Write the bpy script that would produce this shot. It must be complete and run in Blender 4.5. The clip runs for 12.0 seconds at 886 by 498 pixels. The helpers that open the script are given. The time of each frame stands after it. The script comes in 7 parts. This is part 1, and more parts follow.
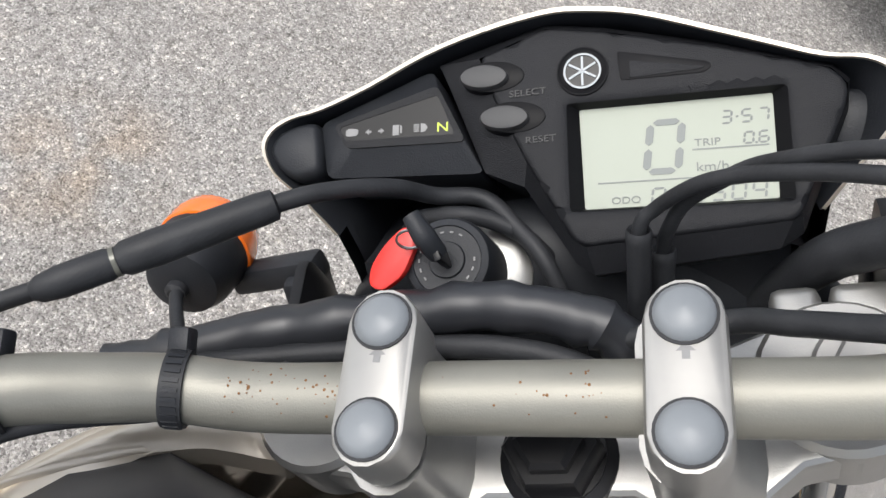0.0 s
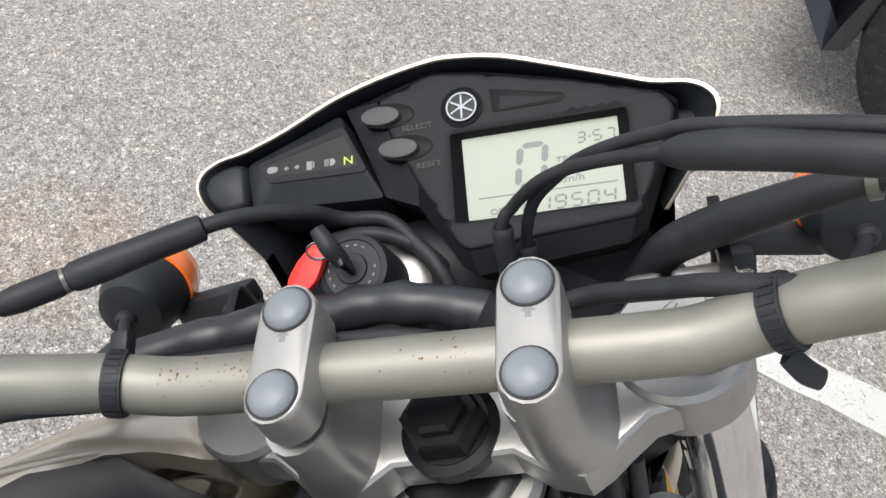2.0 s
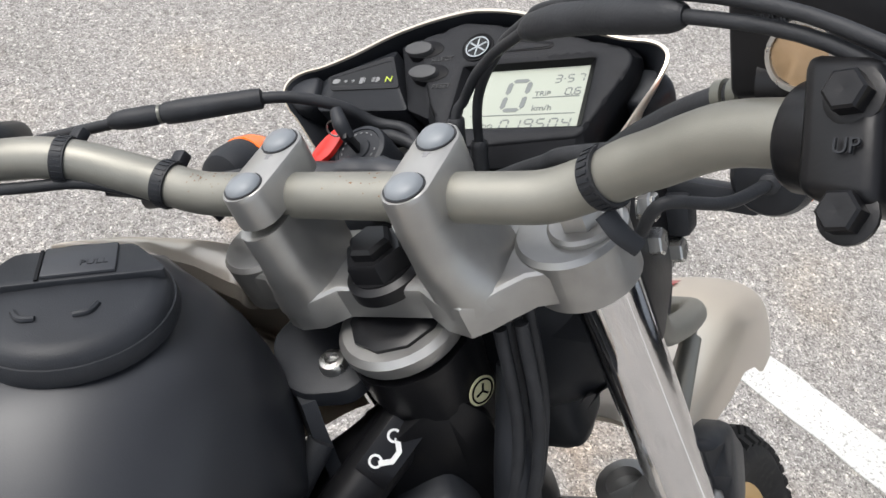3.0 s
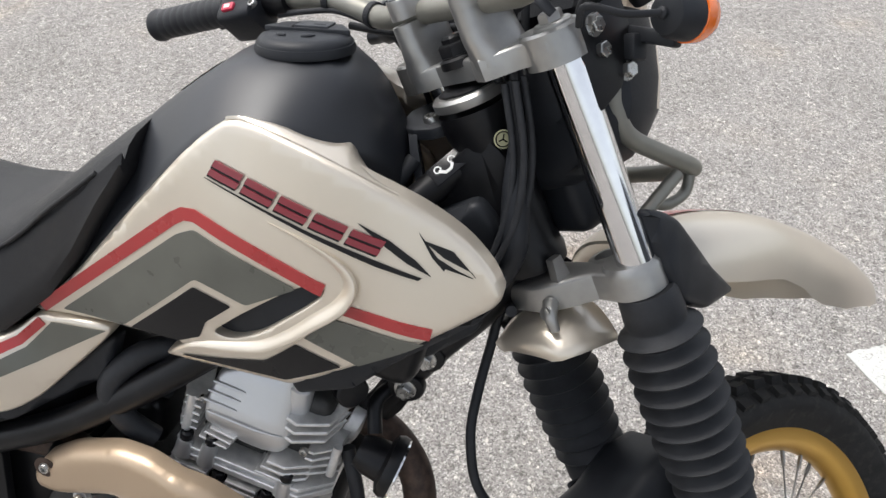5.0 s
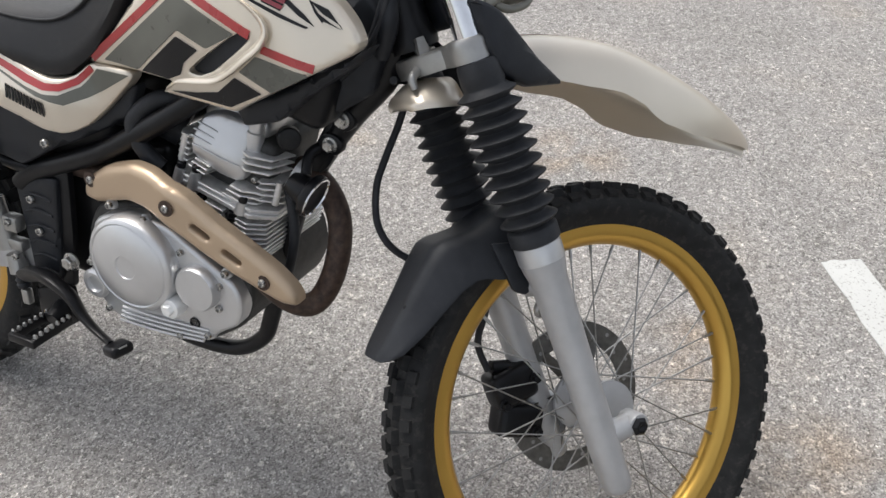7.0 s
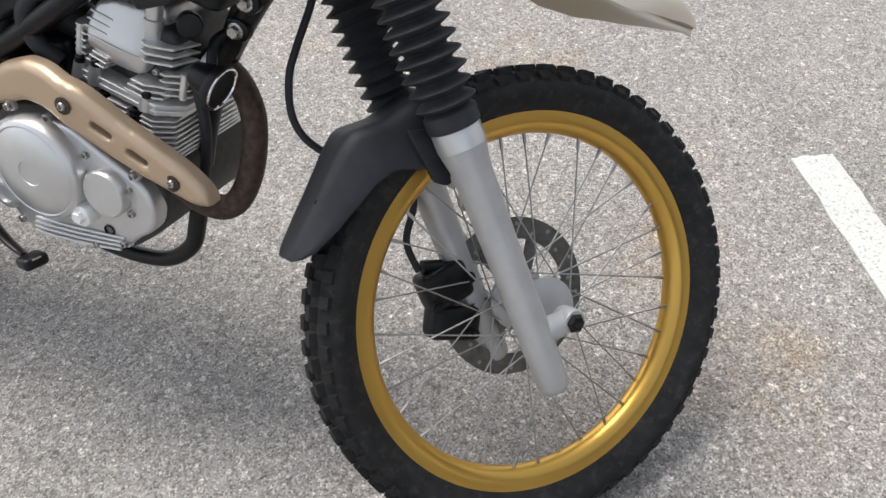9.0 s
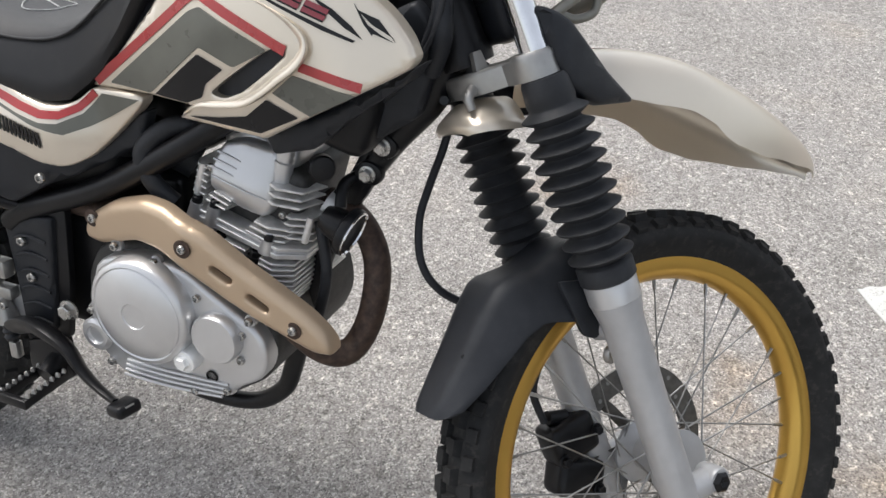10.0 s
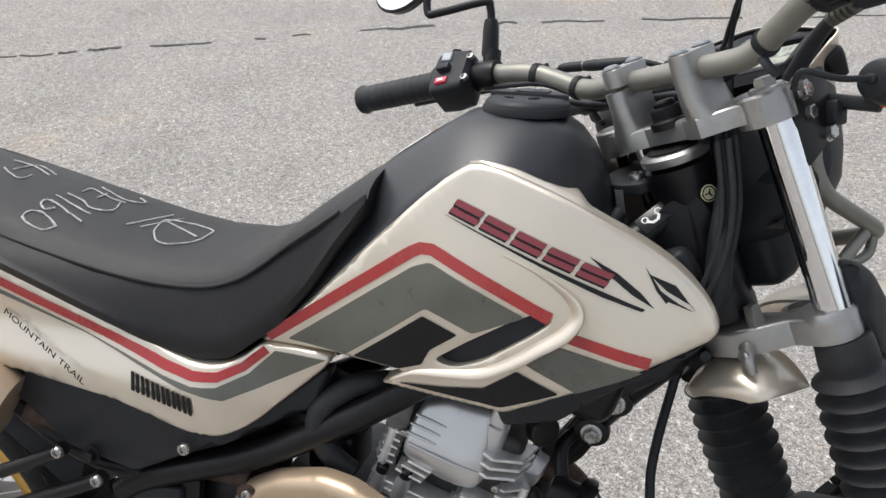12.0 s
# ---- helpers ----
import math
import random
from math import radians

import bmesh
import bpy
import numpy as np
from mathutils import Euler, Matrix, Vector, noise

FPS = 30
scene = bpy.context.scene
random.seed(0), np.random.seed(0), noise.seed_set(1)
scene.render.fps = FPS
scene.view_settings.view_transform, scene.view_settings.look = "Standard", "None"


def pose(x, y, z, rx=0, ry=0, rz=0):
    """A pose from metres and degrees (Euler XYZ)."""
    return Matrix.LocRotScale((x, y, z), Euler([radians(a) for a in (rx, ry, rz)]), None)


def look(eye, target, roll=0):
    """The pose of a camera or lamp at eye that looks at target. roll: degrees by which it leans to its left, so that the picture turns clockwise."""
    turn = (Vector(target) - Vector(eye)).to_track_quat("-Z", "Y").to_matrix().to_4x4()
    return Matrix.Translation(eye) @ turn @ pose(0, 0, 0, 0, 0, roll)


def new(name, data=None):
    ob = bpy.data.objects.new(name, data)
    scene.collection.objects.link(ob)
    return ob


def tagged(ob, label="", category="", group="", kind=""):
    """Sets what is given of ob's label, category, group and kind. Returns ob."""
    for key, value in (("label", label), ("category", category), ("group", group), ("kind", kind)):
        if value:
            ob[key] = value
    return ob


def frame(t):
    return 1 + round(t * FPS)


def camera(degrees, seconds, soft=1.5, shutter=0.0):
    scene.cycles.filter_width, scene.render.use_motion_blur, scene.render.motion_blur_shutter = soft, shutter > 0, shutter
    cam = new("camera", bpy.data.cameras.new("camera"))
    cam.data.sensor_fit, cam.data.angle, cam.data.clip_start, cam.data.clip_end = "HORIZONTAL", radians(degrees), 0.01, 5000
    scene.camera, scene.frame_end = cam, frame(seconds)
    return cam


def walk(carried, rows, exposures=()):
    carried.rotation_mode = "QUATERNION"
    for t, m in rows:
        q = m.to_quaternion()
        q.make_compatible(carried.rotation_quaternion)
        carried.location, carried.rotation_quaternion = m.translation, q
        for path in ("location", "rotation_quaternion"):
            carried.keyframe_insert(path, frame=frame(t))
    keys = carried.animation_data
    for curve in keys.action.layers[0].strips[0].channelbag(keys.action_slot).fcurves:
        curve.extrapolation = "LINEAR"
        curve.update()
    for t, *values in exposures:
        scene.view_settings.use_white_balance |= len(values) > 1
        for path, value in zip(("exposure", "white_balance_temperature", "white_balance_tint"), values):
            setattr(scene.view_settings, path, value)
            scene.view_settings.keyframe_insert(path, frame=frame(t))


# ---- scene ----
cam = camera(54.0, 12.0)
PATH = [
    (0, (-0.1620, -0.5399, 1.2866), (-0.5821, -0.1359, 0.4741), 17.60),
    (0.5, (-0.1640, -0.5362, 1.2871), (-0.5975, -0.1228, 0.4864), 18.37),
    (1, (-0.1569, -0.5305, 1.2935), (-0.6095, -0.1110, 0.5066), 17.06),
    (1.5, (-0.1432, -0.5394, 1.3075), (-0.6174, -0.1133, 0.5370), 14.83),
    (2, (-0.0991, -0.5450, 1.3160), (-0.5816, -0.0915, 0.5666), 14.20),
    (2.5, (-0.0348, -0.5272, 1.3251), (-0.5999, -0.1417, 0.5956), 11.83),
    (3, (0.0705, -0.4769, 1.3287), (-0.6008, -0.2575, 0.6207), 8.43),
    (3.5, (0.1780, -0.4927, 1.3501), (-0.5466, -0.4108, 0.6658), 5.56),
    (3.7, (0.2292, -0.4946, 1.3547), (-0.5002, -0.4455, 0.6723), 5.08),
    (5.3, (0.5305, -0.1841, 1.3612), (-0.2290, -0.4131, 0.7524), -1.12),
    (5.5, (0.5639, -0.1281, 1.3522), (-0.1856, -0.3925, 0.7452), -2.03),
    (6, (0.6534, -0.0501, 1.3490), (-0.0769, -0.3541, 0.7373), -3.67),
    (6.5, (0.7880, 0.0414, 1.3567), (0.0645, -0.2769, 0.7441), -2.38),
    (7, (0.7878, 0.1605, 1.3514), (0.0835, -0.1758, 0.7261), -1.75),
    (7.5, (0.7535, 0.2985, 1.3155), (0.0974, -0.0365, 0.6393), -1.84),
    (7.7, (0.7505, 0.3213, 1.3047), (0.1051, -0.0019, 0.6126), -2.05),
    (9.3, (0.7106, 0.1862, 1.2584), (0.0510, -0.1361, 0.5795), -4.27),
    (9.5, (0.7086, 0.1360, 1.2604), (0.0267, -0.1843, 0.6028), -3.78),
    (10, (0.7284, 0.0118, 1.2813), (-0.0091, -0.2981, 0.6814), -1.26),
    (10.5, (0.7284, -0.0876, 1.2921), (-0.0252, -0.4150, 0.7221), 0.11),
    (11, (0.6712, -0.2158, 1.3020), (-0.1051, -0.5282, 0.7546), -0.26),
    (11.5, (0.6169, -0.3210, 1.3275), (-0.1896, -0.6046, 0.8087), -0.76),
    (12, (0.6248, -0.3990, 1.3379), (-0.2059, -0.6430, 0.8375), 0.32),
]
EXPOSURES = [(0.0, 0.74), (2.0, 0.76), (3.5, 0.88), (5.5, 0.73), (7.0, 0.61), (9.5, 0.75), (11.0, 0.76), (12.0, 0.67)]
walk(cam, [(t, look(eye, target, roll)) for t, eye, target, roll in PATH], EXPOSURES)

# ---- light: a bright, thinly overcast sky ----
world = bpy.data.worlds.new("sky")
scene.world = world
world.use_nodes = True
wn = world.node_tree.nodes
wl = world.node_tree.links
sky = wn.new("ShaderNodeTexSky")
sky.sky_type, sky.sun_disc = "NISHITA", False
sky.sun_elevation, sky.sun_rotation = radians(58), radians(200)
sky.dust_density, sky.air_density = 3.0, 1.0
pale = wn.new("ShaderNodeHueSaturation")
pale.inputs["Saturation"].default_value = 0.36
wl.new(sky.outputs[0], pale.inputs["Color"])
wl.new(pale.outputs[0], wn["Background"].inputs["Color"])
wn["Background"].inputs["Strength"].default_value = 0.15
sun = new("sun", bpy.data.lights.new("sun", "SUN"))
sun.data.energy, sun.data.angle, sun.data.color = 1.3, radians(25), (1.0, 0.975, 0.94)
sun.matrix_world = look((0, 0, 6), (0.5, 2.2, 0.0))


# ---- materials ----
def surface(name, col, rough=0.5, metal=0.0, var=0.12, scale=25.0, bump=0.1, bscale=400.0, coat=0.0, spec=0.5, rvar=0.1, dust=0.0, stretch=None):
    m = bpy.data.materials.new(name)
    m.use_nodes = True
    n, l = m.node_tree.nodes, m.node_tree.links
    b = n["Principled BSDF"]
    co = n.new("ShaderNodeTexCoord")
    src = co.outputs["Object"]
    if stretch:
        mp = n.new("ShaderNodeMapping")
        mp.inputs["Scale"].default_value = stretch
        l.new(src, mp.inputs["Vector"])
        src = mp.outputs[0]
    big = n.new("ShaderNodeTexNoise")
    big.inputs["Scale"].default_value, big.inputs["Detail"].default_value = scale, 5.0
    l.new(src, big.inputs["Vector"])
    ramp = n.new("ShaderNodeValToRGB")
    ramp.color_ramp.elements[0].position, ramp.color_ramp.elements[1].position = 0.3, 0.7
    ramp.color_ramp.elements[0].color = (*[max(0.0, c * (1 - var)) for c in col], 1)
    ramp.color_ramp.elements[1].color = (*[min(1.0, c * (1 + var)) for c in col], 1)
    l.new(big.outputs["Fac"], ramp.inputs["Fac"])
    out = ramp.outputs["Color"]
    fine = n.new("ShaderNodeTexNoise")
    fine.inputs["Scale"].default_value, fine.inputs["Detail"].default_value = bscale, 3.0
    l.new(src, fine.inputs["Vector"])
    if dust:
        dr = n.new("ShaderNodeValToRGB")
        dr.color_ramp.elements[0].position, dr.color_ramp.elements[1].position = 0.52, 0.75
        dn = n.new("ShaderNodeTexNoise")
        dn.inputs["Scale"].default_value, dn.inputs["Detail"].default_value, dn.inputs["Roughness"].default_value = 60.0, 8.0, 0.7
        l.new(src, dn.inputs["Vector"])
        l.new(dn.outputs["Fac"], dr.inputs["Fac"])
        sc = n.new("ShaderNodeMath")
        sc.operation = "MULTIPLY"
        sc.inputs[1].default_value = dust
        l.new(dr.outputs["Color"], sc.inputs[0])
        mx = n.new("ShaderNodeMix")
        mx.data_type = "RGBA"
        mx.inputs["B"].default_value = (0.30, 0.27, 0.23, 1)
        l.new(sc.outputs[0], mx.inputs["Factor"])
        l.new(out, mx.inputs["A"])
        out = mx.outputs["Result"]
    l.new(out, b.inputs["Base Color"])
    rr = n.new("ShaderNodeMapRange")
    rr.inputs["To Min"].default_value, rr.inputs["To Max"].default_value = max(0.02, rough - rvar), min(1.0, rough + rvar)
    l.new(big.outputs["Fac"], rr.inputs["Value"])
    l.new(rr.outputs[0], b.inputs["Roughness"])
    b.inputs["Metallic"].default_value = metal
    b.inputs["Specular IOR Level"].default_value = spec
    b.inputs["Coat Weight"].default_value = coat
    b.inputs["Coat Roughness"].default_value = 0.06
    if bump:
        bp = n.new("ShaderNodeBump")
        bp.inputs["Strength"].default_value, bp.inputs["Distance"].default_value = bump, 0.0006
        l.new(fine.outputs["Fac"], bp.inputs["Height"])
        l.new(bp.outputs[0], b.inputs["Normal"])
    return m


M_CHAMP = surface("champagne_paint", (0.68, 0.610, 0.510), 0.30, 0.66, 0.03, 8, 0.05, 900, 0.35, rvar=0.03)
M_BLACK = surface("black_plastic", (0.0165, 0.0182, 0.0218), 0.48, 0, 0.2, 30, 0.25, 1400, spec=0.30, dust=0.015)
M_TANK = surface("satin_black_paint", (0.018, 0.0195, 0.0235), 0.43, 0, 0.15, 12, 0.06, 1200, spec=0.55, dust=0.01)
M_FRAME = surface("black_frame_paint", (0.007, 0.007, 0.008), 0.36, 0, 0.25, 40, 0.1, 500, spec=0.28, dust=0.02)
M_SEAT = surface("black_seat_vinyl", (0.013, 0.013, 0.014), 0.48, 0, 0.25, 10, 0.5, 1500, spec=0.34, dust=0.03)
M_RUBBER = surface("black_rubber", (0.0200, 0.0212, 0.0240), 0.56, 0, 0.25, 60, 0.3, 700, spec=0.34, dust=0.02)
M_TYRE = surface("tyre_rubber", (0.018, 0.018, 0.018), 0.78, 0, 0.35, 45, 0.4, 500, spec=0.25, dust=0.12)
M_BAR = surface("anodised_bar_metal", (0.25, 0.243, 0.212), 0.50, 0.6, 0.08, 40, 0.15, 1500)
M_CAST = surface("cast_alloy", (0.37, 0.365, 0.35), 0.37, 0.78, 0.08, 60, 0.12, 1400, dust=0.04)
M_CLAMP = surface("brushed_clamp_alloy", (0.37, 0.362, 0.345), 0.40, 0.7, 0.05, 80, 0.05, 2400)
M_CASE = surface("engine_silver_paint", (0.60, 0.60, 0.60), 0.33, 0.68, 0.05, 18, 0.25, 900, dust=0.02, rvar=0.03)
M_ZINC = surface("zinc_plated_steel", (0.86, 0.86, 0.84), 0.34, 0.35, 0.04, 60, 0.05, 900)
M_FIN = surface("rough_engine_alloy", (0.74, 0.73, 0.71), 0.40, 0.6, 0.14, 70, 0.5, 600, dust=0.15)
# black plastic with the shade of hollows, gaps and pin holes in its colour
M_PIT = surface("recess_shade_black", (0.004, 0.004, 0.005), 0.5, 0, 0.2, 30, 0.1, 900, spec=0.15)
# engine alloy behind covers and fins, the shade between them put into its colour
M_CORE = surface("shaded_core_alloy", (0.045, 0.044, 0.042), 0.55, 0.4, 0.3, 70, 0.5, 500, dust=0.1)
M_CHROME = surface("chrome", (0.78, 0.78, 0.79), 0.07, 1.0, 0.04, 80, 0.02, 300, dust=0.02, rvar=0.03)
M_SLIDER = surface("grey_fork_paint", (0.46, 0.46, 0.46), 0.42, 0.35, 0.06, 40, 0.12, 900, dust=0.05)
M_GOLD = surface("gold_anodised_rim", (0.62, 0.375, 0.085), 0.30, 0.85, 0.03, 12, 0.06, 900, rvar=0.03)
M_BRONZE = surface("bronze_heat_shield_paint", (0.53, 0.405, 0.285), 0.42, 0.66, 0.03, 8, 0.04, 900, rvar=0.03)
M_RUST = surface("rusted_exhaust_steel", (0.060, 0.038, 0.028), 0.62, 0.4, 0.5, 90, 0.5, 500, dust=0.1)
M_STEEL = surface("bolt_steel", (0.44, 0.435, 0.42), 0.28, 0.95, 0.12, 120, 0.2, 900)
M_SPOKE = surface("spoke_steel", (0.36, 0.355, 0.34), 0.35, 0.9, 0.15, 120, 0.2, 900)
M_DISC = surface("brake_disc_steel", (0.15, 0.145, 0.135), 0.42, 0.8, 0.25, 90, 0.3, 700, dust=0.12)
M_RED = surface("red_stripe_film", (0.34, 0.026, 0.026), 0.30, 0, 0.06, 30, 0.0, 400, 0.4)
M_DKRED = surface("dark_red_film", (0.20, 0.020, 0.030), 0.32, 0, 0.1, 30, 0.0, 400, 0.4)
M_GREYF = surface("olive_grey_film", (0.115, 0.115, 0.097), 0.30, 0.15, 0.08, 30, 0.0, 400, 0.1, 0.4)
M_BLKF = surface("black_film", (0.006, 0.006, 0.007), 0.24, 0, 0.1, 30, 0.0, 400, 0.0, 0.3)
M_WHITEF = surface("white_film", (0.72, 0.72, 0.70), 0.4, 0, 0.05, 30, 0.0, 400)
M_ORANGE = surface("orange_lens", (0.85, 0.17, 0.015), 0.22, 0, 0.06, 60, 0.3, 250, 0.5)
M_KEYRED = surface("red_key_plastic", (0.62, 0.028, 0.020), 0.33, 0, 0.1, 60, 0.1, 600, 0.2)
M_BTN = surface("grey_button_rubber", (0.040, 0.040, 0.041), 0.55, 0, 0.15, 60, 0.1, 900)
M_DASH = surface("grained_dash_plastic", (0.010, 0.0105, 0.0125), 0.50, 0, 0.18, 40, 0.5, 2400, spec=0.24, dust=0.006)
M_SMOKE = surface("smoked_lamp_window", (0.014, 0.0145, 0.015), 0.25, 0, 0.1, 30, 0.0, 400, 0.0, 0.22)
M_LCD = surface("lcd_panel", (0.355, 0.38, 0.325), 0.45, 0, 0.03, 20, 0.0, 300, 0.0, 0.15)
M_SEG = surface("lcd_segment", (0.17, 0.185, 0.18), 0.35, 0, 0.05, 30, 0.0, 300, 0.0, 0.2)
M_GREEN = surface("neutral_lamp_green", (0.50, 0.62, 0.04), 0.4, 0, 0.05, 30, 0.0, 300)
M_ICON = surface("grey_icon_print", (0.20, 0.20, 0.20), 0.4, 0, 0.05, 30, 0.0, 300)
M_CAPS = surface("grey_bolt_cap", (0.185, 0.20, 0.215), 0.42, 0, 0.06, 60, 0.05, 900)
M_CREAM = surface("cream_sticker_film", (0.60, 0.58, 0.36), 0.4, 0, 0.05, 30, 0.0, 400)
M_GREYSW = surface("pale_grey_switch", (0.34, 0.37, 0.39), 0.4, 0, 0.06, 60, 0.1, 900)
M_REDSW = surface("red_switch", (0.55, 0.03, 0.07), 0.35, 0, 0.06, 60, 0.1, 900)
M_CHALK = surface("white_chalk", (0.40, 0.40, 0.39), 0.9, 0, 0.3, 300, 0.4, 900)
M_GLASS = surface("sight_glass", (0.30, 0.20, 0.11), 0.12, 0, 0.2, 80, 0.0, 300, 0.8)
M_MIRROR = surface("mirror_glass", (0.9, 0.9, 0.9), 0.03, 1.0, 0.01, 30, 0.0, 300, rvar=0.0)
M_CARP = surface("dark_blue_car_paint", (0.006, 0.007, 0.011), 0.30, 0.0, 0.1, 8, 0.0, 300, 0.8)
M_RIMC = surface("wheel_alloy", (0.34, 0.34, 0.33), 0.4, 0.7, 0.1, 30, 0.1, 300, dust=0.2)
M_CARGL = surface("car_window_glass", (0.01, 0.012, 0.013), 0.06, 0, 0.1, 8, 0.0, 300)


def asphalt():
    m = bpy.data.materials.new("worn_asphalt")
    m.use_nodes = True
    n, l = m.node_tree.nodes, m.node_tree.links
    b = n["Principled BSDF"]
    co = n.new("ShaderNodeTexCoord")

    def tex(kind, scale, detail=2.0):
        t = n.new(kind)
        t.inputs["Scale"].default_value = scale
        if kind == "ShaderNodeTexNoise":
            t.inputs["Detail"].default_value = detail
        l.new(co.outputs["Object"], t.inputs["Vector"])
        return t

    def ramp(sock, stops):
        r = n.new("ShaderNodeValToRGB")
        while len(r.color_ramp.elements) < len(stops):
            r.color_ramp.elements.new(0.5)
        for e, (p, c) in zip(r.color_ramp.elements, stops):
            e.position, e.color = p, (*c, 1)
        l.new(sock, r.inputs["Fac"])
        return r.outputs["Color"]

    def mix(a, c, f, kind="MIX"):
        x = n.new("ShaderNodeMix")
        x.data_type, x.blend_type = "RGBA", kind
        for s, v in (("A", a), ("B", c), ("Factor", f)):
            if isinstance(v, (tuple, float)):
                x.inputs[s].default_value = v
            else:
                l.new(v, x.inputs[s])
        return x.outputs["Result"]

    stones = tex("ShaderNodeTexVoronoi", 300.0)
    stones2 = tex("ShaderNodeTexVoronoi", 120.0)
    grain = tex("ShaderNodeTexNoise", 520.0, 3.0)
    mid = tex("ShaderNodeTexNoise", 38.0, 5.0)
    wide = tex("ShaderNodeTexNoise", 2.4, 5.0)
    hue = n.new("ShaderNodeSeparateColor")
    l.new(stones.outputs["Color"], hue.inputs[0])
    hue2 = n.new("ShaderNodeSeparateColor")
    l.new(stones2.outputs["Color"], hue2.inputs[0])
    base = ramp(hue.outputs[0], [(0.0, (0.145, 0.139, 0.134)), (0.22, (0.250, 0.240, 0.230)), (0.60, (0.335, 0.323, 0.309)), (0.88, (0.420, 0.407, 0.390)), (1.0, (0.59, 0.575, 0.555))])
    big = ramp(hue2.outputs[1], [(0.0, (0.60, 0.60, 0.60)), (0.2, (0.92, 0.92, 0.92)), (0.88, (1.03, 1.03, 1.02)), (1.0, (1.75, 1.73, 1.68))])
    base = mix(base, big, 0.75, "MULTIPLY")
    base = mix(base, ramp(grain.outputs["Fac"], [(0.28, (0.76, 0.75, 0.74)), (0.5, (1.0, 1.0, 1.0)), (0.75, (1.2, 1.2, 1.2))]), 0.8, "MULTIPLY")
    base = mix(base, ramp(mid.outputs["Fac"], [(0.3, (0.78, 0.77, 0.75)), (0.5, (1.0, 1.0, 1.0)), (0.72, (1.12, 1.11, 1.10))]), 0.8, "MULTIPLY")
    base = mix(base, ramp(wide.outputs["Fac"], [(0.3, (0.86, 0.845, 0.82)), (0.52, (1.02, 1.0, 0.985)), (0.64, (1.06, 1.02, 0.975)), (0.72, (1.12, 1.02, 0.90))]), 0.8, "MULTIPLY")
    # brown rust stains beside the front wheel
    for cx, cy, size in ((-0.37, 0.36, 0.24), (-0.62, 0.10, 0.18), (-1.25, -0.42, 0.20)):
        far = n.new("ShaderNodeVectorMath")
        far.operation = "DISTANCE"
        l.new(co.outputs["Object"], far.inputs[0])
        far.inputs[1].default_value = (cx, cy, 0)
        near = n.new("ShaderNodeMapRange")
        near.inputs["From Min"].default_value, near.inputs["From Max"].default_value = size, size * 0.2
        near.inputs["To Max"].default_value = 0.9
        l.new(far.outputs["Value"], near.inputs["Value"])
        patchy = n.new("ShaderNodeMath")
        patchy.operation = "MULTIPLY"
        l.new(near.outputs[0], patchy.inputs[0])
        l.new(ramp(tex("ShaderNodeTexNoise", 9.0, 6.0).outputs["Fac"], [(0.36, (0, 0, 0)), (0.64, (1, 1, 1))]), patchy.inputs[1])
        base = mix(base, mix(base, (1.02, 0.86, 0.70, 1), 1.0, "MULTIPLY"), patchy.outputs[0])
    l.new(base, b.inputs["Base Color"])
    b.inputs["Roughness"].default_value = 0.9
    b.inputs["Specular IOR Level"].default_value = 0.25
    add = n.new("ShaderNodeMath")
    add.operation = "SUBTRACT"
    l.new(grain.outputs["Fac"], add.inputs[0])
    l.new(stones.outputs["Distance"], add.inputs[1])
    bp = n.new("ShaderNodeBump")
    bp.inputs["Strength"].default_value, bp.inputs["Distance"].default_value = 0.60, 0.0040
    l.new(add.outputs[0], bp.inputs["Height"])
    l.new(bp.outputs[0], b.inputs["Normal"])
    return m


def road_paint():
    m = surface("worn_white_road_paint", (0.54, 0.54, 0.515), 0.75, 0, 0.05, 6, 0.9, 260)
    n, l = m.node_tree.nodes, m.node_tree.links
    b = n["Principled BSDF"]
    co = n.new("ShaderNodeTexCoord")
    t = n.new("ShaderNodeTexNoise")
    t.inputs["Scale"].default_value, t.inputs["Detail"].default_value = 160.0, 6.0
    l.new(co.outputs["Object"], t.inputs["Vector"])
    r = n.new("ShaderNodeValToRGB")
    r.color_ramp.elements[0].position, r.color_ramp.elements[1].position = 0.32, 0.42
    r.color_ramp.elements[0].color = (0.45, 0.44, 0.42, 1)
    l.new(t.outputs["Fac"], r.inputs["Fac"])
    x = n.new("ShaderNodeMix")
    x.data_type, x.blend_type = "RGBA", "MULTIPLY"
    x.inputs["Factor"].default_value = 0.8
    old = b.inputs["Base Color"].links[0].from_socket
    l.new(old, x.inputs["A"])
    l.new(r.outputs["Color"], x.inputs["B"])
    l.new(x.outputs["Result"], b.inputs["Base Color"])
    return m


M_ASPHALT = asphalt()
M_LINE = road_paint()
M_CRACK = surface("dark_crack_filler", (0.045, 0.043, 0.040), 0.8, 0, 0.3, 50, 0.3, 300)


# ---- shape helpers ----
from mathutils import geometry

RAKE = radians(24.8)
UP = Vector((0, -math.sin(RAKE), math.cos(RAKE)))
FWD = Vector((0, math.cos(RAKE), math.sin(RAKE)))
RIGHT = Vector((1, 0, 0))


def axes(o, x, y, z):
    m = Matrix.Identity(4)
    for k, v in enumerate((x, y, z, o)):
        for r in range(3):
            m[r][k] = v[r]
    return m


def aim(o, z, x=(1, 0, 0)):
    """A frame at o whose z axis points along z."""
    z = Vector(z).normalized()
    x = Vector(x)
    if abs(x.normalized().dot(z)) > 0.98:
        x = Vector((0, 1, 0))
    y = z.cross(x).normalized()
    return axes(o, y.cross(z), y, z)


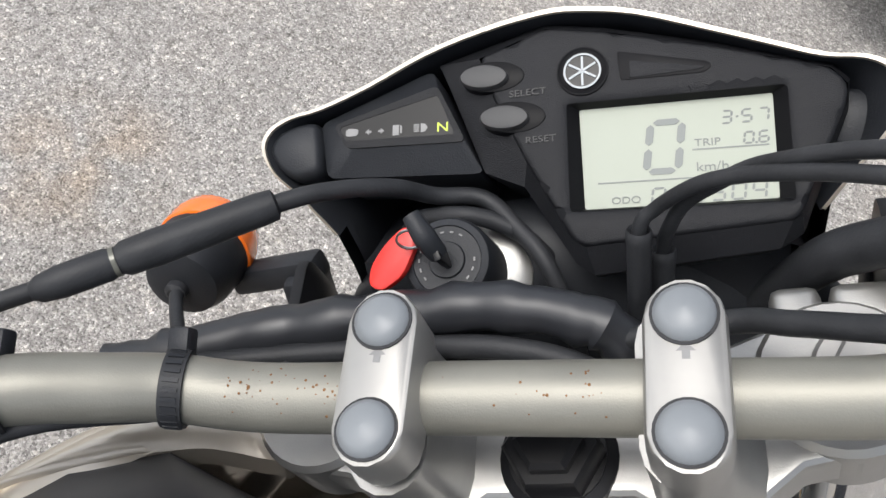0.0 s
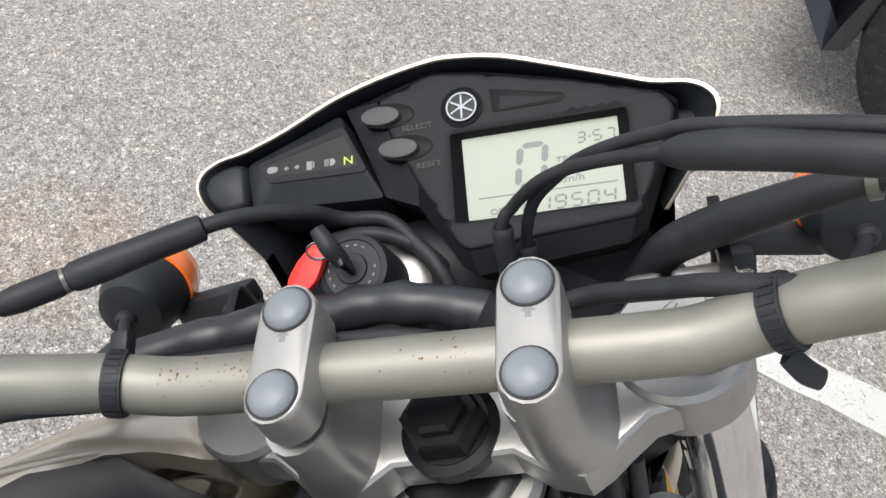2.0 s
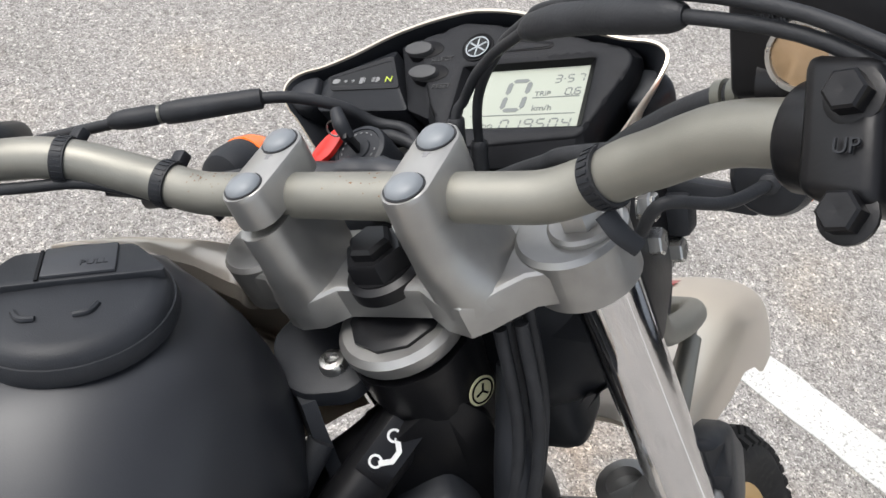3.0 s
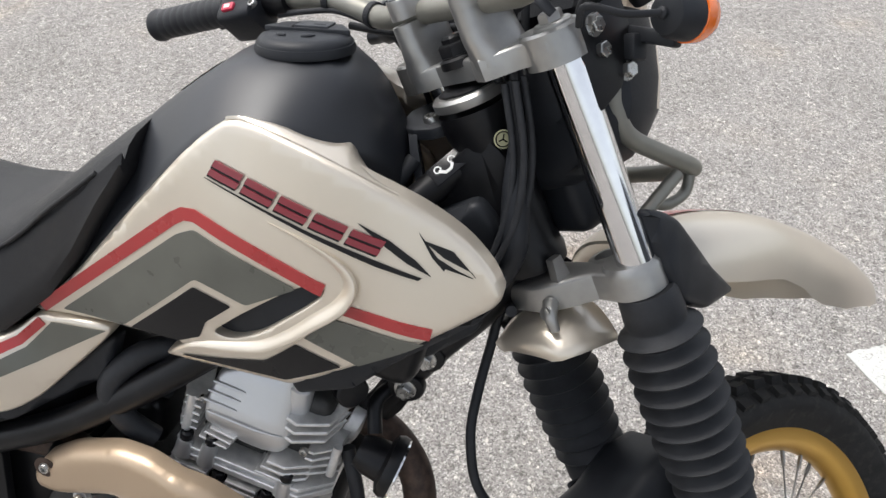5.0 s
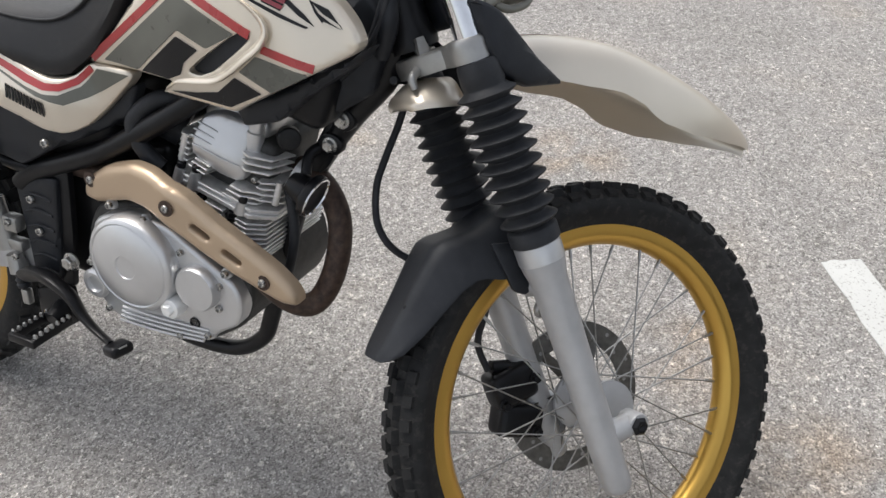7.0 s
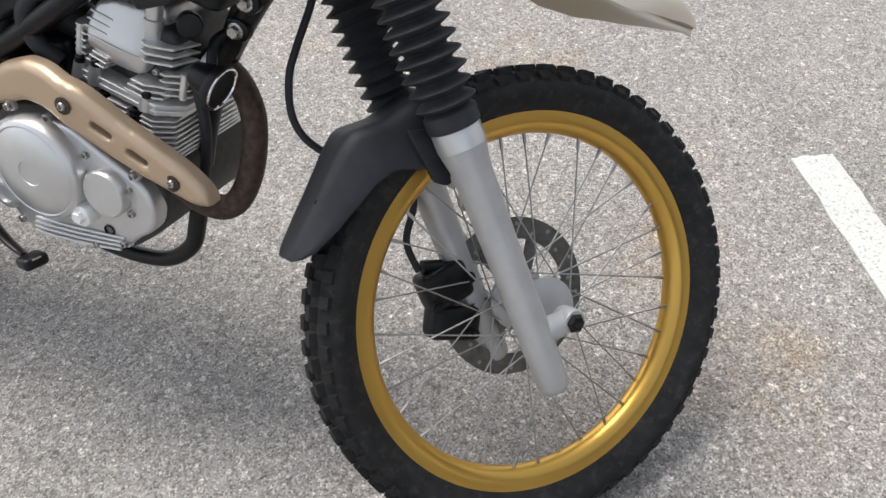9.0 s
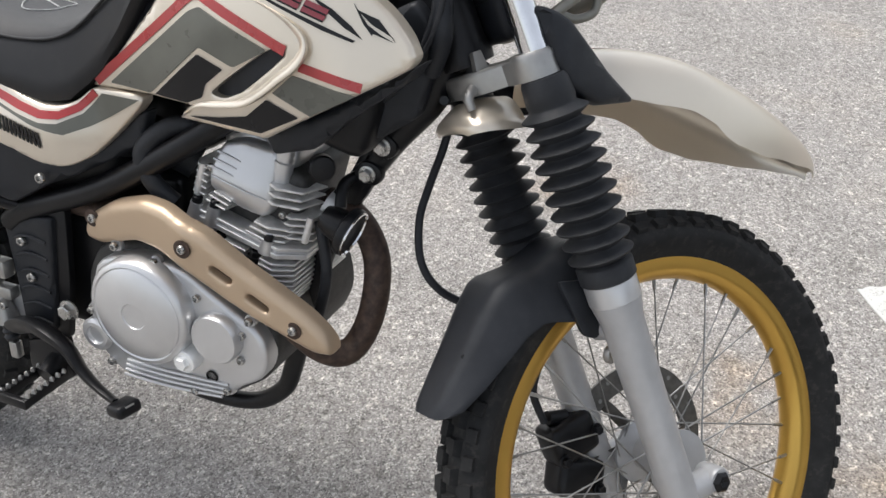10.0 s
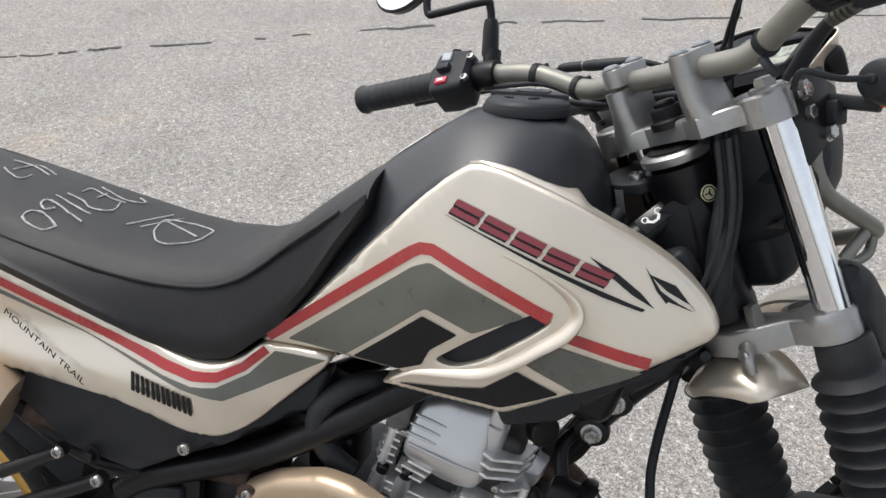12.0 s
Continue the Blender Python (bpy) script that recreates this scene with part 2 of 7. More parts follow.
def finish(bm, angle=38):
    bm.normal_update()
    bmesh.ops.recalc_face_normals(bm, faces=bm.faces[:])
    for f in bm.faces:
        f.smooth = True
    for e in bm.edges:
        e.smooth = len(e.link_faces) == 2 and e.calc_face_angle(0) < radians(angle)


def mesh(name, bm, material, angle=38):
    finish(bm, angle)
    me = bpy.data.meshes.new(name)
    bm.to_mesh(me)
    bm.free()
    me.materials.append(material)
    return me


def part(name, bm, material, parent, label="", m=None, angle=38):
    """One mesh object under a thing or under a part."""
    ob = new(name, bm if isinstance(bm, bpy.types.Mesh) else mesh(name, bm, material, angle))
    ob.parent = parent
    if m is not None:
        ob.matrix_local = m
    if label:
        ob["label"] = label
    return ob


def thing(name, label, category, m=None, group="", kind=""):
    ob = new(name)
    ob.empty_display_size = 0.05
    if m is not None:
        ob.matrix_world = m
    return tagged(ob, label, category, group, kind)


def merge(*bms):
    out = bms[0]
    for b in bms[1:]:
        me = bpy.data.meshes.new("tmp")
        b.to_mesh(me)
        out.from_mesh(me)
        b.free()
        bpy.data.meshes.remove(me)
    return out


def moved(bm, m):
    bm.transform(m)
    return bm


def mirror_x(bm):
    bm.transform(Matrix.Diagonal((-1, 1, 1, 1)))
    return bm


def spline(pts, steps=6):
    pts = [Vector(p) for p in pts]
    out = []
    for i in range(len(pts) - 1):
        p0, p1, p2, p3 = pts[max(i - 1, 0)], pts[i], pts[i + 1], pts[min(i + 2, len(pts) - 1)]
        for s in range(steps):
            t = s / steps
            out.append(0.5 * ((2 * p1) + (p2 - p0) * t + (2 * p0 - 5 * p1 + 4 * p2 - p3) * t * t + (3 * p1 - p0 - 3 * p2 + p3) * t**3))
    out.append(pts[-1])
    return out


def skin(loops, cap=True, closed=True):
    """Faces between loops of equal length."""
    bm = bmesh.new()
    rows = [[bm.verts.new(p) for p in loop] for loop in loops]
    n = len(rows[0])
    for a, b in zip(rows, rows[1:]):
        for i in range(n if closed else n - 1):
            j = (i + 1) % n
            bm.faces.new((a[i], a[j], b[j], b[i]))
    if cap and closed:
        bm.faces.new(rows[0][::-1])
        bm.faces.new(rows[-1])
    return bm


def tube(pts, r, seg=12, steps=6, smooth=True, flat=1.0):
    """A round bar along a curve; r is one radius or one for each given point."""
    path = spline(pts, steps) if smooth and len(pts) > 2 else [Vector(p) for p in pts]
    n = len(path)
    if isinstance(r, (int, float)):
        rad = [r] * n
    else:
        rad = list(np.interp(np.linspace(0, len(r) - 1, n), range(len(r)), r))
    tan = [(path[min(i + 1, n - 1)] - path[max(i - 1, 0)]).normalized() for i in range(n)]
    side = tan[0].orthogonal().normalized()
    loops = []
    for p, t, q in zip(path, tan, rad):
        side = (side - t * side.dot(t)).normalized()
        up = t.cross(side)
        loops.append([p + (side * math.cos(a) + up * math.sin(a) * flat) * q for a in np.linspace(0, 2 * math.pi, seg, endpoint=False)])
    return skin(loops)


def lathe(profile, m, seg=24):
    """A body of revolution round the frame's z axis, from (radius, height) pairs."""
    loops = [[m @ Vector((max(r, 1e-4) * math.cos(a), max(r, 1e-4) * math.sin(a), h)) for a in np.linspace(0, 2 * math.pi, seg, endpoint=False)] for r, h in profile]
    return skin(loops)


def ring(profile, m, seg=72):
    """A closed ring round the frame's z axis: profile is a loop of (radius, height)."""
    bm = bmesh.new()
    rows = [[bm.verts.new(m @ Vector((r * math.cos(a), r * math.sin(a), h))) for r, h in profile] for a in np.linspace(0, 2 * math.pi, seg, endpoint=False)]
    n = len(profile)
    for k in range(seg):
        a, b = rows[k], rows[(k + 1) % seg]
        for i in range(n):
            j = (i + 1) % n
            bm.faces.new((a[i], b[i], b[j], a[j]))
    return bm


def bevel(bm, w, seg=2, angle=30):
    bm.normal_update()
    es = [e for e in bm.edges if len(e.link_faces) == 2 and e.calc_face_angle(0) > radians(angle)]
    if es and w:
        bmesh.ops.bevel(bm, geom=es, offset=w, segments=seg, affect="EDGES", profile=0.5)
    return bm


def box(size, m, w=0.002, seg=2):
    bm = bmesh.new()
    bmesh.ops.create_cube(bm, size=1.0)
    bm.transform(Matrix.Diagonal((*size, 1)))
    bevel(bm, w, seg)
    bm.transform(m)
    return bm


def prism(outline, m, h, w=0.0, seg=2):
    """A polygon in the frame's xy plane, raised by h along its z axis, with rounded edges."""
    bm = bmesh.new()
    a = [bm.verts.new((x, y, 0)) for x, y in outline]
    b = [bm.verts.new((x, y, h)) for x, y in outline]
    n = len(a)
    bm.faces.new(a[::-1])
    bm.faces.new(b)
    for i in range(n):
        bm.faces.new((a[i], a[(i + 1) % n], b[(i + 1) % n], b[i]))
    if w:
        bm.normal_update()
        es = [e for e in bm.edges if all(v in b for v in e.verts)]
        bmesh.ops.bevel(bm, geom=es, offset=w, segments=seg, affect="EDGES", profile=0.5)
    bm.transform(m)
    return bm


def oval(cx, cy, rx, ry, n=28, a0=0.0):
    c, s = math.cos(a0), math.sin(a0)
    return [(cx + c * rx * math.cos(t) - s * ry * math.sin(t), cy + s * rx * math.cos(t) + c * ry * math.sin(t)) for t in np.linspace(0, 2 * math.pi, n, endpoint=False)]


def stadium(cx, cy, half, r, a0=0.0, n=8):
    """A slot outline: two half circles joined, along the direction a0."""
    pts = [(half + r * math.cos(t), r * math.sin(t)) for t in np.linspace(-math.pi / 2, math.pi / 2, n)]
    pts += [(-half - r * math.cos(t), -r * math.sin(t)) for t in np.linspace(-math.pi / 2, math.pi / 2, n)]
    c, s = math.cos(a0), math.sin(a0)
    return [(cx + c * x - s * y, cy + s * x + c * y) for x, y in pts]


def rounded(outline, r=0.01, n=5):
    """The polygon with its corners rounded."""
    out = []
    k = len(outline)
    for i in range(k):
        p, a, b = Vector(outline[i]), Vector(outline[i - 1]), Vector(outline[(i + 1) % k])
        da, db = a - p, b - p
        q = min(r, da.length * 0.45, db.length * 0.45)
        s, e = p + da.normalized() * q, p + db.normalized() * q
        for t in np.linspace(0, 1, n):
            out.append(tuple((1 - t) ** 2 * s + 2 * t * (1 - t) * p + t * t * e))
    return out


def strip(line, w):
    """The outline of a band of width w along a line."""
    line = [Vector(p) for p in line]
    left, right = [], []
    for i, p in enumerate(line):
        t = (line[min(i + 1, len(line) - 1)] - line[max(i - 1, 0)]).normalized()
        nrm = Vector((-t.y, t.x)) * w / 2
        left.append(tuple(p + nrm))
        right.append(tuple(p - nrm))
    return left + right[::-1]


def inside(p, poly):
    hit = False
    j = len(poly) - 1
    for i in range(len(poly)):
        (x1, y1), (x2, y2) = poly[i], poly[j]
        if (y1 > p[1]) != (y2 > p[1]) and p[0] < (x2 - x1) * (p[1] - y1) / (y2 - y1) + x1:
            hit = not hit
        j = i
    return hit


def border_distance(p, poly):
    a = np.array(poly)
    b = np.roll(a, -1, axis=0)
    d = b - a
    t = np.clip(((np.array(p) - a) * d).sum(1) / np.maximum((d * d).sum(1), 1e-12), 0, 1)
    return float(np.sqrt((((a + d * t[:, None]) - np.array(p)) ** 2).sum(1).min()))


def patch(outline, field, lift=0.0, thick=0.004, roll=0.0, res=0.02, holes=()):
    """A curved panel: the outline in the (y, z) side plane, pushed out to x = field(y, z) + lift, its rim rolled in over the width roll."""
    def dense(poly):
        out = []
        for i, p in enumerate(poly):
            q = poly[(i + 1) % len(poly)]
            k = max(1, int(math.hypot(q[0] - p[0], q[1] - p[1]) / res))
            out += [(p[0] + (q[0] - p[0]) * s / k, p[1] + (q[1] - p[1]) * s / k) for s in range(k)]
        return out

    polys = [dense(outline)] + [dense(h) for h in holes]
    pts, edges = [], []
    for poly in polys:
        k = len(pts)
        pts += poly
        edges += [(k + i, k + (i + 1) % len(poly)) for i in range(len(poly))]
    nb = len(pts)
    ys, zs = [p[0] for p in polys[0]], [p[1] for p in polys[0]]
    step = res
    y = min(ys) + step * 0.37
    grid = []
    while y < max(ys):
        z = min(zs) + step * 0.41
        while z < max(zs):
            p = (y, z)
            if inside(p, polys[0]) and not any(inside(p, h) for h in polys[1:]):
                d = min(border_distance(p, q) for q in polys)
                if d > step * 0.35:
                    grid.append(p)
            z += step
        y += step
    if roll:
        for poly in polys:
            for i in range(len(poly)):
                a, b = Vector(poly[i - 1]), Vector(poly[(i + 1) % len(poly)])
                t = (b - a).normalized()
                for dist in (roll * 0.15, roll * 0.45, roll * 0.9) if poly is polys[0] else (0.0022,):
                    for sgn in (-1, 1):
                        p = tuple(Vector(poly[i]) + Vector((-t.y, t.x)) * sgn * dist)
                        if inside(p, polys[0]) and not any(inside(p, h) for h in polys[1:]) and min(border_distance(p, q) for q in polys) > dist * 0.9:
                            grid.append(p)
    vs, es, fs, _, _, _ = geometry.delaunay_2d_cdt([Vector(p) for p in pts + grid], edges, [], 1, 1e-6)
    bm = bmesh.new()

    def off(p):
        if not roll:
            return 0.0
        d = border_distance(p, polys[0])
        o = 0.0 if d >= roll else roll * (1 - math.sqrt(max(0.0, 1 - (1 - d / roll) ** 2)))
        for q in polys[1:]:
            d = border_distance(p, q)
            o += max(0.0, 0.0022 - d) * 0.6
        return o

    top = [bm.verts.new((field(v[0], v[1]) + lift - off(v), v[0], v[1])) for v in vs]
    for f in fs:
        mid = (sum(vs[i][0] for i in f) / 3, sum(vs[i][1] for i in f) / 3)
        if inside(mid, polys[0]) and not any(inside(mid, h) for h in polys[1:]):
            try:
                bm.faces.new([top[i] for i in f])
            except ValueError:
                pass
    for v in [v for v in bm.verts if not v.link_faces]:
        bm.verts.remove(v)
    if thick:
        rim = [e for e in bm.edges if len(e.link_faces) == 1]
        made = bmesh.ops.extrude_edge_only(bm, edges=rim)["geom"]
        for v in made:
            if isinstance(v, bmesh.types.BMVert):
                v.co.x -= thick
    return bm


def bolt_mesh(name, r, h, material, hexed=True):
    """A hexagon head on a washer, or a round socket head with its hollow."""
    if hexed:
        bm = lathe([(0.0, 0), (r * 1.35, 0), (r * 1.35, h * 0.18), (r * 1.1, h * 0.24)], Matrix.Identity(4), 20)
        head = lathe([(r, h * 0.2), (r, h * 0.9), (r * 0.85, h), (r * 0.45, h), (0, h * 0.93)], Matrix.Identity(4), 6)
        bm = merge(bm, head)
    else:
        bm = lathe([(r, 0), (r, h * 0.6), (r * 0.86, h * 0.92), (r * 0.5, h), (r * 0.46, h * 0.55), (0, h * 0.5)], Matrix.Identity(4), 18)
    return mesh(name, bm, material, 30)


def words(name, text, size, m, material, parent, depth=0.0002, align="LEFT"):
    cu = bpy.data.curves.new(name, "FONT")
    cu.body, cu.size, cu.extrude, cu.align_x = text, size, depth, align
    tmp = bpy.data.objects.new(name, cu)
    scene.collection.objects.link(tmp)
    me = bpy.data.meshes.new_from_object(tmp.evaluated_get(bpy.context.evaluated_depsgraph_get()))
    bpy.data.objects.remove(tmp)
    me.materials.clear()
    me.materials.append(material)
    return part(name, me, material, parent, m=m)


# ---- the ground ----
def ground():
    bm = bmesh.new()
    bmesh.ops.create_grid(bm, x_segments=60, y_segments=60, size=6.0)
    outer = bmesh.new()
    s = 400.0
    rim = [(-6, -6), (6, -6), (6, 6), (-6, 6)]
    far = [(-s, -s), (s, -s), (s, s), (-s, s)]
    a = [outer.verts.new((*p, 0)) for p in rim]
    b = [outer.verts.new((*p, 0)) for p in far]
    for i in range(4):
        outer.faces.new((a[i], a[(i + 1) % 4], b[(i + 1) % 4], b[i]))
    ob = new("ground", mesh("ground", merge(bm, outer), M_ASPHALT))
    tagged(ob, "light grey worn asphalt of a parking lot", "ground", kind="structure")


def ragged(a, b, w, n=60, seed=3, rough=0.004):
    """A painted band from a to b with uneven edges."""
    rng = random.Random(seed)
    a, b = Vector(a), Vector(b)
    d = (b - a).normalized()
    s = Vector((-d.y, d.x))
    up, low = [], []
    for i in range(n + 1):
        p = a + (b - a) * i / n
        up.append(tuple(p + s * (w / 2 + rng.uniform(-rough, rough))))
        low.append(tuple(p - s * (w / 2 + rng.uniform(-rough, rough))))
    end = [tuple(a - s * w * k / 8 + d * rng.uniform(-rough, rough)) for k in (-3, -2, -1, 0, 1, 2, 3)]
    return up[::-1] + end + low


def markings():
    ob = new("road_marking", mesh("road_marking", prism(ragged((-1.06, 0.335), (2.6, 2.45), 0.100), pose(0, 0, 0.001), 0.003), M_LINE))
    tagged(ob, "worn white painted parking line on the asphalt", "road marking", kind="structure")
    rng = random.Random(8)
    line = [(-1.9, -5.6), (-2.78, -3.68), (-2.92, -3.42), (-3.08, -3.19), (-3.30, -2.80), (-3.57, -2.43), (-3.99, -1.71), (-4.25, -1.12), (-4.93, 0.61), (-5.5, 2.0)]
    pts = [p.xy for p in spline([(x, y, 0) for x, y in line], 14)]
    bm = bmesh.new()
    i = 0
    while i < len(pts) - 3:
        k = rng.choice((2, 3, 4))
        seg = [tuple(p + Vector((rng.uniform(-0.02, 0.02), rng.uniform(-0.02, 0.02)))) for p in pts[i:i + k + 1]]
        if rng.random() < 0.72:
            bm = merge(bm, prism(strip(seg, rng.uniform(0.012, 0.04)), pose(0, 0, 0.001), 0.002))
        i += k
    tagged(new("pavement_seam", mesh("pavement_seam", bm, M_CRACK)), "dark broken filler seam across the asphalt", "seam", kind="structure")


ground()
markings()


# ---- the motorcycle: built upright in its own frame (y ahead, x to its right), then leaned on its stand and steered ----
LEAN, TURNED = -11.3, 53.9
AXIS_AT = Vector((0, 0.105, 0))
AXIS = Vector((0, -math.sin(radians(26.67)), math.cos(radians(26.67))))
STEER = Matrix.Translation(AXIS_AT) @ Matrix.Rotation(radians(TURNED), 4, AXIS) @ Matrix.Translation(-AXIS_AT)
HEAD = Vector((0, -0.42, 1.06))
TOP = STEER @ Matrix.Translation(HEAD) @ Matrix.Rotation(radians(4.0), 4, "Y") @ Matrix.Translation(-HEAD)
bike = thing("motorcycle", "champagne and black trail motorcycle with gold rims, leaning on its stand", "motorcycle", pose(0, 0, 0, 0, LEAN, 0))
CLAMP0 = Vector((0, -0.426, 1.04))


def tc(u, v, w):
    """A place in the fork's own frame: u to the right, v ahead, w up along the legs."""
    return CLAMP0 + RIGHT * u + FWD * v + UP * w


def tcm(u, v, w, turn=0.0):
    return axes(tc(u, v, w), RIGHT, FWD, UP) @ Matrix.Rotation(radians(turn), 4, "Z")


HEX = bolt_mesh("hex_bolt", 0.007, 0.008, M_STEEL)
SOCK = bolt_mesh("socket_bolt", 0.0075, 0.006, M_STEEL, False)
SOCKS = bolt_mesh("small_socket_bolt", 0.0048, 0.005, M_STEEL, False)
DARKHEX = bolt_mesh("black_bolt", 0.0085, 0.012, M_FRAME)


def bolt(parent, at, facing=(1, 0, 0), kind=None, scale=1.0, m=None):
    p = aim(at, facing, (0, 0, 1)) @ Matrix.Scale(scale, 4)
    return part("bolt", kind or HEX, None, parent, m=(m @ p) if m is not None else p)


# ---- wheels ----
SIDE = axes((0, 0, 0), (0, 1, 0), (0, 0, 1), (1, 0, 0))


def knob(l, w, h, name):
    bm = bmesh.new()
    bmesh.ops.create_cube(bm, size=1.0)
    for v in bm.verts:
        k = 0.82 if v.co.z > 0 else 1.0
        v.co = Vector((v.co.x * l * k, v.co.y * w * k, v.co.z * h))
    return mesh(name, bm, M_TYRE, 20)


def wheel(name, label, centre, m0, rim_r, tyre_r, half, hub_r, hub_half, spokes, knobs, disc_x, disc_r):
    root = new(name)
    root.parent = bike
    root.matrix_local = m0 @ Matrix.Translation(centre) @ SIDE
    root["label"] = label
    rw = half * 0.52
    I = Matrix.Identity(4)
    rim = [(rim_r, rw), (rim_r, rw - 0.003), (rim_r - 0.012, rw - 0.005), (rim_r - 0.015, rw - 0.010), (rim_r - 0.026, 0.006), (rim_r - 0.027, 0.0)]
    rim += [(r, -h) for r, h in rim[-2::-1]]
    rim += [(rim_r - 0.014, -rw), (rim_r - 0.024, -rw + 0.004), (rim_r - 0.0315, -0.007), (rim_r - 0.0325, 0.0), (rim_r - 0.0315, 0.007), (rim_r - 0.024, rw - 0.004), (rim_r - 0.014, rw)]
    part("rim", ring(rim, I, 96), M_GOLD, root, "gold anodised alloy rim")
    c = tyre_r - 0.0065
    prof = [(rim_r - 0.006, rw - 0.004), (rim_r + 0.004, rw + 0.003), (rim_r + 0.018, half * 0.80), (rim_r + (c - rim_r) * 0.52, half * 0.97), (c - 0.014, half * 0.86), (c - 0.004, half * 0.52), (c, half * 0.2)]
    prof += [(r, -h) for r, h in prof[::-1]] + [(rim_r - 0.010, 0.0)]
    tyre = part("tyre", ring(prof, I, 96), M_TYRE, root, "black knobbly tyre", angle=60)
    ka, kb = knob(0.023, half * 0.46, 0.0125, "centre_block"), knob(0.0195, half * 0.40, 0.0135, "shoulder_block")
    for i in range(knobs):
        a = 2 * math.pi * i / knobs
        for side in (-1, 1):
            turn = Matrix.Rotation(a + (side > 0) * math.pi / knobs, 4, "Z")
            put = turn @ Matrix.Translation((c + 0.001, 0, side * half * 0.26)) @ axes((0, 0, 0), (0, 1, 0), (0, 0, 1), (1, 0, 0))
            part("tread_block", ka, None, root, m=put)
            tilt = Matrix.Rotation(radians(38) * -side, 4, "Y")
            put = turn @ Matrix.Rotation(math.pi / knobs * 0.9, 4, "Z") @ Matrix.Translation((c - 0.0105, 0, side * half * 0.72)) @ tilt @ axes((0, 0, 0), (0, 1, 0), (0, 0, 1), (1, 0, 0))
            part("tread_block", kb, None, root, m=put)
    hub = [(0.012, -hub_half), (hub_r * 0.62, -hub_half), (hub_r, -hub_half + 0.004), (hub_r, -hub_half + 0.010), (hub_r * 0.55, -hub_half + 0.018), (hub_r * 0.5, hub_half - 0.018), (hub_r, hub_half - 0.010), (hub_r, hub_half - 0.004), (hub_r * 0.62, hub_half), (0.012, hub_half)]
    part("hub", lathe(hub, I, 40), M_SLIDER, root, "silver wheel hub")
    for side in (-1, 1):
        for lead in (-1, 1):
            ah, ar = lead * radians(62), 0.0
            p = Vector((hub_r * 0.9 * math.cos(ah), hub_r * 0.9 * math.sin(ah), side * (hub_half - 0.007 - 0.004 * (lead > 0))))
            q = Vector((rim_r - 0.030, 0, side * 0.005))
            d = (q - p).normalized()
            bm = merge(tube([p, q], 0.00125, 6, smooth=False), tube([q - d * 0.018, q], 0.0027, 6, smooth=False))
            me = mesh("spoke", bm, M_SPOKE)
            n = spokes // 4
            for i in range(n):
                a = 2 * math.pi * (i + (0.0 if lead > 0 else 0.25) + (0.5 if side > 0 else 0.0) + 0.12) / n
                part("spoke", me, None, root, m=Matrix.Rotation(a, 4, "Z"))
    if disc_r:
        out = [(disc_r, disc_x - 0.002), (disc_r, disc_x + 0.002), (disc_r - 0.033, disc_x + 0.002), (disc_r - 0.033, disc_x - 0.002)]
        disc = part("brake_disc", ring(out, I, 72), M_DISC, root, "drilled steel brake disc with brown rust")
        for i in range(6):
            a = 2 * math.pi * i / 6
            u = Vector((math.cos(a), math.sin(a), 0))
            v = Vector((-math.sin(a), math.cos(a), 0))
            z = Vector((0, 0, disc_x))
            part("disc_arm", tube([u * (hub_r * 0.8) + z, u * (disc_r * 0.6) + v * 0.012 + z, u * (disc_r - 0.031) + v * 0.02 + z], 0.009, 8, flat=0.25), M_DISC, disc)
        # drill holes as pale discs: the light seen through them is painted on
        lit_hole_disc = mesh("lit_hole_disc", lathe([(0.0, 0), (0.0033, 0), (0.0033, 0.0003), (0.0, 0.0003)], I, 10), M_RIMC)
        for i in range(12):
            for k, rr in enumerate((disc_r - 0.010, disc_r - 0.023)):
                a = 2 * math.pi * (i + k * 0.45) / 12
                part("lit_hole_disc", lit_hole_disc, None, disc, m=Matrix.Translation((rr * math.cos(a), rr * math.sin(a), disc_x + 0.0021)))
    return root


FRONT = Vector((0, 0.0, 0.347))
front_wheel = wheel("front_wheel", "front wheel with a gold rim, wire spokes and a muddy knobbly tyre", FRONT, STEER, 0.281, 0.343, 0.041, 0.047, 0.044, 36, 62, -0.052, 0.122)
rear_wheel = wheel("rear_wheel", "rear wheel with a gold rim and a knobbly tyre", Vector((0, -1.405, 0.322)), Matrix.Identity(4), 0.243, 0.322, 0.058, 0.05, 0.06, 32, 44, 0.0, 0)
bm = lathe([(0.0, 0), (0.010, 0), (0.014, 0.004), (0.014, 0.018), (0.010, 0.022), (0.006, 0.022), (0.0, 0.018)], Matrix.Identity(4), 6)
part("axle_bolt", bm, M_FRAME, bike, "black hexagon axle end", STEER @ Matrix.Translation((0.098, 0, 0.345)) @ SIDE)

# ---- fork ----
FV = 0.040


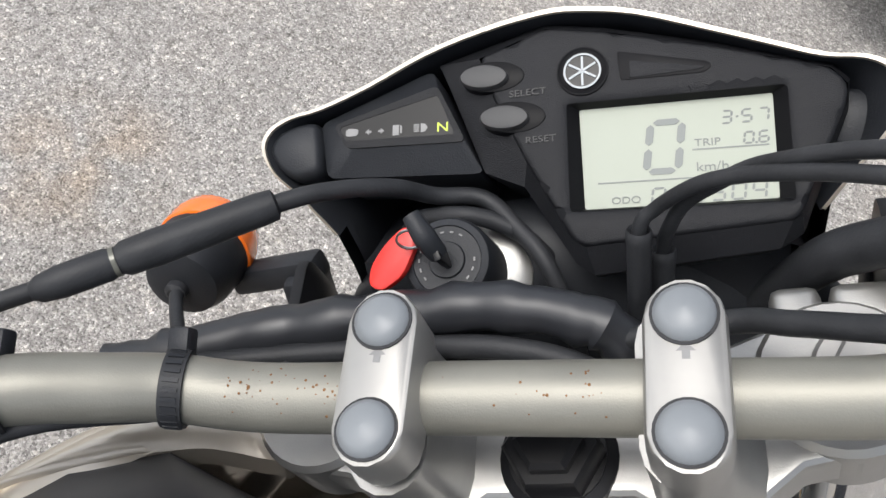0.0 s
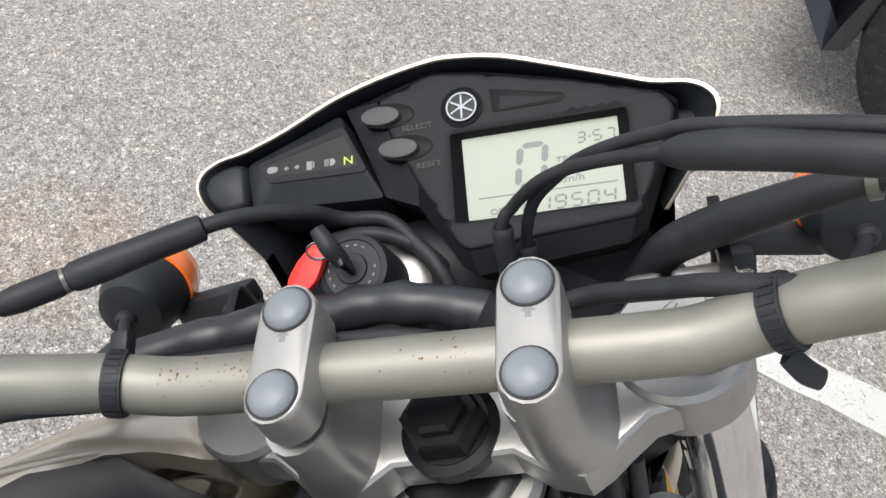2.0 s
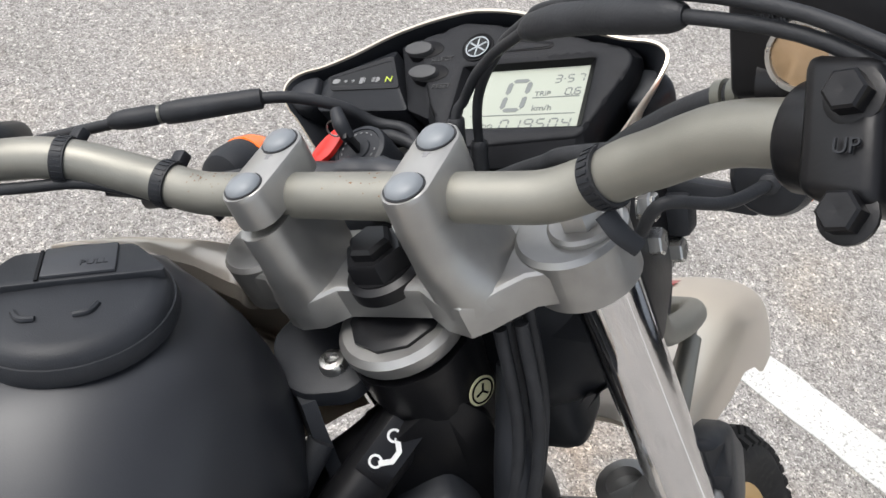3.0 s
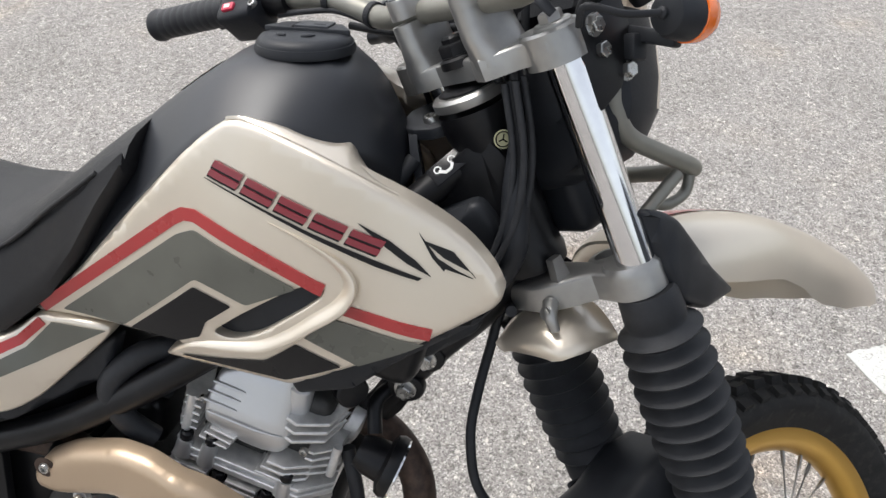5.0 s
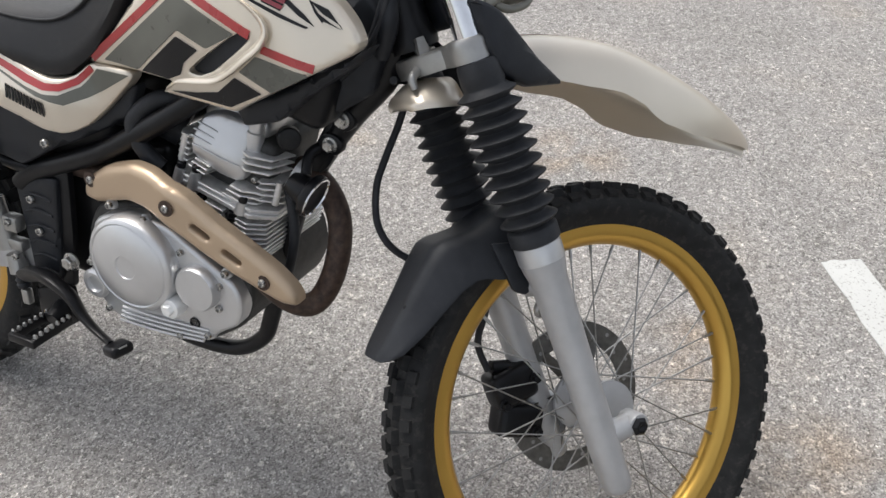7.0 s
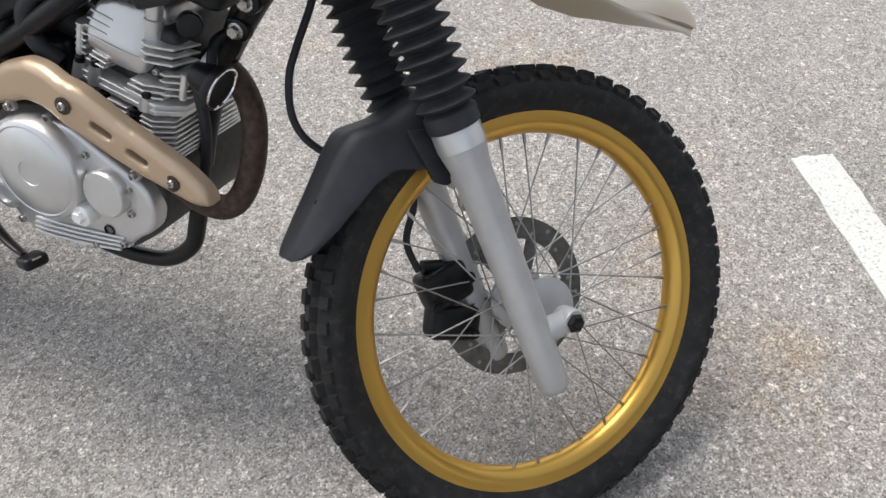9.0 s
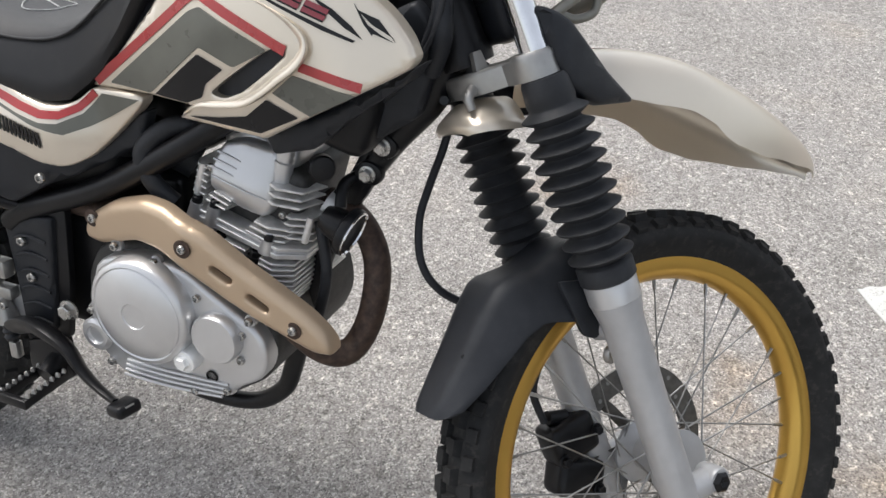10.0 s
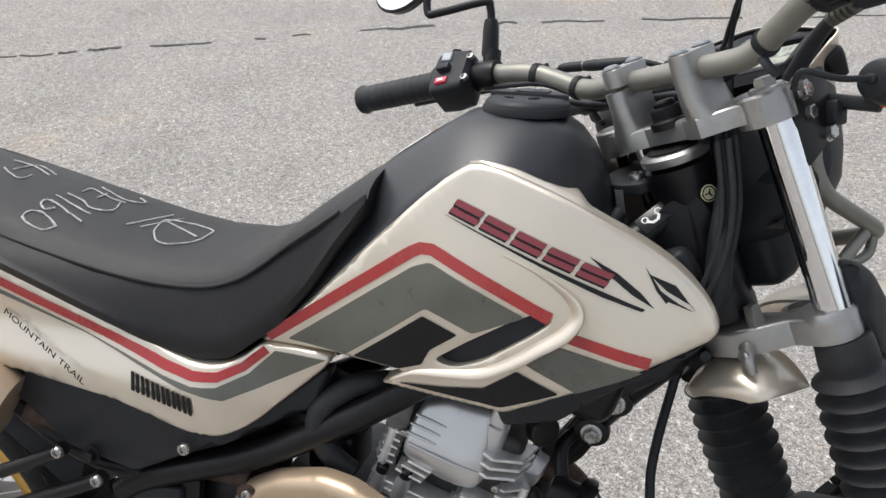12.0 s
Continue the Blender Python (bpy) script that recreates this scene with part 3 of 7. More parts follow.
def fork_leg(u):
    low = lambda w: tcm(u, FV, w)
    s = 1 if u > 0 else -1
    body = lathe([(0.0, -0.890), (0.016, -0.890), (0.0205, -0.886), (0.0225, -0.878), (0.0235, -0.80), (0.0240, -0.66), (0.0265, -0.55), (0.0300, -0.532), (0.0315, -0.522), (0.0315, -0.492), (0.027, -0.490), (0.0, -0.490)], tcm(u, FV, 0), 32)
    lug = tube([tc(u, FV, -0.80), tc(u, FV + 0.030, -0.806), Vector((u, 0.0, 0.347))], [0.020, 0.018, 0.016], 14)
    boss = lathe([(0.0, -0.017), (0.015, -0.017), (0.017, -0.014), (0.017, 0.014), (0.015, 0.017), (0.0, 0.017)], Matrix.Translation((u, 0, 0.347)) @ SIDE, 24)
    leg = part("fork_leg", merge(body, lug, boss), M_SLIDER, bike, "grey painted fork slider", STEER)
    part("slider_band", lathe([(0.0300, -0.524), (0.0322, -0.522), (0.0324, -0.500), (0.0318, -0.497), (0.0300, -0.497)], tcm(u, FV, 0), 32), M_CASE, leg, "bright bare band at the top of the slider")
    part("stanchion", lathe([(0.0175, -0.30), (0.0175, -0.02)], tcm(u, FV, 0), 32), M_CHROME, leg, "chromed fork tube with wet specks")
    part("fork_cap", merge(lathe([(0.0, -0.005), (0.0165, -0.005), (0.0165, 0.0015), (0.0150, 0.003), (0.0, 0.003)], tcm(u, FV, 0), 30), lathe([(0.0105, 0.002), (0.0105, 0.009), (0.009, 0.011), (0.0, 0.011)], tcm(u, FV, 0), 6)), M_CLAMP, leg, "bright fork cap with a hexagon")
    prof = [(0.0, -0.247), (0.0255, -0.247), (0.0275, -0.252), (0.029, -0.275)]
    n = 10
    for i in range(n):
        a = -0.280 - 0.0192 * i
        g = 0.0375 + 0.0045 * math.sin(math.pi * (i + 1) / (n + 1)) + 0.001
        prof += [(0.0275, a), (0.0285, a - 0.0025), (g - 0.002, a - 0.0085), (g, a - 0.0100), (g - 0.001, a - 0.0118), (0.0285, a - 0.0175)]
    prof += [(0.0325, -0.474), (0.0345, -0.476), (0.0345, -0.494), (0.032, -0.496), (0.0, -0.496)]
    part("gaiter", lathe(prof, tcm(u, FV, 0), 36), M_RUBBER, leg, "black ribbed rubber gaiter", angle=50)
    return leg


right_leg, left_leg = fork_leg(0.097), fork_leg(-0.068)
for w in (-0.560, -0.600):
    part("fender_bolt", lathe([(0.0, 0), (0.011, 0), (0.012, 0.003), (0.011, 0.008), (0.0, 0.010)], aim(tc(0.067, FV - 0.008, w), (-0.9, -0.4, 0)), 16), M_CLAMP, right_leg)


part("fender_boss", lathe([(0.0, 0), (0.0135, 0), (0.0135, 0.026), (0.011, 0.030), (0.006, 0.030), (0.0055, 0.026), (0, 0.026)], aim(tc(0.080, FV - 0.004, -0.564), -RIGHT - FWD * 0.35), 24), M_SLIDER, right_leg)


def lower_clamp():
    out = []
    for sgn in (1, -1):
        c = Vector((sgn * 0.090, FV))
        for t in np.linspace(-1.75 if sgn > 0 else 1.39, 1.75 if sgn > 0 else 4.9, 14):
            out.append((c.x + 0.0275 * math.cos(t), c.y + 0.0275 * math.sin(t)))
        if sgn > 0:
            out += [(0.045, 0.036), (0.02, 0.034), (-0.02, 0.034), (-0.045, 0.036)]
        else:
            out += [(-0.064, 0.014), (-0.040, -0.006), (-0.018, -0.018), (0.018, -0.018), (0.040, -0.006), (0.064, 0.014)]
    ob = part("lower_fork_clamp", prism(out, tcm(0, 0, -0.246), 0.027, 0.004, 3), M_CAST, bike, "cast alloy lower fork clamp", STEER)
    wedge = prism([(-0.009, 0), (0.009, 0), (0.0055, 0.024), (-0.0055, 0.024)], axes(tc(0.040, 0.004, -0.222), FWD, UP, -RIGHT), 0.011, 0.003)
    part("steering_stop", wedge, M_CAST, ob)
    part("hose_lug", merge(tube([tc(0.028, -0.012, -0.238), tc(0.036, -0.024, -0.243), tc(0.038, -0.026, -0.258)], [0.008, 0.0065, 0.0045], 12), lathe([(0.002, 0), (0.0065, 0), (0.0065, 0.006), (0.003, 0.006)], aim(tc(0.034, -0.022, -0.242), -FWD + UP * 0.6), 14)), M_CAST, ob)
    for sgn in (1, -1):
        part("pinch_collar", lathe([(0.018, -0.006), (0.0275, -0.006), (0.0275, 0.001), (0.024, 0.006), (0.018, 0.006)], tcm(sgn * 0.090, FV, -0.222), 30), M_CAST, ob)
        part("boot_seat", lathe([(0.0, 0), (0.019, 0), (0.019, 0.016), (0.012, 0.018), (0.012, 0.008), (0, 0.008)], tcm(sgn * 0.058, 0.046, -0.236), 20), M_CAST, ob)
    return ob


lower_clamp()


def top_clamp():
    out = []
    for sgn in (1, -1):
        for t in np.linspace(-1.75 if sgn > 0 else 1.54, 1.6 if sgn > 0 else 4.89, 14):
            out.append((sgn * 0.090 + 0.0265 * math.cos(t), FV + 0.0265 * math.sin(t)))
        if sgn > 0:
            out += [(0.066, 0.058), (0.045, 0.050), (-0.045, 0.050), (-0.066, 0.058)]
        else:
            out += [(-0.076, 0.012), (-0.066, 0.004), (-0.058, -0.003), (-0.050, -0.006), (-0.036, -0.004), (-0.024, 0.004), (0.024, 0.004), (0.036, -0.004), (0.050, -0.008), (0.058, -0.003), (0.066, 0.004), (0.076, 0.012)]
    ob = part("top_fork_clamp", prism(out, tcm(0, 0, -0.024), 0.020, 0.004, 3), M_CAST, bike, "cast alloy top fork clamp", STEER, angle=28)
    for sgn in (1, -1):
        part("fork_collar", lathe([(0.0170, -0.030), (0.0265, -0.030), (0.0265, -0.003), (0.0245, -0.0005), (0.0170, -0.0005)], tcm(sgn * 0.090, FV, 0), 30), M_CAST, ob)
        loops = []
        for w, rx, ry, du in ((-0.014, 0.0190, 0.0280, 0.004), (-0.004, 0.0180, 0.0280, 0.0035), (0.004, 0.0152, 0.0280, 0.002), (0.012, 0.0132, 0.0285, 0.0005), (0.022, 0.0123, 0.0278, 0.0), (0.0385, 0.0123, 0.0278, 0.0)):
            loops.append([tc(sgn * (0.0435 + du) + x, 0.021 + y, w) for x, y in stadium(0, 0, ry - rx, rx, math.pi / 2)])
        part("riser", skin(loops), M_CAST, ob)
        top = [[tc(sgn * 0.0435 + x, 0.021 + y, w) for x, y in stadium(0, 0, 0.0275 - r, r, math.pi / 2)] for w, r in ((0.0405, 0.0118), (0.0560, 0.0114), (0.0582, 0.0106), (0.0587, 0.0095))]
        cap = part("bar_clamp", skin(top), M_CLAMP, bike, "brushed alloy handlebar clamp with two capped bolts", TOP)
        for v in (0.0042, 0.0378):
            part("clamp_bolt", lathe([(0.0, 0.0570), (0.0092, 0.0570), (0.0092, 0.0592), (0.0086, 0.0592), (0.0083, 0.0604), (0.0060, 0.0624), (0.0, 0.0632)], tcm(sgn * 0.0435, v, 0), 26), M_CAPS, cap, "domed grey bolt cap")
            part("bolt_groove", lathe([(0.0083, 0.0580), (0.0094, 0.0580), (0.0094, 0.0594), (0.0083, 0.0594)], tcm(sgn * 0.0435, v, 0), 26), M_RUBBER, cap)
        arrow = [(-0.0011, -0.002), (0.0011, -0.002), (0.0011, 0.0004), (0.0026, 0.0004), (0, 0.003), (-0.0026, 0.0004), (-0.0011, 0.0004)]
        part("arrow_mark", prism(arrow, tcm(sgn * 0.0435, 0.0265, 0.0586), 0.0002), M_ICON, cap)
        for u0, u1 in ((0.0715, 0.0880), (0.0905, 0.1120)):
            lug = prism(rounded([(sgn * u0, 0.050), (sgn * u1, 0.050), (sgn * u1, 0.0740), (sgn * u0, 0.0740)][::int(sgn)], 0.004, 3), tcm(0, 0, -0.024), 0.021, 0.004, 3)
            part("pinch_lug", lug, M_CAST, ob)
        part("bolt_washer", lathe([(0.0, 0), (0.0095, 0), (0.0095, 0.0025), (0.0, 0.0025)], aim(tc(sgn * 0.1122, 0.064, -0.013), RIGHT * sgn), 20), M_STEEL, ob)
        part("pinch_bolt", HEX, None, ob, m=aim(tc(sgn * 0.1145, 0.064, -0.013), RIGHT * sgn))
    stem = lathe([(0.0, -0.01), (0.0200, -0.01), (0.0200, -0.003), (0.0165, -0.001), (0.0165, 0.0)], tcm(0, 0.017, 0), 30)
    part("stem_nut", merge(stem, lathe([(0.0165, -0.003), (0.0165, 0.009), (0.0150, 0.011), (0.0115, 0.011), (0.0115, 0.015), (0.0095, 0.017), (0.0, 0.017)], tcm(0, 0.017, 0), 6)), M_FRAME, ob, "black hexagon steering stem nut")
    return ob


top_clamp()

# ---- handlebar ----
BARC = tc(0, 0.021, 0.0395)
BEND = ((0, 0, 0), (0.045, 0, 0), (0.080, 0, 0), (0.098, 0, 0.0012), (0.118, -0.0012, 0.0078), (0.1333, -0.0072, 0.0148), (0.1451, -0.0112, 0.0190), (0.1596, -0.0165, 0.0250), (0.1717, -0.0215, 0.0288), (0.185, -0.0275, 0.0305), (0.200, -0.0355, 0.0305), (0.235, -0.052, 0.029), (0.395, -0.118, 0.014))
BEND_LEFT = BEND[:4] + ((0.118, -0.0015, 0.006), (0.136, -0.010, 0.014), (0.155, -0.019, 0.022), (0.175, -0.029, 0.027), (0.195, -0.038, 0.028)) + BEND[-2:]
BAR = [(-x, BARC.y + y, BARC.z + z) for x, y, z in BEND_LEFT[:0:-1]] + [(x, BARC.y + y, BARC.z + z) for x, y, z in BEND]


def bar_at(x):
    xs = [p[0] for p in BAR]
    return Vector((x, float(np.interp(x, xs, [p[1] for p in BAR])), float(np.interp(x, xs, [p[2] for p in BAR]))))


def bar_dir(x):
    return (bar_at(x + 0.006) - bar_at(x - 0.006)).normalized()


handlebar = part("handlebar", tube(BAR, 0.0112, 24, 6), M_BAR, bike, "grey anodised handlebar with tiny rust spots", TOP)
rng = random.Random(4)
spot = mesh("rust_spot", lathe([(0.0, 0), (0.0009, 0), (0.0006, 0.00025), (0.0, 0.0003)], Matrix.Identity(4), 6), surface("rust", (0.16, 0.07, 0.02), 0.8, 0, 0.3))
for i in range(70):
    x = rng.uniform(-0.098, -0.058) if i < 46 else rng.uniform(-0.026, 0.022)
    a = radians(rng.gauss(55, 22))
    c, d = bar_at(x), bar_dir(x)
    u = Vector((0, -math.cos(a), math.sin(a)))
    u = (u - d * u.dot(d)).normalized()
    part("rust_spot", spot, None, handlebar, m=aim(c + u * 0.0111, u) @ Matrix.Scale(rng.uniform(0.2, 0.62), 4))


def zip_tie(x):
    d = bar_dir(x)
    f = aim(bar_at(x), d)
    band = ring([(0.0113, -0.0036), (0.0127, -0.0036), (0.0127, 0.0036), (0.0113, 0.0036)], f, 40)
    ob = part("cable_tie", band, M_RUBBER, handlebar, "black plastic cable tie")
    tooth = mesh("tooth", box((0.0005, 0.0014, 0.0050), Matrix.Identity(4), 0), M_BLACK)
    for i in range(26):
        a = 2 * math.pi * i / 26
        part("tooth", tooth, None, ob, m=f @ Matrix.Rotation(a, 4, "Z") @ Matrix.Translation((0.0129, 0, 0)))
    return f


for x in (-0.116, -0.163, 0.122):
    f = zip_tie(x)
    if x < 0:
        up = Vector((0, 0.75, 0.66))
        part("tie_head", box((0.008, 0.007, 0.009), aim(bar_at(x) + up * 0.0155, up), 0.0015), M_BLACK, handlebar)
    else:
        part("tie_tail", tube([bar_at(x) + Vector((0.0, -0.004, -0.013)), bar_at(x) + Vector((0.005, -0.003, -0.021)), bar_at(x) + Vector((0.011, 0.002, -0.029))], [0.0044, 0.0044, 0.0038], 10, flat=0.4), M_BLACK, handlebar)

for s in (-1, 1):
    a, b = bar_at(s * 0.283), bar_at(s * 0.392)
    d = (b - a).normalized()
    f = aim(a, d)
    L = (b - a).length
    prof = [(0.0112, -0.004), (0.0215, -0.004), (0.0225, -0.001), (0.0205, 0.003), (0.0160, 0.006)]
    for i in range(9):
        h = 0.010 + (L - 0.02) * i / 9
        prof += [(0.0162, h), (0.0166, h + 0.002), (0.0166, h + 0.008), (0.0160, h + 0.0095)]
    prof += [(0.0168, L - 0.006), (0.0185, L - 0.002), (0.0175, L + 0.003), (0.0, L + 0.004)]
    part("grip", lathe(prof, f, 28), M_RUBBER, handlebar, "black ribbed rubber grip")


def left_switch():
    f = aim(bar_at(-0.258), -bar_dir(-0.258), (0, -0.9, 0.45))
    loops = []
    for h, rx, ry in ((-0.025, 0.016, 0.020), (-0.021, 0.0215, 0.028), (0.0, 0.0225, 0.031), (0.020, 0.0215, 0.0300), (0.024, 0.019, 0.026)):
        loops.append([f @ Vector((x + 0.003, y - 0.004, h)) for x, y in rounded([(-rx, -ry), (rx, -ry), (rx, ry), (-rx, ry)], 0.008, 4)])
    ob = part("switch_housing", skin(loops), M_BLACK, handlebar, "black switch housing with grey and red switches")
    g = f @ Matrix.Translation((0.024, -0.004, 0.0))
    part("dimmer_switch", box((0.008, 0.013, 0.012), g @ Matrix.Translation((0.002, 0.017, 0.006)) @ pose(0, 0, 0, 0, 14, 0), 0.002), M_GREYSW, ob, "pale grey dimmer switch")
    part("signal_switch", box((0.012, 0.009, 0.017), g @ Matrix.Translation((0.003, 0.000, 0.005)), 0.002), M_BLACK, ob)
    part("horn_button", box((0.007, 0.009, 0.016), g @ Matrix.Translation((0.001, -0.018, 0.005)), 0.0015), M_REDSW, ob, "red horn button")
    part("horn_mark", box((0.0005, 0.004, 0.008), g @ Matrix.Translation((0.0047, -0.018, 0.005)), 0), M_WHITEF, ob)
    for y, z, o in ((0.0165, -0.0095, [(-0.002, -0.0018), (0.0005, -0.0018), (0.002, 0.0), (0.0005, 0.0018), (-0.002, 0.0018)]), (-0.008, 0.008, [(-0.0022, 0), (0, 0.0016), (0, 0.0007), (0.002, 0.0007), (0.002, -0.0007), (0, -0.0007), (0, -0.0016)]), (-0.008, 0.001, [(0.0022, 0), (0, 0.0016), (0, 0.0007), (-0.002, 0.0007), (-0.002, -0.0007), (0, -0.0007), (0, -0.0016)])):
        part("switch_symbol", prism(o, g @ Matrix.Translation((0.0001, y, z)) @ axes((0, 0, 0), (0, 0, -1), (0, 1, 0), (1, 0, 0)), 0.0006), M_WHITEF, ob)
    part("choke_knob", lathe([(0.0, 0), (0.004, 0), (0.004, 0.008), (0.006, 0.009), (0.006, 0.014), (0, 0.015)], aim(f @ Vector((0.010, 0.022, 0.006)), f.to_3x3() @ Vector((0.3, 1, 0))), 16), M_BLACK, ob)
    for y in (0.012, -0.020):
        part("bolt", SOCKS, None, ob, m=f @ Matrix.Translation((0.020, y, -0.024)) @ axes((0, 0, 0), (0, 1, 0), (0, 0, 1), (1, 0, 0)))
    holder = bar_at(-0.222)
    fh = aim(holder, bar_dir(-0.222))
    hold = part("lever_holder", merge(lathe([(0.0112, -0.015), (0.0165, -0.015), (0.0175, -0.012), (0.0175, 0.012), (0.0165, 0.015), (0.0112, 0.015)], fh, 26), tube([holder + Vector((0, 0.010, 0.0)), holder + Vector((-0.004, 0.030, 0.004)), holder + Vector((-0.016, 0.052, 0.004))], [0.013, 0.012, 0.009], 14), lathe([(0.0, 0), (0.0105, 0), (0.0105, 0.022), (0.0, 0.022)], aim(holder + Vector((0, 0.004, 0.008)), (0, 0.1, 1)), 18)), M_FRAME, handlebar, "black clutch lever holder")
    lever = [holder + Vector((-0.016, 0.052, 0.004)), holder + Vector((-0.05, 0.050, 0.0)), holder + Vector((-0.10, 0.030, -0.004)), holder + Vector((-0.16, 0.002, -0.010))]
    part("clutch_lever", tube(lever, [0.008, 0.006, 0.006, 0.007], 12, flat=0.7), M_FRAME, hold)
    b = holder + Vector((-0.002, 0.004, 0.028))
    stem = [b, b + Vector((0, 0.0, 0.035)), b + Vector((0.001, -0.003, 0.052)), b + Vector((-0.002, -0.010, 0.058)), b + Vector((-0.05, -0.040, 0.050)), b + Vector((-0.064, -0.048, 0.052)), b + Vector((-0.068, -0.048, 0.085)), b + Vector((-0.085, -0.05, 0.115))]
    mir = part("mirror_stem", merge(tube(stem, 0.0048, 14), lathe([(0.0, -0.004), (0.0098, -0.004), (0.0102, 0.0), (0.0092, 0.030), (0.0075, 0.038), (0.0, 0.038)], aim(b, (0, 0, 1)), 20)), M_FRAME, handlebar, "black mirror stem with a rubber boot")
    c = b + Vector((-0.105, -0.055, 0.105))
    fm = aim(c, (0.25, -0.9, 0.3))
    part("mirror_back", lathe([(0.0, -0.022), (0.03, -0.020), (0.048, -0.010), (0.052, 0.0), (0.050, 0.002), (0.0, 0.0005)], fm, 36), M_FRAME, mir)
    part("mirror_glass", lathe([(0.0, 0.0), (0.0485, 0.0), (0.0485, 0.0025), (0.0, 0.003)], fm, 36), M_MIRROR, mir, "round mirror glass")


left_switch()


def right_controls():
    f = aim(bar_at(0.211), bar_dir(0.206), (0, -0.8, 0.6))
    body = lathe([(0.0112, -0.016), (0.0165, -0.016), (0.0175, -0.014), (0.0175, 0.014), (0.0165, 0.016), (0.0112, 0.016)], f, 28)
    c = bar_at(0.211)
    block = box((0.024, 0.024, 0.042), axes(c + Vector((0.002, -0.012, 0.004)), bar_dir(0.208), Vector((0, 0.5, 0.86)), bar_dir(0.208).cross(Vector((0, 0.5, 0.86)))) @ pose(0, 0, 0, 90, 0, 0), 0.005, 3)
    cyl = tube([c + Vector((-0.030, 0.040, 0.012)), c + Vector((0.035, 0.030, 0.010))], [0.013, 0.013], 20, smooth=False)
    ob = part("master_cylinder", merge(body, cyl), M_FRAME, handlebar, "black front brake master cylinder with its reservoir")
    part("clamp_plate", block, M_FRAME, ob, "black clamp stamped UP")
    look_at = Vector((-0.3, -0.85, 0.45)).normalized()
    for h in (0.0155, -0.0165):
        part("bolt", DARKHEX, None, ob, m=Matrix.Identity(4) @ aim(c + Vector((0.002, -0.024, 0.002)) + Vector((0, 0.42, 0.9)).normalized() * h, look_at) @ Matrix.Scale(0.72, 4))
    o = Vector((0.2038, -0.4221, 1.1451))
    fr = axes(o, Vector((0.94, -0.33, 0.02)).normalized(), Vector((0.33, 0.94, 0)).normalized(), Vector((0, 0, 1)))
    res = part("reservoir", box((0.060, 0.040, 0.044), fr, 0.004, 3), M_FRAME, ob, "black brake fluid reservoir")
    part("reservoir_lid", box((0.064, 0.044, 0.010), fr @ Matrix.Translation((0, 0, 0.026)), 0.003, 2), M_BLACK, res, "lid with raised lettering")
    for k in range(4):
        part("lettering_bar", box((0.010, 0.0022, 0.0006), fr @ Matrix.Translation((-0.018 + 0.012 * k, -0.004 - 0.004 * (k % 2), 0.0313)), 0), M_ICON, res)
    words("level_text", "LOWER", 0.0058, fr @ axes((-0.027, -0.0200, 0.0020), (1, 0, 0), (0, 0, 1), (0, -1, 0)), M_BLACK, res, 0.0006)
    fs = fr @ Matrix.Translation((-0.004, -0.0195, -0.0080)) @ axes((0, 0, 0), (1, 0, 0), (0, 0, 1), (0, -1, 0))
    part("sight_ring", ring([(0.0095, 0), (0.0118, 0), (0.0114, 0.0016), (0.0098, 0.0016)], fs, 32), M_STEEL, res)
    part("sight_glass", lathe([(0.0, 0.0002), (0.0096, 0.0002), (0.0096, 0.0006), (0.0, 0.0014)], fs, 28), M_GLASS, res, "amber sight glass")
    fu = aim(c + Vector((0.001, -0.0285, 0.0085)), look_at)
    words("letters", "UP", 0.0062, axes(c + Vector((-0.003, -0.0270, 0.0030)), Vector((0.94, -0.33, 0.1)).normalized(), Vector((0.05, 0.45, 0.9)).normalized(), look_at), M_BLACK, ob, 0.0006)
    sw = aim(bar_at(0.256), bar_dir(0.256), (0, -0.9, 0.45))
    loops = [[sw @ Vector((x, y, h)) for x, y in rounded([(-0.018, -0.024), (0.019, -0.024), (0.019, 0.022), (-0.018, 0.022)], 0.008, 4)] for h in (-0.016, -0.013, 0.013, 0.016)]
    part("throttle_housing", skin(loops), M_BLACK, handlebar, "black throttle housing")
    lever = [c + Vector((0.03, 0.045, 0.008)), c + Vector((0.07, 0.036, 0.0)), c + Vector((0.12, 0.010, -0.006)), c + Vector((0.17, -0.02, -0.014))]
    part("brake_lever", tube(lever, [0.008, 0.006, 0.006, 0.007], 12, flat=0.7), M_FRAME, handlebar, "black brake lever")


right_controls()


# ---- instrument panel ----
SLOPE = radians(44)
DN = Vector((0, -math.sin(SLOPE), math.cos(SLOPE)))
DASH = axes((0.0, -0.314, 1.124), RIGHT, Vector((0, math.cos(SLOPE), math.sin(SLOPE))), DN)


FACE = DASH @ Matrix.Diagonal((1, 0.84, 1, 1))


def dm(h=0.0, x=0.0, y=0.0):
    return FACE @ Matrix.Translation((x, y, h))


def plate(outline, m, thick, roll, holes=(), res=0.006):
    """A flat panel with rounded edges and openings through it, in the frame's xy plane."""
    return moved(patch(outline, lambda a, b: 0.0, 0.0, thick, roll, res, holes), m @ axes((0, 0, 0), (0, 0, 1), (1, 0, 0), (0, 1, 0)))


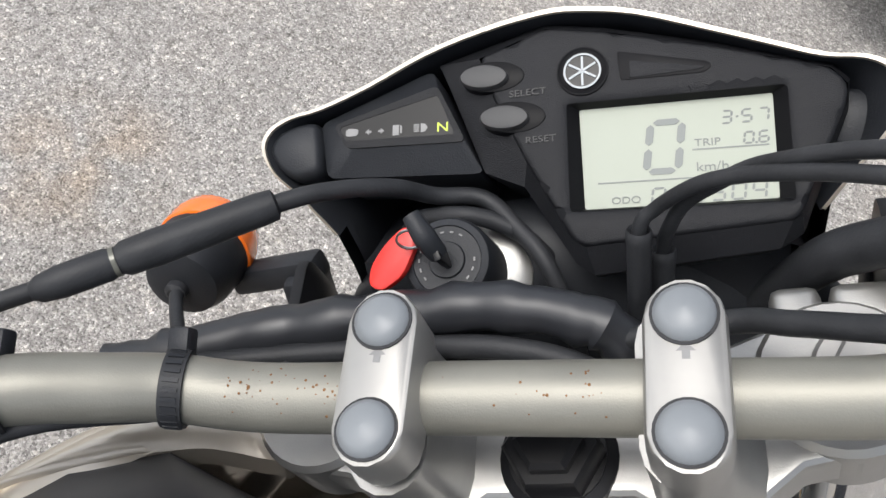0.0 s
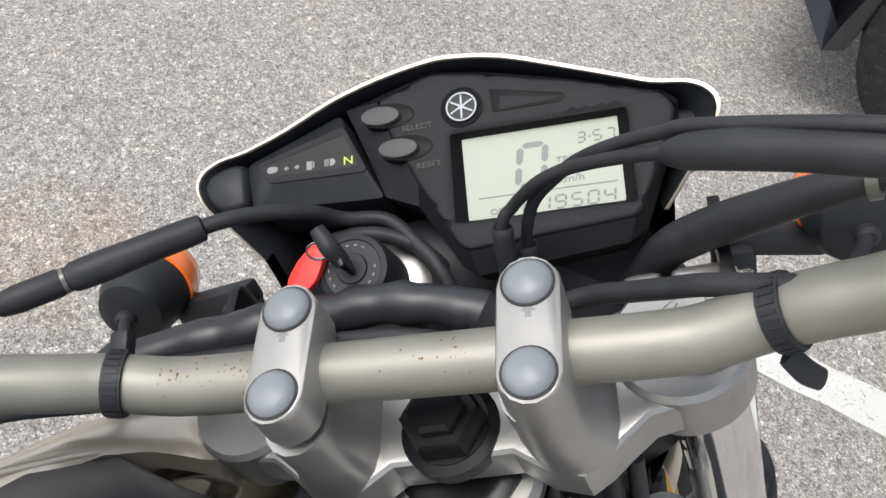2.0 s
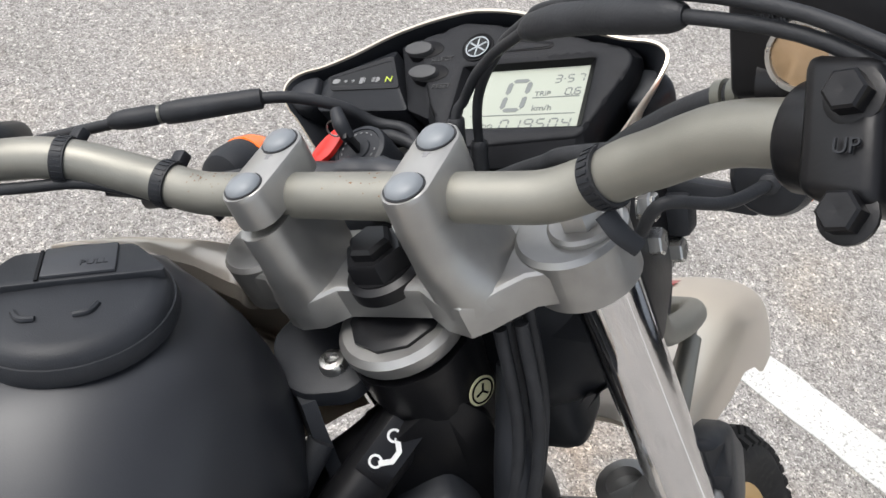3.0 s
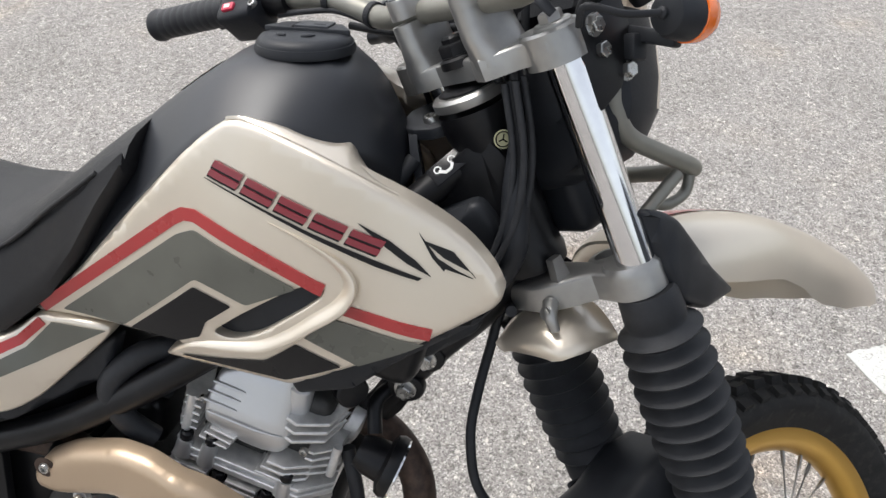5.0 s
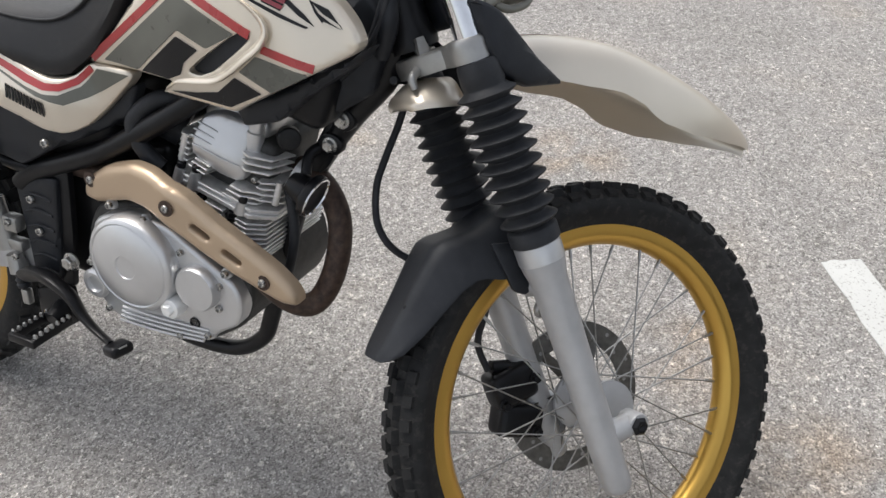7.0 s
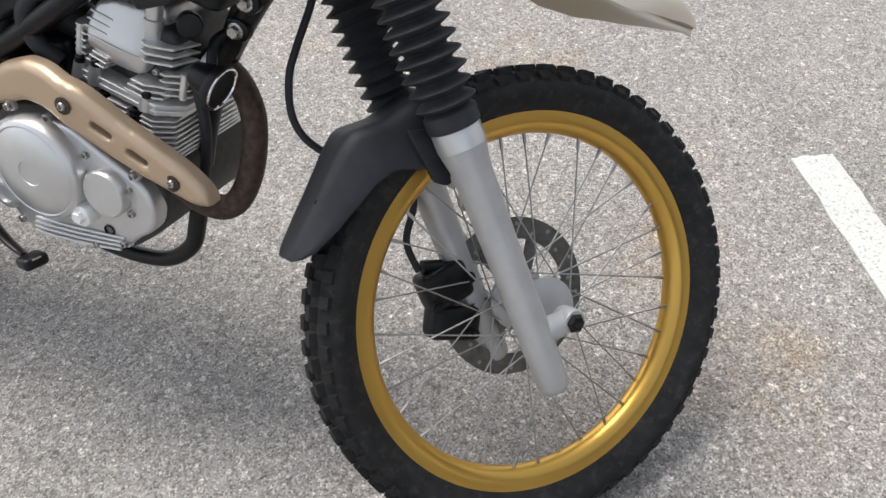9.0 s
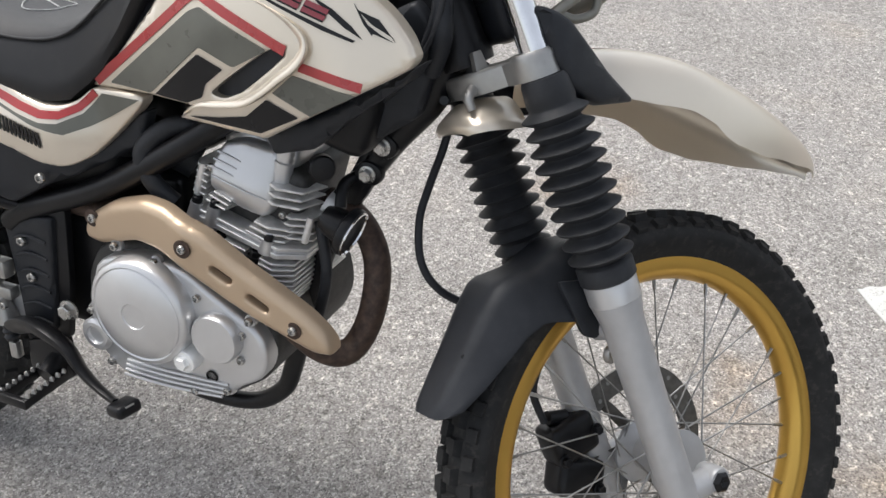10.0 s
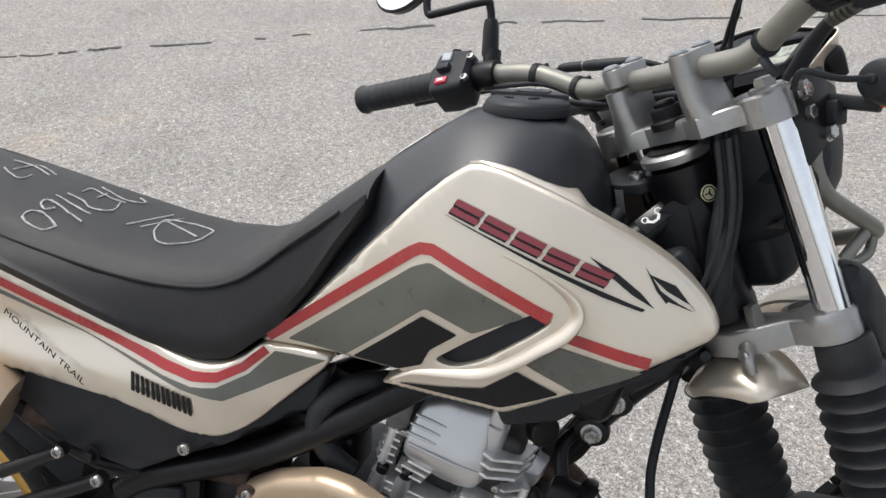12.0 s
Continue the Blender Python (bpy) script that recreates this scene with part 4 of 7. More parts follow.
def dash():
    top = [(-0.0283, 0.0288), (-0.0025, 0.0399), (0.0182, 0.0357), (0.0589, 0.0231), (0.0954, 0.0089), (0.1004, 0.0016), (0.0997, -0.0067), (0.0831, -0.0514), (0.0800, -0.0544), (0.0109, -0.0614), (0.0065, -0.0582), (-0.0102, -0.0221), (-0.0224, 0.0080), (-0.0259, 0.0223)]
    low = [(-0.0462, 0.0312), (-0.0040, 0.0462), (0.0172, 0.0419), (0.0591, 0.0289), (0.0975, 0.0141), (0.1026, 0.0066), (0.1013, -0.0071), (0.0840, -0.0582), (0.0763, -0.0642), (0.0132, -0.0725), (0.0067, -0.0673), (-0.0124, -0.0311), (-0.0276, -0.0233), (-0.0416, 0.0185)]
    well = rounded([(0.0049, 0.0030), (0.0811, 0.0032), (0.0812, -0.0461), (0.0056, -0.0457)], 0.0015, 3)
    screen = [(0.0090, 0.0018), (0.0767, 0.0021), (0.0767, -0.0434), (0.0104, -0.0438)]
    ob = part("instrument_panel", plate(rounded(top, 0.003, 3), dm(0.0022), 0.006, 0.0022, [well]), M_DASH, bike, "black grained instrument panel with a grey LCD", TOP)
    skirt = [[FACE @ Vector((0.035 + (x - 0.035) * k, -0.012 + (y + 0.012) * k, h)) for x, y in o] for o, h, k in ((low, -0.045, 0.88), (low, -0.012, 0.985), (low, -0.006, 0.995), (top, 0.0008, 0.999))]
    part("panel_skirt", skin(skirt, cap=False), M_DASH, ob, "black bevelled edge of the panel", angle=24)
    lip = rounded(screen, 0.0010, 3)
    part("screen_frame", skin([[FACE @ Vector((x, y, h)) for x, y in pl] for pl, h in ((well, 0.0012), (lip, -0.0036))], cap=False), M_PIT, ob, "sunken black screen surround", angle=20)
    lcd = part("display", prism(screen, dm(-0.0048), 0.0010), M_LCD, ob, "pale green-grey liquid crystal display")
    Z = -0.0037

    def seg7(ch, x, y, w, h, t):
        on = {"0": "abcdef", "1": "bc", "2": "abged", "3": "abgcd", "4": "fgbc", "5": "afgcd", "6": "afgedc", "7": "abc", "8": "abcdefg", "9": "abcdfg"}[ch]
        for s in on:
            hor = s in "adg"
            yy = {"a": h, "d": 0.0, "g": h / 2}.get(s, h * 0.75 if s in "bf" else h * 0.25)
            xx = w / 2 if hor else (w if s in "bc" else 0.0)
            L = (w if hor else h / 2) * 0.86
            q = L / 2
            o = [(-q, 0), (-q + t / 2, t / 2), (q - t / 2, t / 2), (q, 0), (q - t / 2, -t / 2), (-q + t / 2, -t / 2)]
            if not hor:
                o = [(b, a) for a, b in o]
            o = [(a + xx + x + 0.10 * (b + yy), b + yy + y) for a, b in o]
            part("segment", prism(o, dm(Z), 0.00015), M_SEG, lcd)

    seg7("0", 0.0325, -0.0288, 0.0110, 0.0218, 0.0028)
    for i, ch in enumerate("357"):
        seg7(ch, 0.0590 + 0.0056 * i + (0.0012 if i > 0 else 0), -0.0096, 0.0032, 0.0054, 0.0008)
    part("segment", box((0.0008, 0.0008, 0.0002), dm(Z, 0.0644, -0.0070), 0), M_SEG, lcd)
    for i, ch in enumerate("06"):
        seg7(ch, 0.0662 + 0.0050 * i, -0.0190, 0.0030, 0.0048, 0.0008)
    for i, ch in enumerate("019504"):
        seg7(ch, 0.0340 + 0.0068 * i, -0.0428, 0.0042, 0.0066, 0.0009)
    part("segment", box((0.0008, 0.0008, 0.0002), dm(Z, 0.0703, -0.0190), 0), M_SEG, lcd)
    for a, b, y in ((0.0487, 0.0744, -0.0202), (0.0152, 0.0740, -0.0325)):
        part("rule", box((b - a, 0.0006, 0.0002), dm(Z, (a + b) / 2, y), 0), M_SEG, lcd)
    words("trip_text", "TRIP", 0.0046, dm(Z, 0.0494, -0.0188), M_SEG, lcd)
    words("unit_text", "km/h", 0.0056, dm(Z, 0.0496, -0.0298), M_SEG, lcd)
    words("odometer_text", "ODO", 0.0044, dm(Z, 0.0198, -0.0420), M_SEG, lcd)
    # buttons in their hollows, drawn as ovals with the shade painted black
    for x, y, text, tx, ty in ((-0.0256, 0.0178, "SELECT", -0.0163, 0.0079), (-0.0178, -0.0022, "RESET", -0.0103, -0.0142)):
        f = dm(0, x, y) @ Matrix.Rotation(radians(-4), 4, "Z")
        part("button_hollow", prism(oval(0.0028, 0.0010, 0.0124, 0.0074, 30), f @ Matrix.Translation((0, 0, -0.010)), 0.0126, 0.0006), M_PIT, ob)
        part("button", skin([[f @ Vector((p, q, h)) for p, q in oval(0, 0, 0.0094 * k, 0.0056 * k, 28)] for h, k in ((0.002, 1.0), (0.0042, 1.0), (0.0054, 0.93), (0.0058, 0.7))]), M_BTN, ob, "grey oval push button")
        words("button_text", text, 0.0043, dm(0.0022, tx, ty) @ Matrix.Rotation(radians(1.5), 4, "Z"), M_BTN, ob, 0.0005)
    # badge: a plain ringed disc with three bars
    fb = dm(0, 0.0112, 0.0168) @ Matrix.Diagonal((1, 1.19, 1, 1))
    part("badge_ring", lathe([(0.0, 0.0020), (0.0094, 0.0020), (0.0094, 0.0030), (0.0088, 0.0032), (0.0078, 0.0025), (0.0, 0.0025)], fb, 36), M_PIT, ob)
    badge = part("badge", lathe([(0.0, 0.0024), (0.0070, 0.0024), (0.0070, 0.0029), (0.0, 0.0029)], fb, 32), M_SMOKE, ob, "round dark badge with pale bars")
    part("badge_rim", ring([(0.0062, 0.0028), (0.0069, 0.0028), (0.0069, 0.0033), (0.0062, 0.0033)], fb, 36), M_GREYSW, badge)
    for k in range(3):
        part("badge_bar", box((0.0112, 0.0008, 0.0005), fb @ Matrix.Translation((0, 0, 0.0031)) @ Matrix.Rotation(radians(90 + 60 * k), 4, "Z"), 0), M_GREYSW, badge)
    wedge = rounded([(0.0237, 0.0248), (0.0556, 0.0160), (0.0567, 0.0135), (0.0540, 0.0112), (0.0248, 0.0110)], 0.0015, 3)
    inner = rounded([(0.0282, 0.0197), (0.0545, 0.0139), (0.0530, 0.0128), (0.0280, 0.0116)], 0.0008, 3)
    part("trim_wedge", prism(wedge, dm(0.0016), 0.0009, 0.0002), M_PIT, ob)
    part("wedge_inlay", prism(inner, dm(0.0022), 0.0006, 0.0002), M_DASH, ob)
    # warning lamp pod
    pod = rounded([(-0.0958, 0.0072), (-0.0484, 0.0290), (-0.0275, -0.0234), (-0.0921, -0.0205)], 0.004, 4)
    rim = rounded([(-0.0878, 0.0031), (-0.0449, 0.0181), (-0.0335, -0.0100), (-0.0818, -0.0089)], 0.003, 4)
    podo = part("lamp_pod", skin([[FACE @ Vector((x, y, h)) for x, y in o] for o, h in ((pod, -0.040), (pod, -0.006), (rim, -0.0004))]), M_BLACK, ob, "black warning lamp pod", angle=24)
    win = rounded([(-0.0852, 0.0017), (-0.0448, 0.0135), (-0.0379, -0.0061), (-0.0824, -0.0049)], 0.0015, 3)
    part("lamp_frame", ring_plate(rim, win, FACE, -0.0006, 0.0004), M_DASH, podo)
    part("lamp_window", prism(win, dm(-0.0008), 0.0010), M_SMOKE, podo, "smoked window with symbols")
    h = 0.0003
    words("neutral_symbol", "N", 0.0066, dm(h, -0.0452, -0.0044), M_GREEN, podo)
    icon = lambda x, y, o: part("lamp_symbol", prism([(a + x, b + y) for a, b in o], dm(h), 0.00015), M_ICON, podo)
    icon(-0.0506, -0.0018, [(-0.0008, -0.0022), (0.0010, -0.0018), (0.0020, 0), (0.0010, 0.0018), (-0.0008, 0.0022)])
    for k in range(4):
        icon(-0.0530, -0.0032 + 0.0010 * k, [(-0.0012, -0.0003), (0.0010, -0.0003), (0.0010, 0.0003), (-0.0012, 0.0003)])
    icon(-0.0614, -0.0018, [(-0.0014, -0.0026), (0.0012, -0.0026), (0.0012, 0.0024), (-0.0014, 0.0024)])
    icon(-0.0594, -0.0014, [(-0.0004, -0.0022), (0.0004, -0.0020), (0.0004, 0.0012), (-0.0004, 0.0020)])
    for s in (-1, 1):
        icon(-0.0702 + s * 0.0014, -0.0016, [(0, -0.0005), (s * 0.001, -0.0005), (s * 0.001, -0.0014), (s * 0.0026, 0), (s * 0.001, 0.0014), (s * 0.001, 0.0005), (0, 0.0005)])
    icon(-0.0797, -0.0011, [(-0.0026, -0.0014), (-0.0016, -0.0020), (0.0016, -0.0020), (0.0026, -0.0008), (0.0026, 0.0010), (0.0012, 0.0016), (-0.0014, 0.0018), (-0.0026, 0.0008)])
    return ob


def ring_plate(outer, inner, m, h0, h1):
    """A flat frame between two outlines of any length, standing from h0 to h1."""
    bm = plate(outer, m @ Matrix.Translation((0, 0, h1)), h1 - h0, 0.0, [inner], 0.01)
    return bm


dash()


def cowl():
    """The headlight cowl: a champagne shell with a black lining, open to the rear."""
    def half(z):
        rows = [(0.930, 0.060, -0.350, -0.275), (0.950, 0.080, -0.330, -0.220), (0.990, 0.092, -0.312, -0.185), (1.045, 0.094, -0.312, -0.185), (1.085, 0.096, -0.322, -0.212), (1.112, 0.110, -0.324, -0.250)]
        zs = [r[0] for r in rows]
        return [float(np.interp(z, zs, [r[k] for r in rows])) for k in (1, 2, 3)]

    def loop(z, inset=0.0):
        w, ys, yf = half(z)
        out = []
        for t in np.linspace(-1, 1, 67):
            a = abs(t)
            x = (w - inset) * math.sin(t * math.pi / 2)
            y = ys + (yf - inset - ys) * (math.cos(t * math.pi / 2) ** 0.9)
            out.append(Vector((x, y, z)))
        return out

    def rim(inset=0.0):
        """The top edge, given in the plane of the instrument panel: a peak in the middle and a rounded horn at each side."""
        key = [(-0.0926, -0.0457, -0.0186), (-0.1060, -0.0275, -0.008), (-0.1150, -0.0170, -0.003), (-0.1189, -0.0054, -0.001), (-0.1156, 0.0030, 0.0), (-0.1070, 0.0087, 0.0), (-0.0945, 0.0118, 0.0), (-0.0738, 0.0207, 0.0005), (-0.0500, 0.0330, 0.002), (-0.0267, 0.0412, 0.003), (-0.0039, 0.0460, 0.0036), (0.0098, 0.0460, 0.0036), (0.0311, 0.0418, 0.003), (0.0592, 0.0293, 0.003), (0.0782, 0.0204, 0.003), (0.0938, 0.0139, 0.002), (0.1075, 0.0122, 0.0), (0.1150, 0.0068, 0.0), (0.1180, -0.0003, 0.0), (0.1170, -0.0080, -0.001), (0.1130, -0.0180, -0.003), (0.1060, -0.0275, -0.008), (0.0926, -0.0457, -0.0186)]
        out = []
        for p in spline(key, 3):
            k = 1 - inset * 6
            out.append(FACE @ Vector((p.x * k, -0.02 + (p.y + 0.02) * (1 - inset * 12), p.z)))
        return out

    zs = (1.085, 1.06, 1.03, 1.0, 0.975, 0.955, 0.940)
    outer = [rim()] + [loop(z) for z in zs]
    inner = [rim(0.0022)] + [loop(z, 0.006) for z in zs]
    front = [r[13:54] for r in outer[1:5]]
    ob = part("headlight_cowl", merge(skin(outer[:2], cap=False, closed=False), skin(front, cap=False, closed=False)), M_CHAMP, bike, "champagne headlight cowl with a pale edge", TOP, angle=70)
    part("cowl_edge", skin([inner[0], [p + Vector((0, -0.0012, 0.0012)) for p in inner[0]], [p + Vector((0, -0.0008, 0.0014)) for p in outer[0]], outer[0]], cap=False, closed=False), M_CHAMP, ob)
    for a, b in ((0, 14), (53, 67)):
        part("cowl_side", skin([r[a:b] for r in outer[1:]], cap=False, closed=False), M_BLACK, ob, "black side of the headlight", angle=70)
    part("lamp_front", skin([r[13:54] for r in outer[4:]], cap=False, closed=False), M_BLACK, ob, angle=70)
    part("cowl_lining", skin(inner, cap=False, closed=False), M_BLACK, ob, "black inner lining", angle=70)
    back = [Vector((p.x * 0.90, -0.335, 1.075)) for p in inner[1]]
    low = [Vector((p.x * 0.86, -0.345, 0.985)) for p in inner[1]]
    part("lamp_housing", skin([inner[2], back, low, [Vector((p.x * 0.5, -0.30, 0.945)) for p in inner[1]]], cap=False, closed=False), M_BLACK, ob, "black headlight housing", angle=60)
    shell = [[Vector((0.113 * k * math.cos(a), y, 1.005 + 0.083 * k * math.sin(a))) for a in np.linspace(0, 2 * math.pi, 36, endpoint=False)] for y, k in ((-0.312, 1.0), (-0.322, 0.985), (-0.332, 0.92), (-0.340, 0.78), (-0.346, 0.5), (-0.348, 0.1))]
    part("lamp_shell", skin(shell), M_BLACK, ob, "black back of the headlight", angle=60)
    horn = [(-0.1175, -0.0055), (-0.1135, 0.0030), (-0.1058, 0.0066), (-0.0959, 0.0078), (-0.0939, -0.0046), (-0.0932, -0.0195), (-0.1046, -0.0218), (-0.1120, -0.0160)]
    for s in (-1, 1):
        cap = [[FACE @ Vector((s * (0.104 + (-x - 0.104) * k), -0.007 + (y + 0.007) * k, h - (0.0 if s < 0 else 0.012))) for x, y in rounded(horn, 0.004, 4)] for h, k in ((-0.030, 0.72), (-0.012, 0.98), (-0.006, 1.0), (-0.0025, 0.93), (-0.001, 0.75))]
        part("cowl_end_cap", skin(cap), M_BLACK, ob, "rounded black corner piece", angle=60)
    return ob


cowl()


def indicator(s):
    c = Vector((s * 0.167, -0.3200, 1.0694))
    d = Vector((0, 1, 0.03)).normalized()
    f = aim(c, d) @ Matrix.Scale(0.74, 4)
    body = lathe([(0.0, -0.026), (0.013, -0.026), (0.022, -0.022), (0.0265, -0.012), (0.0285, 0.004), (0.0285, 0.010)], f, 32)
    ob = part("front_indicator", body, M_BLACK, bike, "black turn signal with an orange lens", TOP)
    part("lens", lathe([(0.0285, 0.010), (0.0300, 0.011), (0.0300, 0.022), (0.027, 0.033), (0.018, 0.041), (0.0, 0.044)], f, 32), M_ORANGE, ob, "orange lens")
    part("stalk", merge(box((0.050, 0.013, 0.013), Matrix.Translation((s * 0.134, -0.312, 1.056)) @ pose(0, 0, 0, 0, s * 12, s * 8), 0.003), box((0.018, 0.018, 0.022), Matrix.Translation((s * 0.118, -0.318, 1.048)), 0.003)), M_BLACK, ob)
    part("wire", tube([c + Vector((0, -0.019, 0)), c + Vector((s * -0.003, -0.028, -0.001)), c + Vector((s * -0.014, -0.048, -0.002)), c + Vector((s * -0.034, -0.070, 0.004)), c + Vector((s * -0.045, -0.066, -0.010))], 0.0030, 10), M_RUBBER, ob)
    part("wire_collar", lathe([(0.0028, -0.0265), (0.0065, -0.0265), (0.0065, -0.031), (0.004, -0.033)], f, 18), M_RUBBER, ob)


indicator(-1)
indicator(1)
for s in (-1, 1):
    bracket = prism(rounded([(0.040, -0.080), (0.075, -0.070), (0.105, -0.030), (0.105, 0.0), (0.060, 0.002), (0.042, -0.01)], 0.006, 3), axes(tc(s * 0.110, 0, 0), FWD, UP, RIGHT), 0.005, 0.001)
    bk = part("headlight_stay", bracket, M_FRAME, bike, "black headlight stay", STEER)
    for v, w in ((0.064, -0.010), (0.064, -0.034), (0.086, -0.060)):
        bolt(bk, tc(s * (0.113 if s > 0 else 0.110), v, w), (s, 0, 0))
# headlight guard of bent tube
for s in (1,):
    half = [tc(0.100, 0.080, -0.055), tc(0.098, 0.075, -0.090), tc(0.096, 0.082, -0.118), tc(0.094, 0.118, -0.152), tc(0.088, 0.156, -0.182), tc(0.070, 0.168, -0.192), tc(0.0, 0.176, -0.198)]
    guard = half + [Vector((-p.x, p.y, p.z)) for p in half[-2::-1]]
    g = part("headlight_guard", tube(guard, 0.0085, 16), M_BAR, bike, "grey metal tube guard below the headlight", STEER)
    for u in (0.092, -0.092):
        part("guard_brace", tube([tc(u, 0.130, -0.178), tc(u * 0.99, 0.085, -0.188), tc(u * 0.98, 0.055, -0.196)], 0.0065, 12), M_BAR, g)
        part("guard_loop", tube([tc(u * 0.92, 0.158, -0.186), tc(u * 0.88, 0.146, -0.204), tc(u * 0.86, 0.120, -0.204), tc(u * 0.86, 0.100, -0.192)], 0.0055, 12), M_BAR, g)

part("wiring_box", box((0.120, 0.050, 0.105), tcm(-0.02, 0.075, -0.150), 0.014, 3), M_BLACK, bike, "black wiring cover behind the headlight", STEER)

# ---- ignition lock and key ----
LOCK = aim((-0.0375, -0.3615, 1.0925), DN) @ Matrix.Scale(0.78, 4)
lock = lathe([(0.0, -0.05), (0.021, -0.05), (0.021, -0.004), (0.0195, 0.0), (0.0165, 0.0012), (0.0160, 0.0004), (0.0088, 0.0004), (0.0082, 0.0016), (0.0, 0.0016)], LOCK, 36)
lk = part("ignition_lock", lock, M_BLACK, bike, "black ignition lock with white lettering", TOP)
for i in range(15):
    a = radians(-60 + 20 * i)
    if i not in (4, 5, 10):
        part("lettering_bar", box((0.0018, 0.0008, 0.0003), LOCK @ Matrix.Rotation(a, 4, "Z") @ Matrix.Translation((0.0131, 0, 0.0011)) @ Matrix.Rotation(radians(90), 4, "Z"), 0), M_ICON, lk)
part("lock_shroud", lathe([(0.0215, -0.07), (0.0270, -0.07), (0.0270, -0.040), (0.0215, -0.036)], LOCK @ Matrix.Translation((0.006, 0.001, 0)), 30), M_CAST, lk)
key = thing("ignition_key", "ignition key with a red plastic tag, turned in the lock", "key", bike.matrix_world @ TOP @ LOCK)
part("blade", box((0.0032, 0.0085, 0.020), Matrix.Translation((0, 0, 0.010)) @ Matrix.Rotation(radians(20), 4, "Z"), 0.0008), M_FRAME, key)
part("bow", tube([(0, 0, 0.014), (-0.004, 0.006, 0.022), (-0.010, 0.016, 0.025)], [0.0045, 0.0055, 0.004], 14, flat=0.8), M_BLACK, key, "black plastic key bow")
tag = rounded([(-0.036, -0.013), (-0.029, -0.016), (-0.018, -0.009), (-0.012, 0.004), (-0.011, 0.012), (-0.018, 0.014), (-0.028, 0.006), (-0.035, -0.004)], 0.005, 5)
part("tag", prism(tag, Matrix.Translation((-0.001, 0.002, 0.004)) @ pose(0, 0, 0, 4, -6, 0), 0.004, 0.0012), M_KEYRED, key, "red plastic tag")
part("tag_ring", ring([(0.0055, -0.0005), (0.0065, -0.0005), (0.0065, 0.0005), (0.0055, 0.0005)], Matrix.Translation((-0.013, 0.007, 0.016)) @ pose(0, 0, 0, 60, 20, 0), 24), M_STEEL, key)

# ---- cables over the bars ----
CJ = Vector((-0.1397, -0.3965, 1.1224))
clutch = part("clutch_cable", tube([(-0.235, -0.432, 1.112), (-0.205, -0.422, 1.116), (-0.165, -0.4085, 1.1205), CJ, CJ + Vector((0.047, 0.029, 0.0012)), (-0.074, -0.354, 1.1200), (-0.058, -0.341, 1.1120), (-0.0465, -0.3299, 1.1010), (-0.030, -0.3252, 1.0960), (-0.0172, -0.3337, 1.0880), (-0.002, -0.348, 1.070), (0.010, -0.36, 1.0)], 0.0034, 12), M_RUBBER, bike, "black clutch cable with a rubber boot", TOP)
d = Vector((0.047, 0.029, 0.0012)).normalized()
part("boot", lathe([(0.0030, -0.030), (0.0048, -0.027), (0.0058, -0.020), (0.0058, -0.004), (0.0050, -0.002), (0.0050, 0.0), (0.0062, 0.002), (0.0066, 0.012), (0.0062, 0.034), (0.0060, 0.050), (0.0056, 0.055), (0.0036, 0.056)], aim(CJ, d), 22), M_RUBBER, clutch, "black rubber cable boot")
part("collar", lathe([(0.0050, -0.0022), (0.0054, -0.0022), (0.0054, -0.0006), (0.0050, -0.0006)], aim(CJ, d), 22), M_GREYF, clutch)
part("speedo_cable", tube([(-0.0611, -0.3289, 1.0850), (-0.0541, -0.3296, 1.0910), (-0.0378, -0.3336, 1.0940), (-0.0267, -0.3332, 1.0910), (-0.0156, -0.3345, 1.0850), (-0.0074, -0.3362, 1.0760), (-0.0023, -0.3334, 1.0640), (0.020, -0.350, 1.02)], 0.0036, 12), M_RUBBER, bike, "black cable arched over the ignition lock", TOP)
runs = (
    [(0.034, -0.358, 1.030), (0.0350, -0.362, 1.065), (0.0377, -0.3665, 1.0960), (0.0402, -0.3706, 1.1080), (0.0453, -0.3762, 1.1200), (0.0544, -0.3844, 1.1310), (0.0633, -0.3906, 1.1390), (0.0728, -0.4000, 1.1460), (0.0829, -0.4074, 1.1510), (0.0920, -0.4152, 1.1550), (0.1037, -0.4243, 1.1590), (0.150, -0.452, 1.1620), (0.200, -0.470, 1.152), (0.250, -0.482, 1.126)],
    [(0.026, -0.362, 1.030), (0.028, -0.370, 1.075), (0.0308, -0.3744, 1.1090), (0.0367, -0.3752, 1.1180), (0.0472, -0.3826, 1.1290), (0.0564, -0.3894, 1.1355), (0.0664, -0.3982, 1.1410), (0.0810, -0.4106, 1.1470), (0.0986, -0.4261, 1.1525), (0.128, -0.4420, 1.1550), (0.1601, -0.4564, 1.1541), (0.205, -0.470, 1.144), (0.250, -0.480, 1.116)])
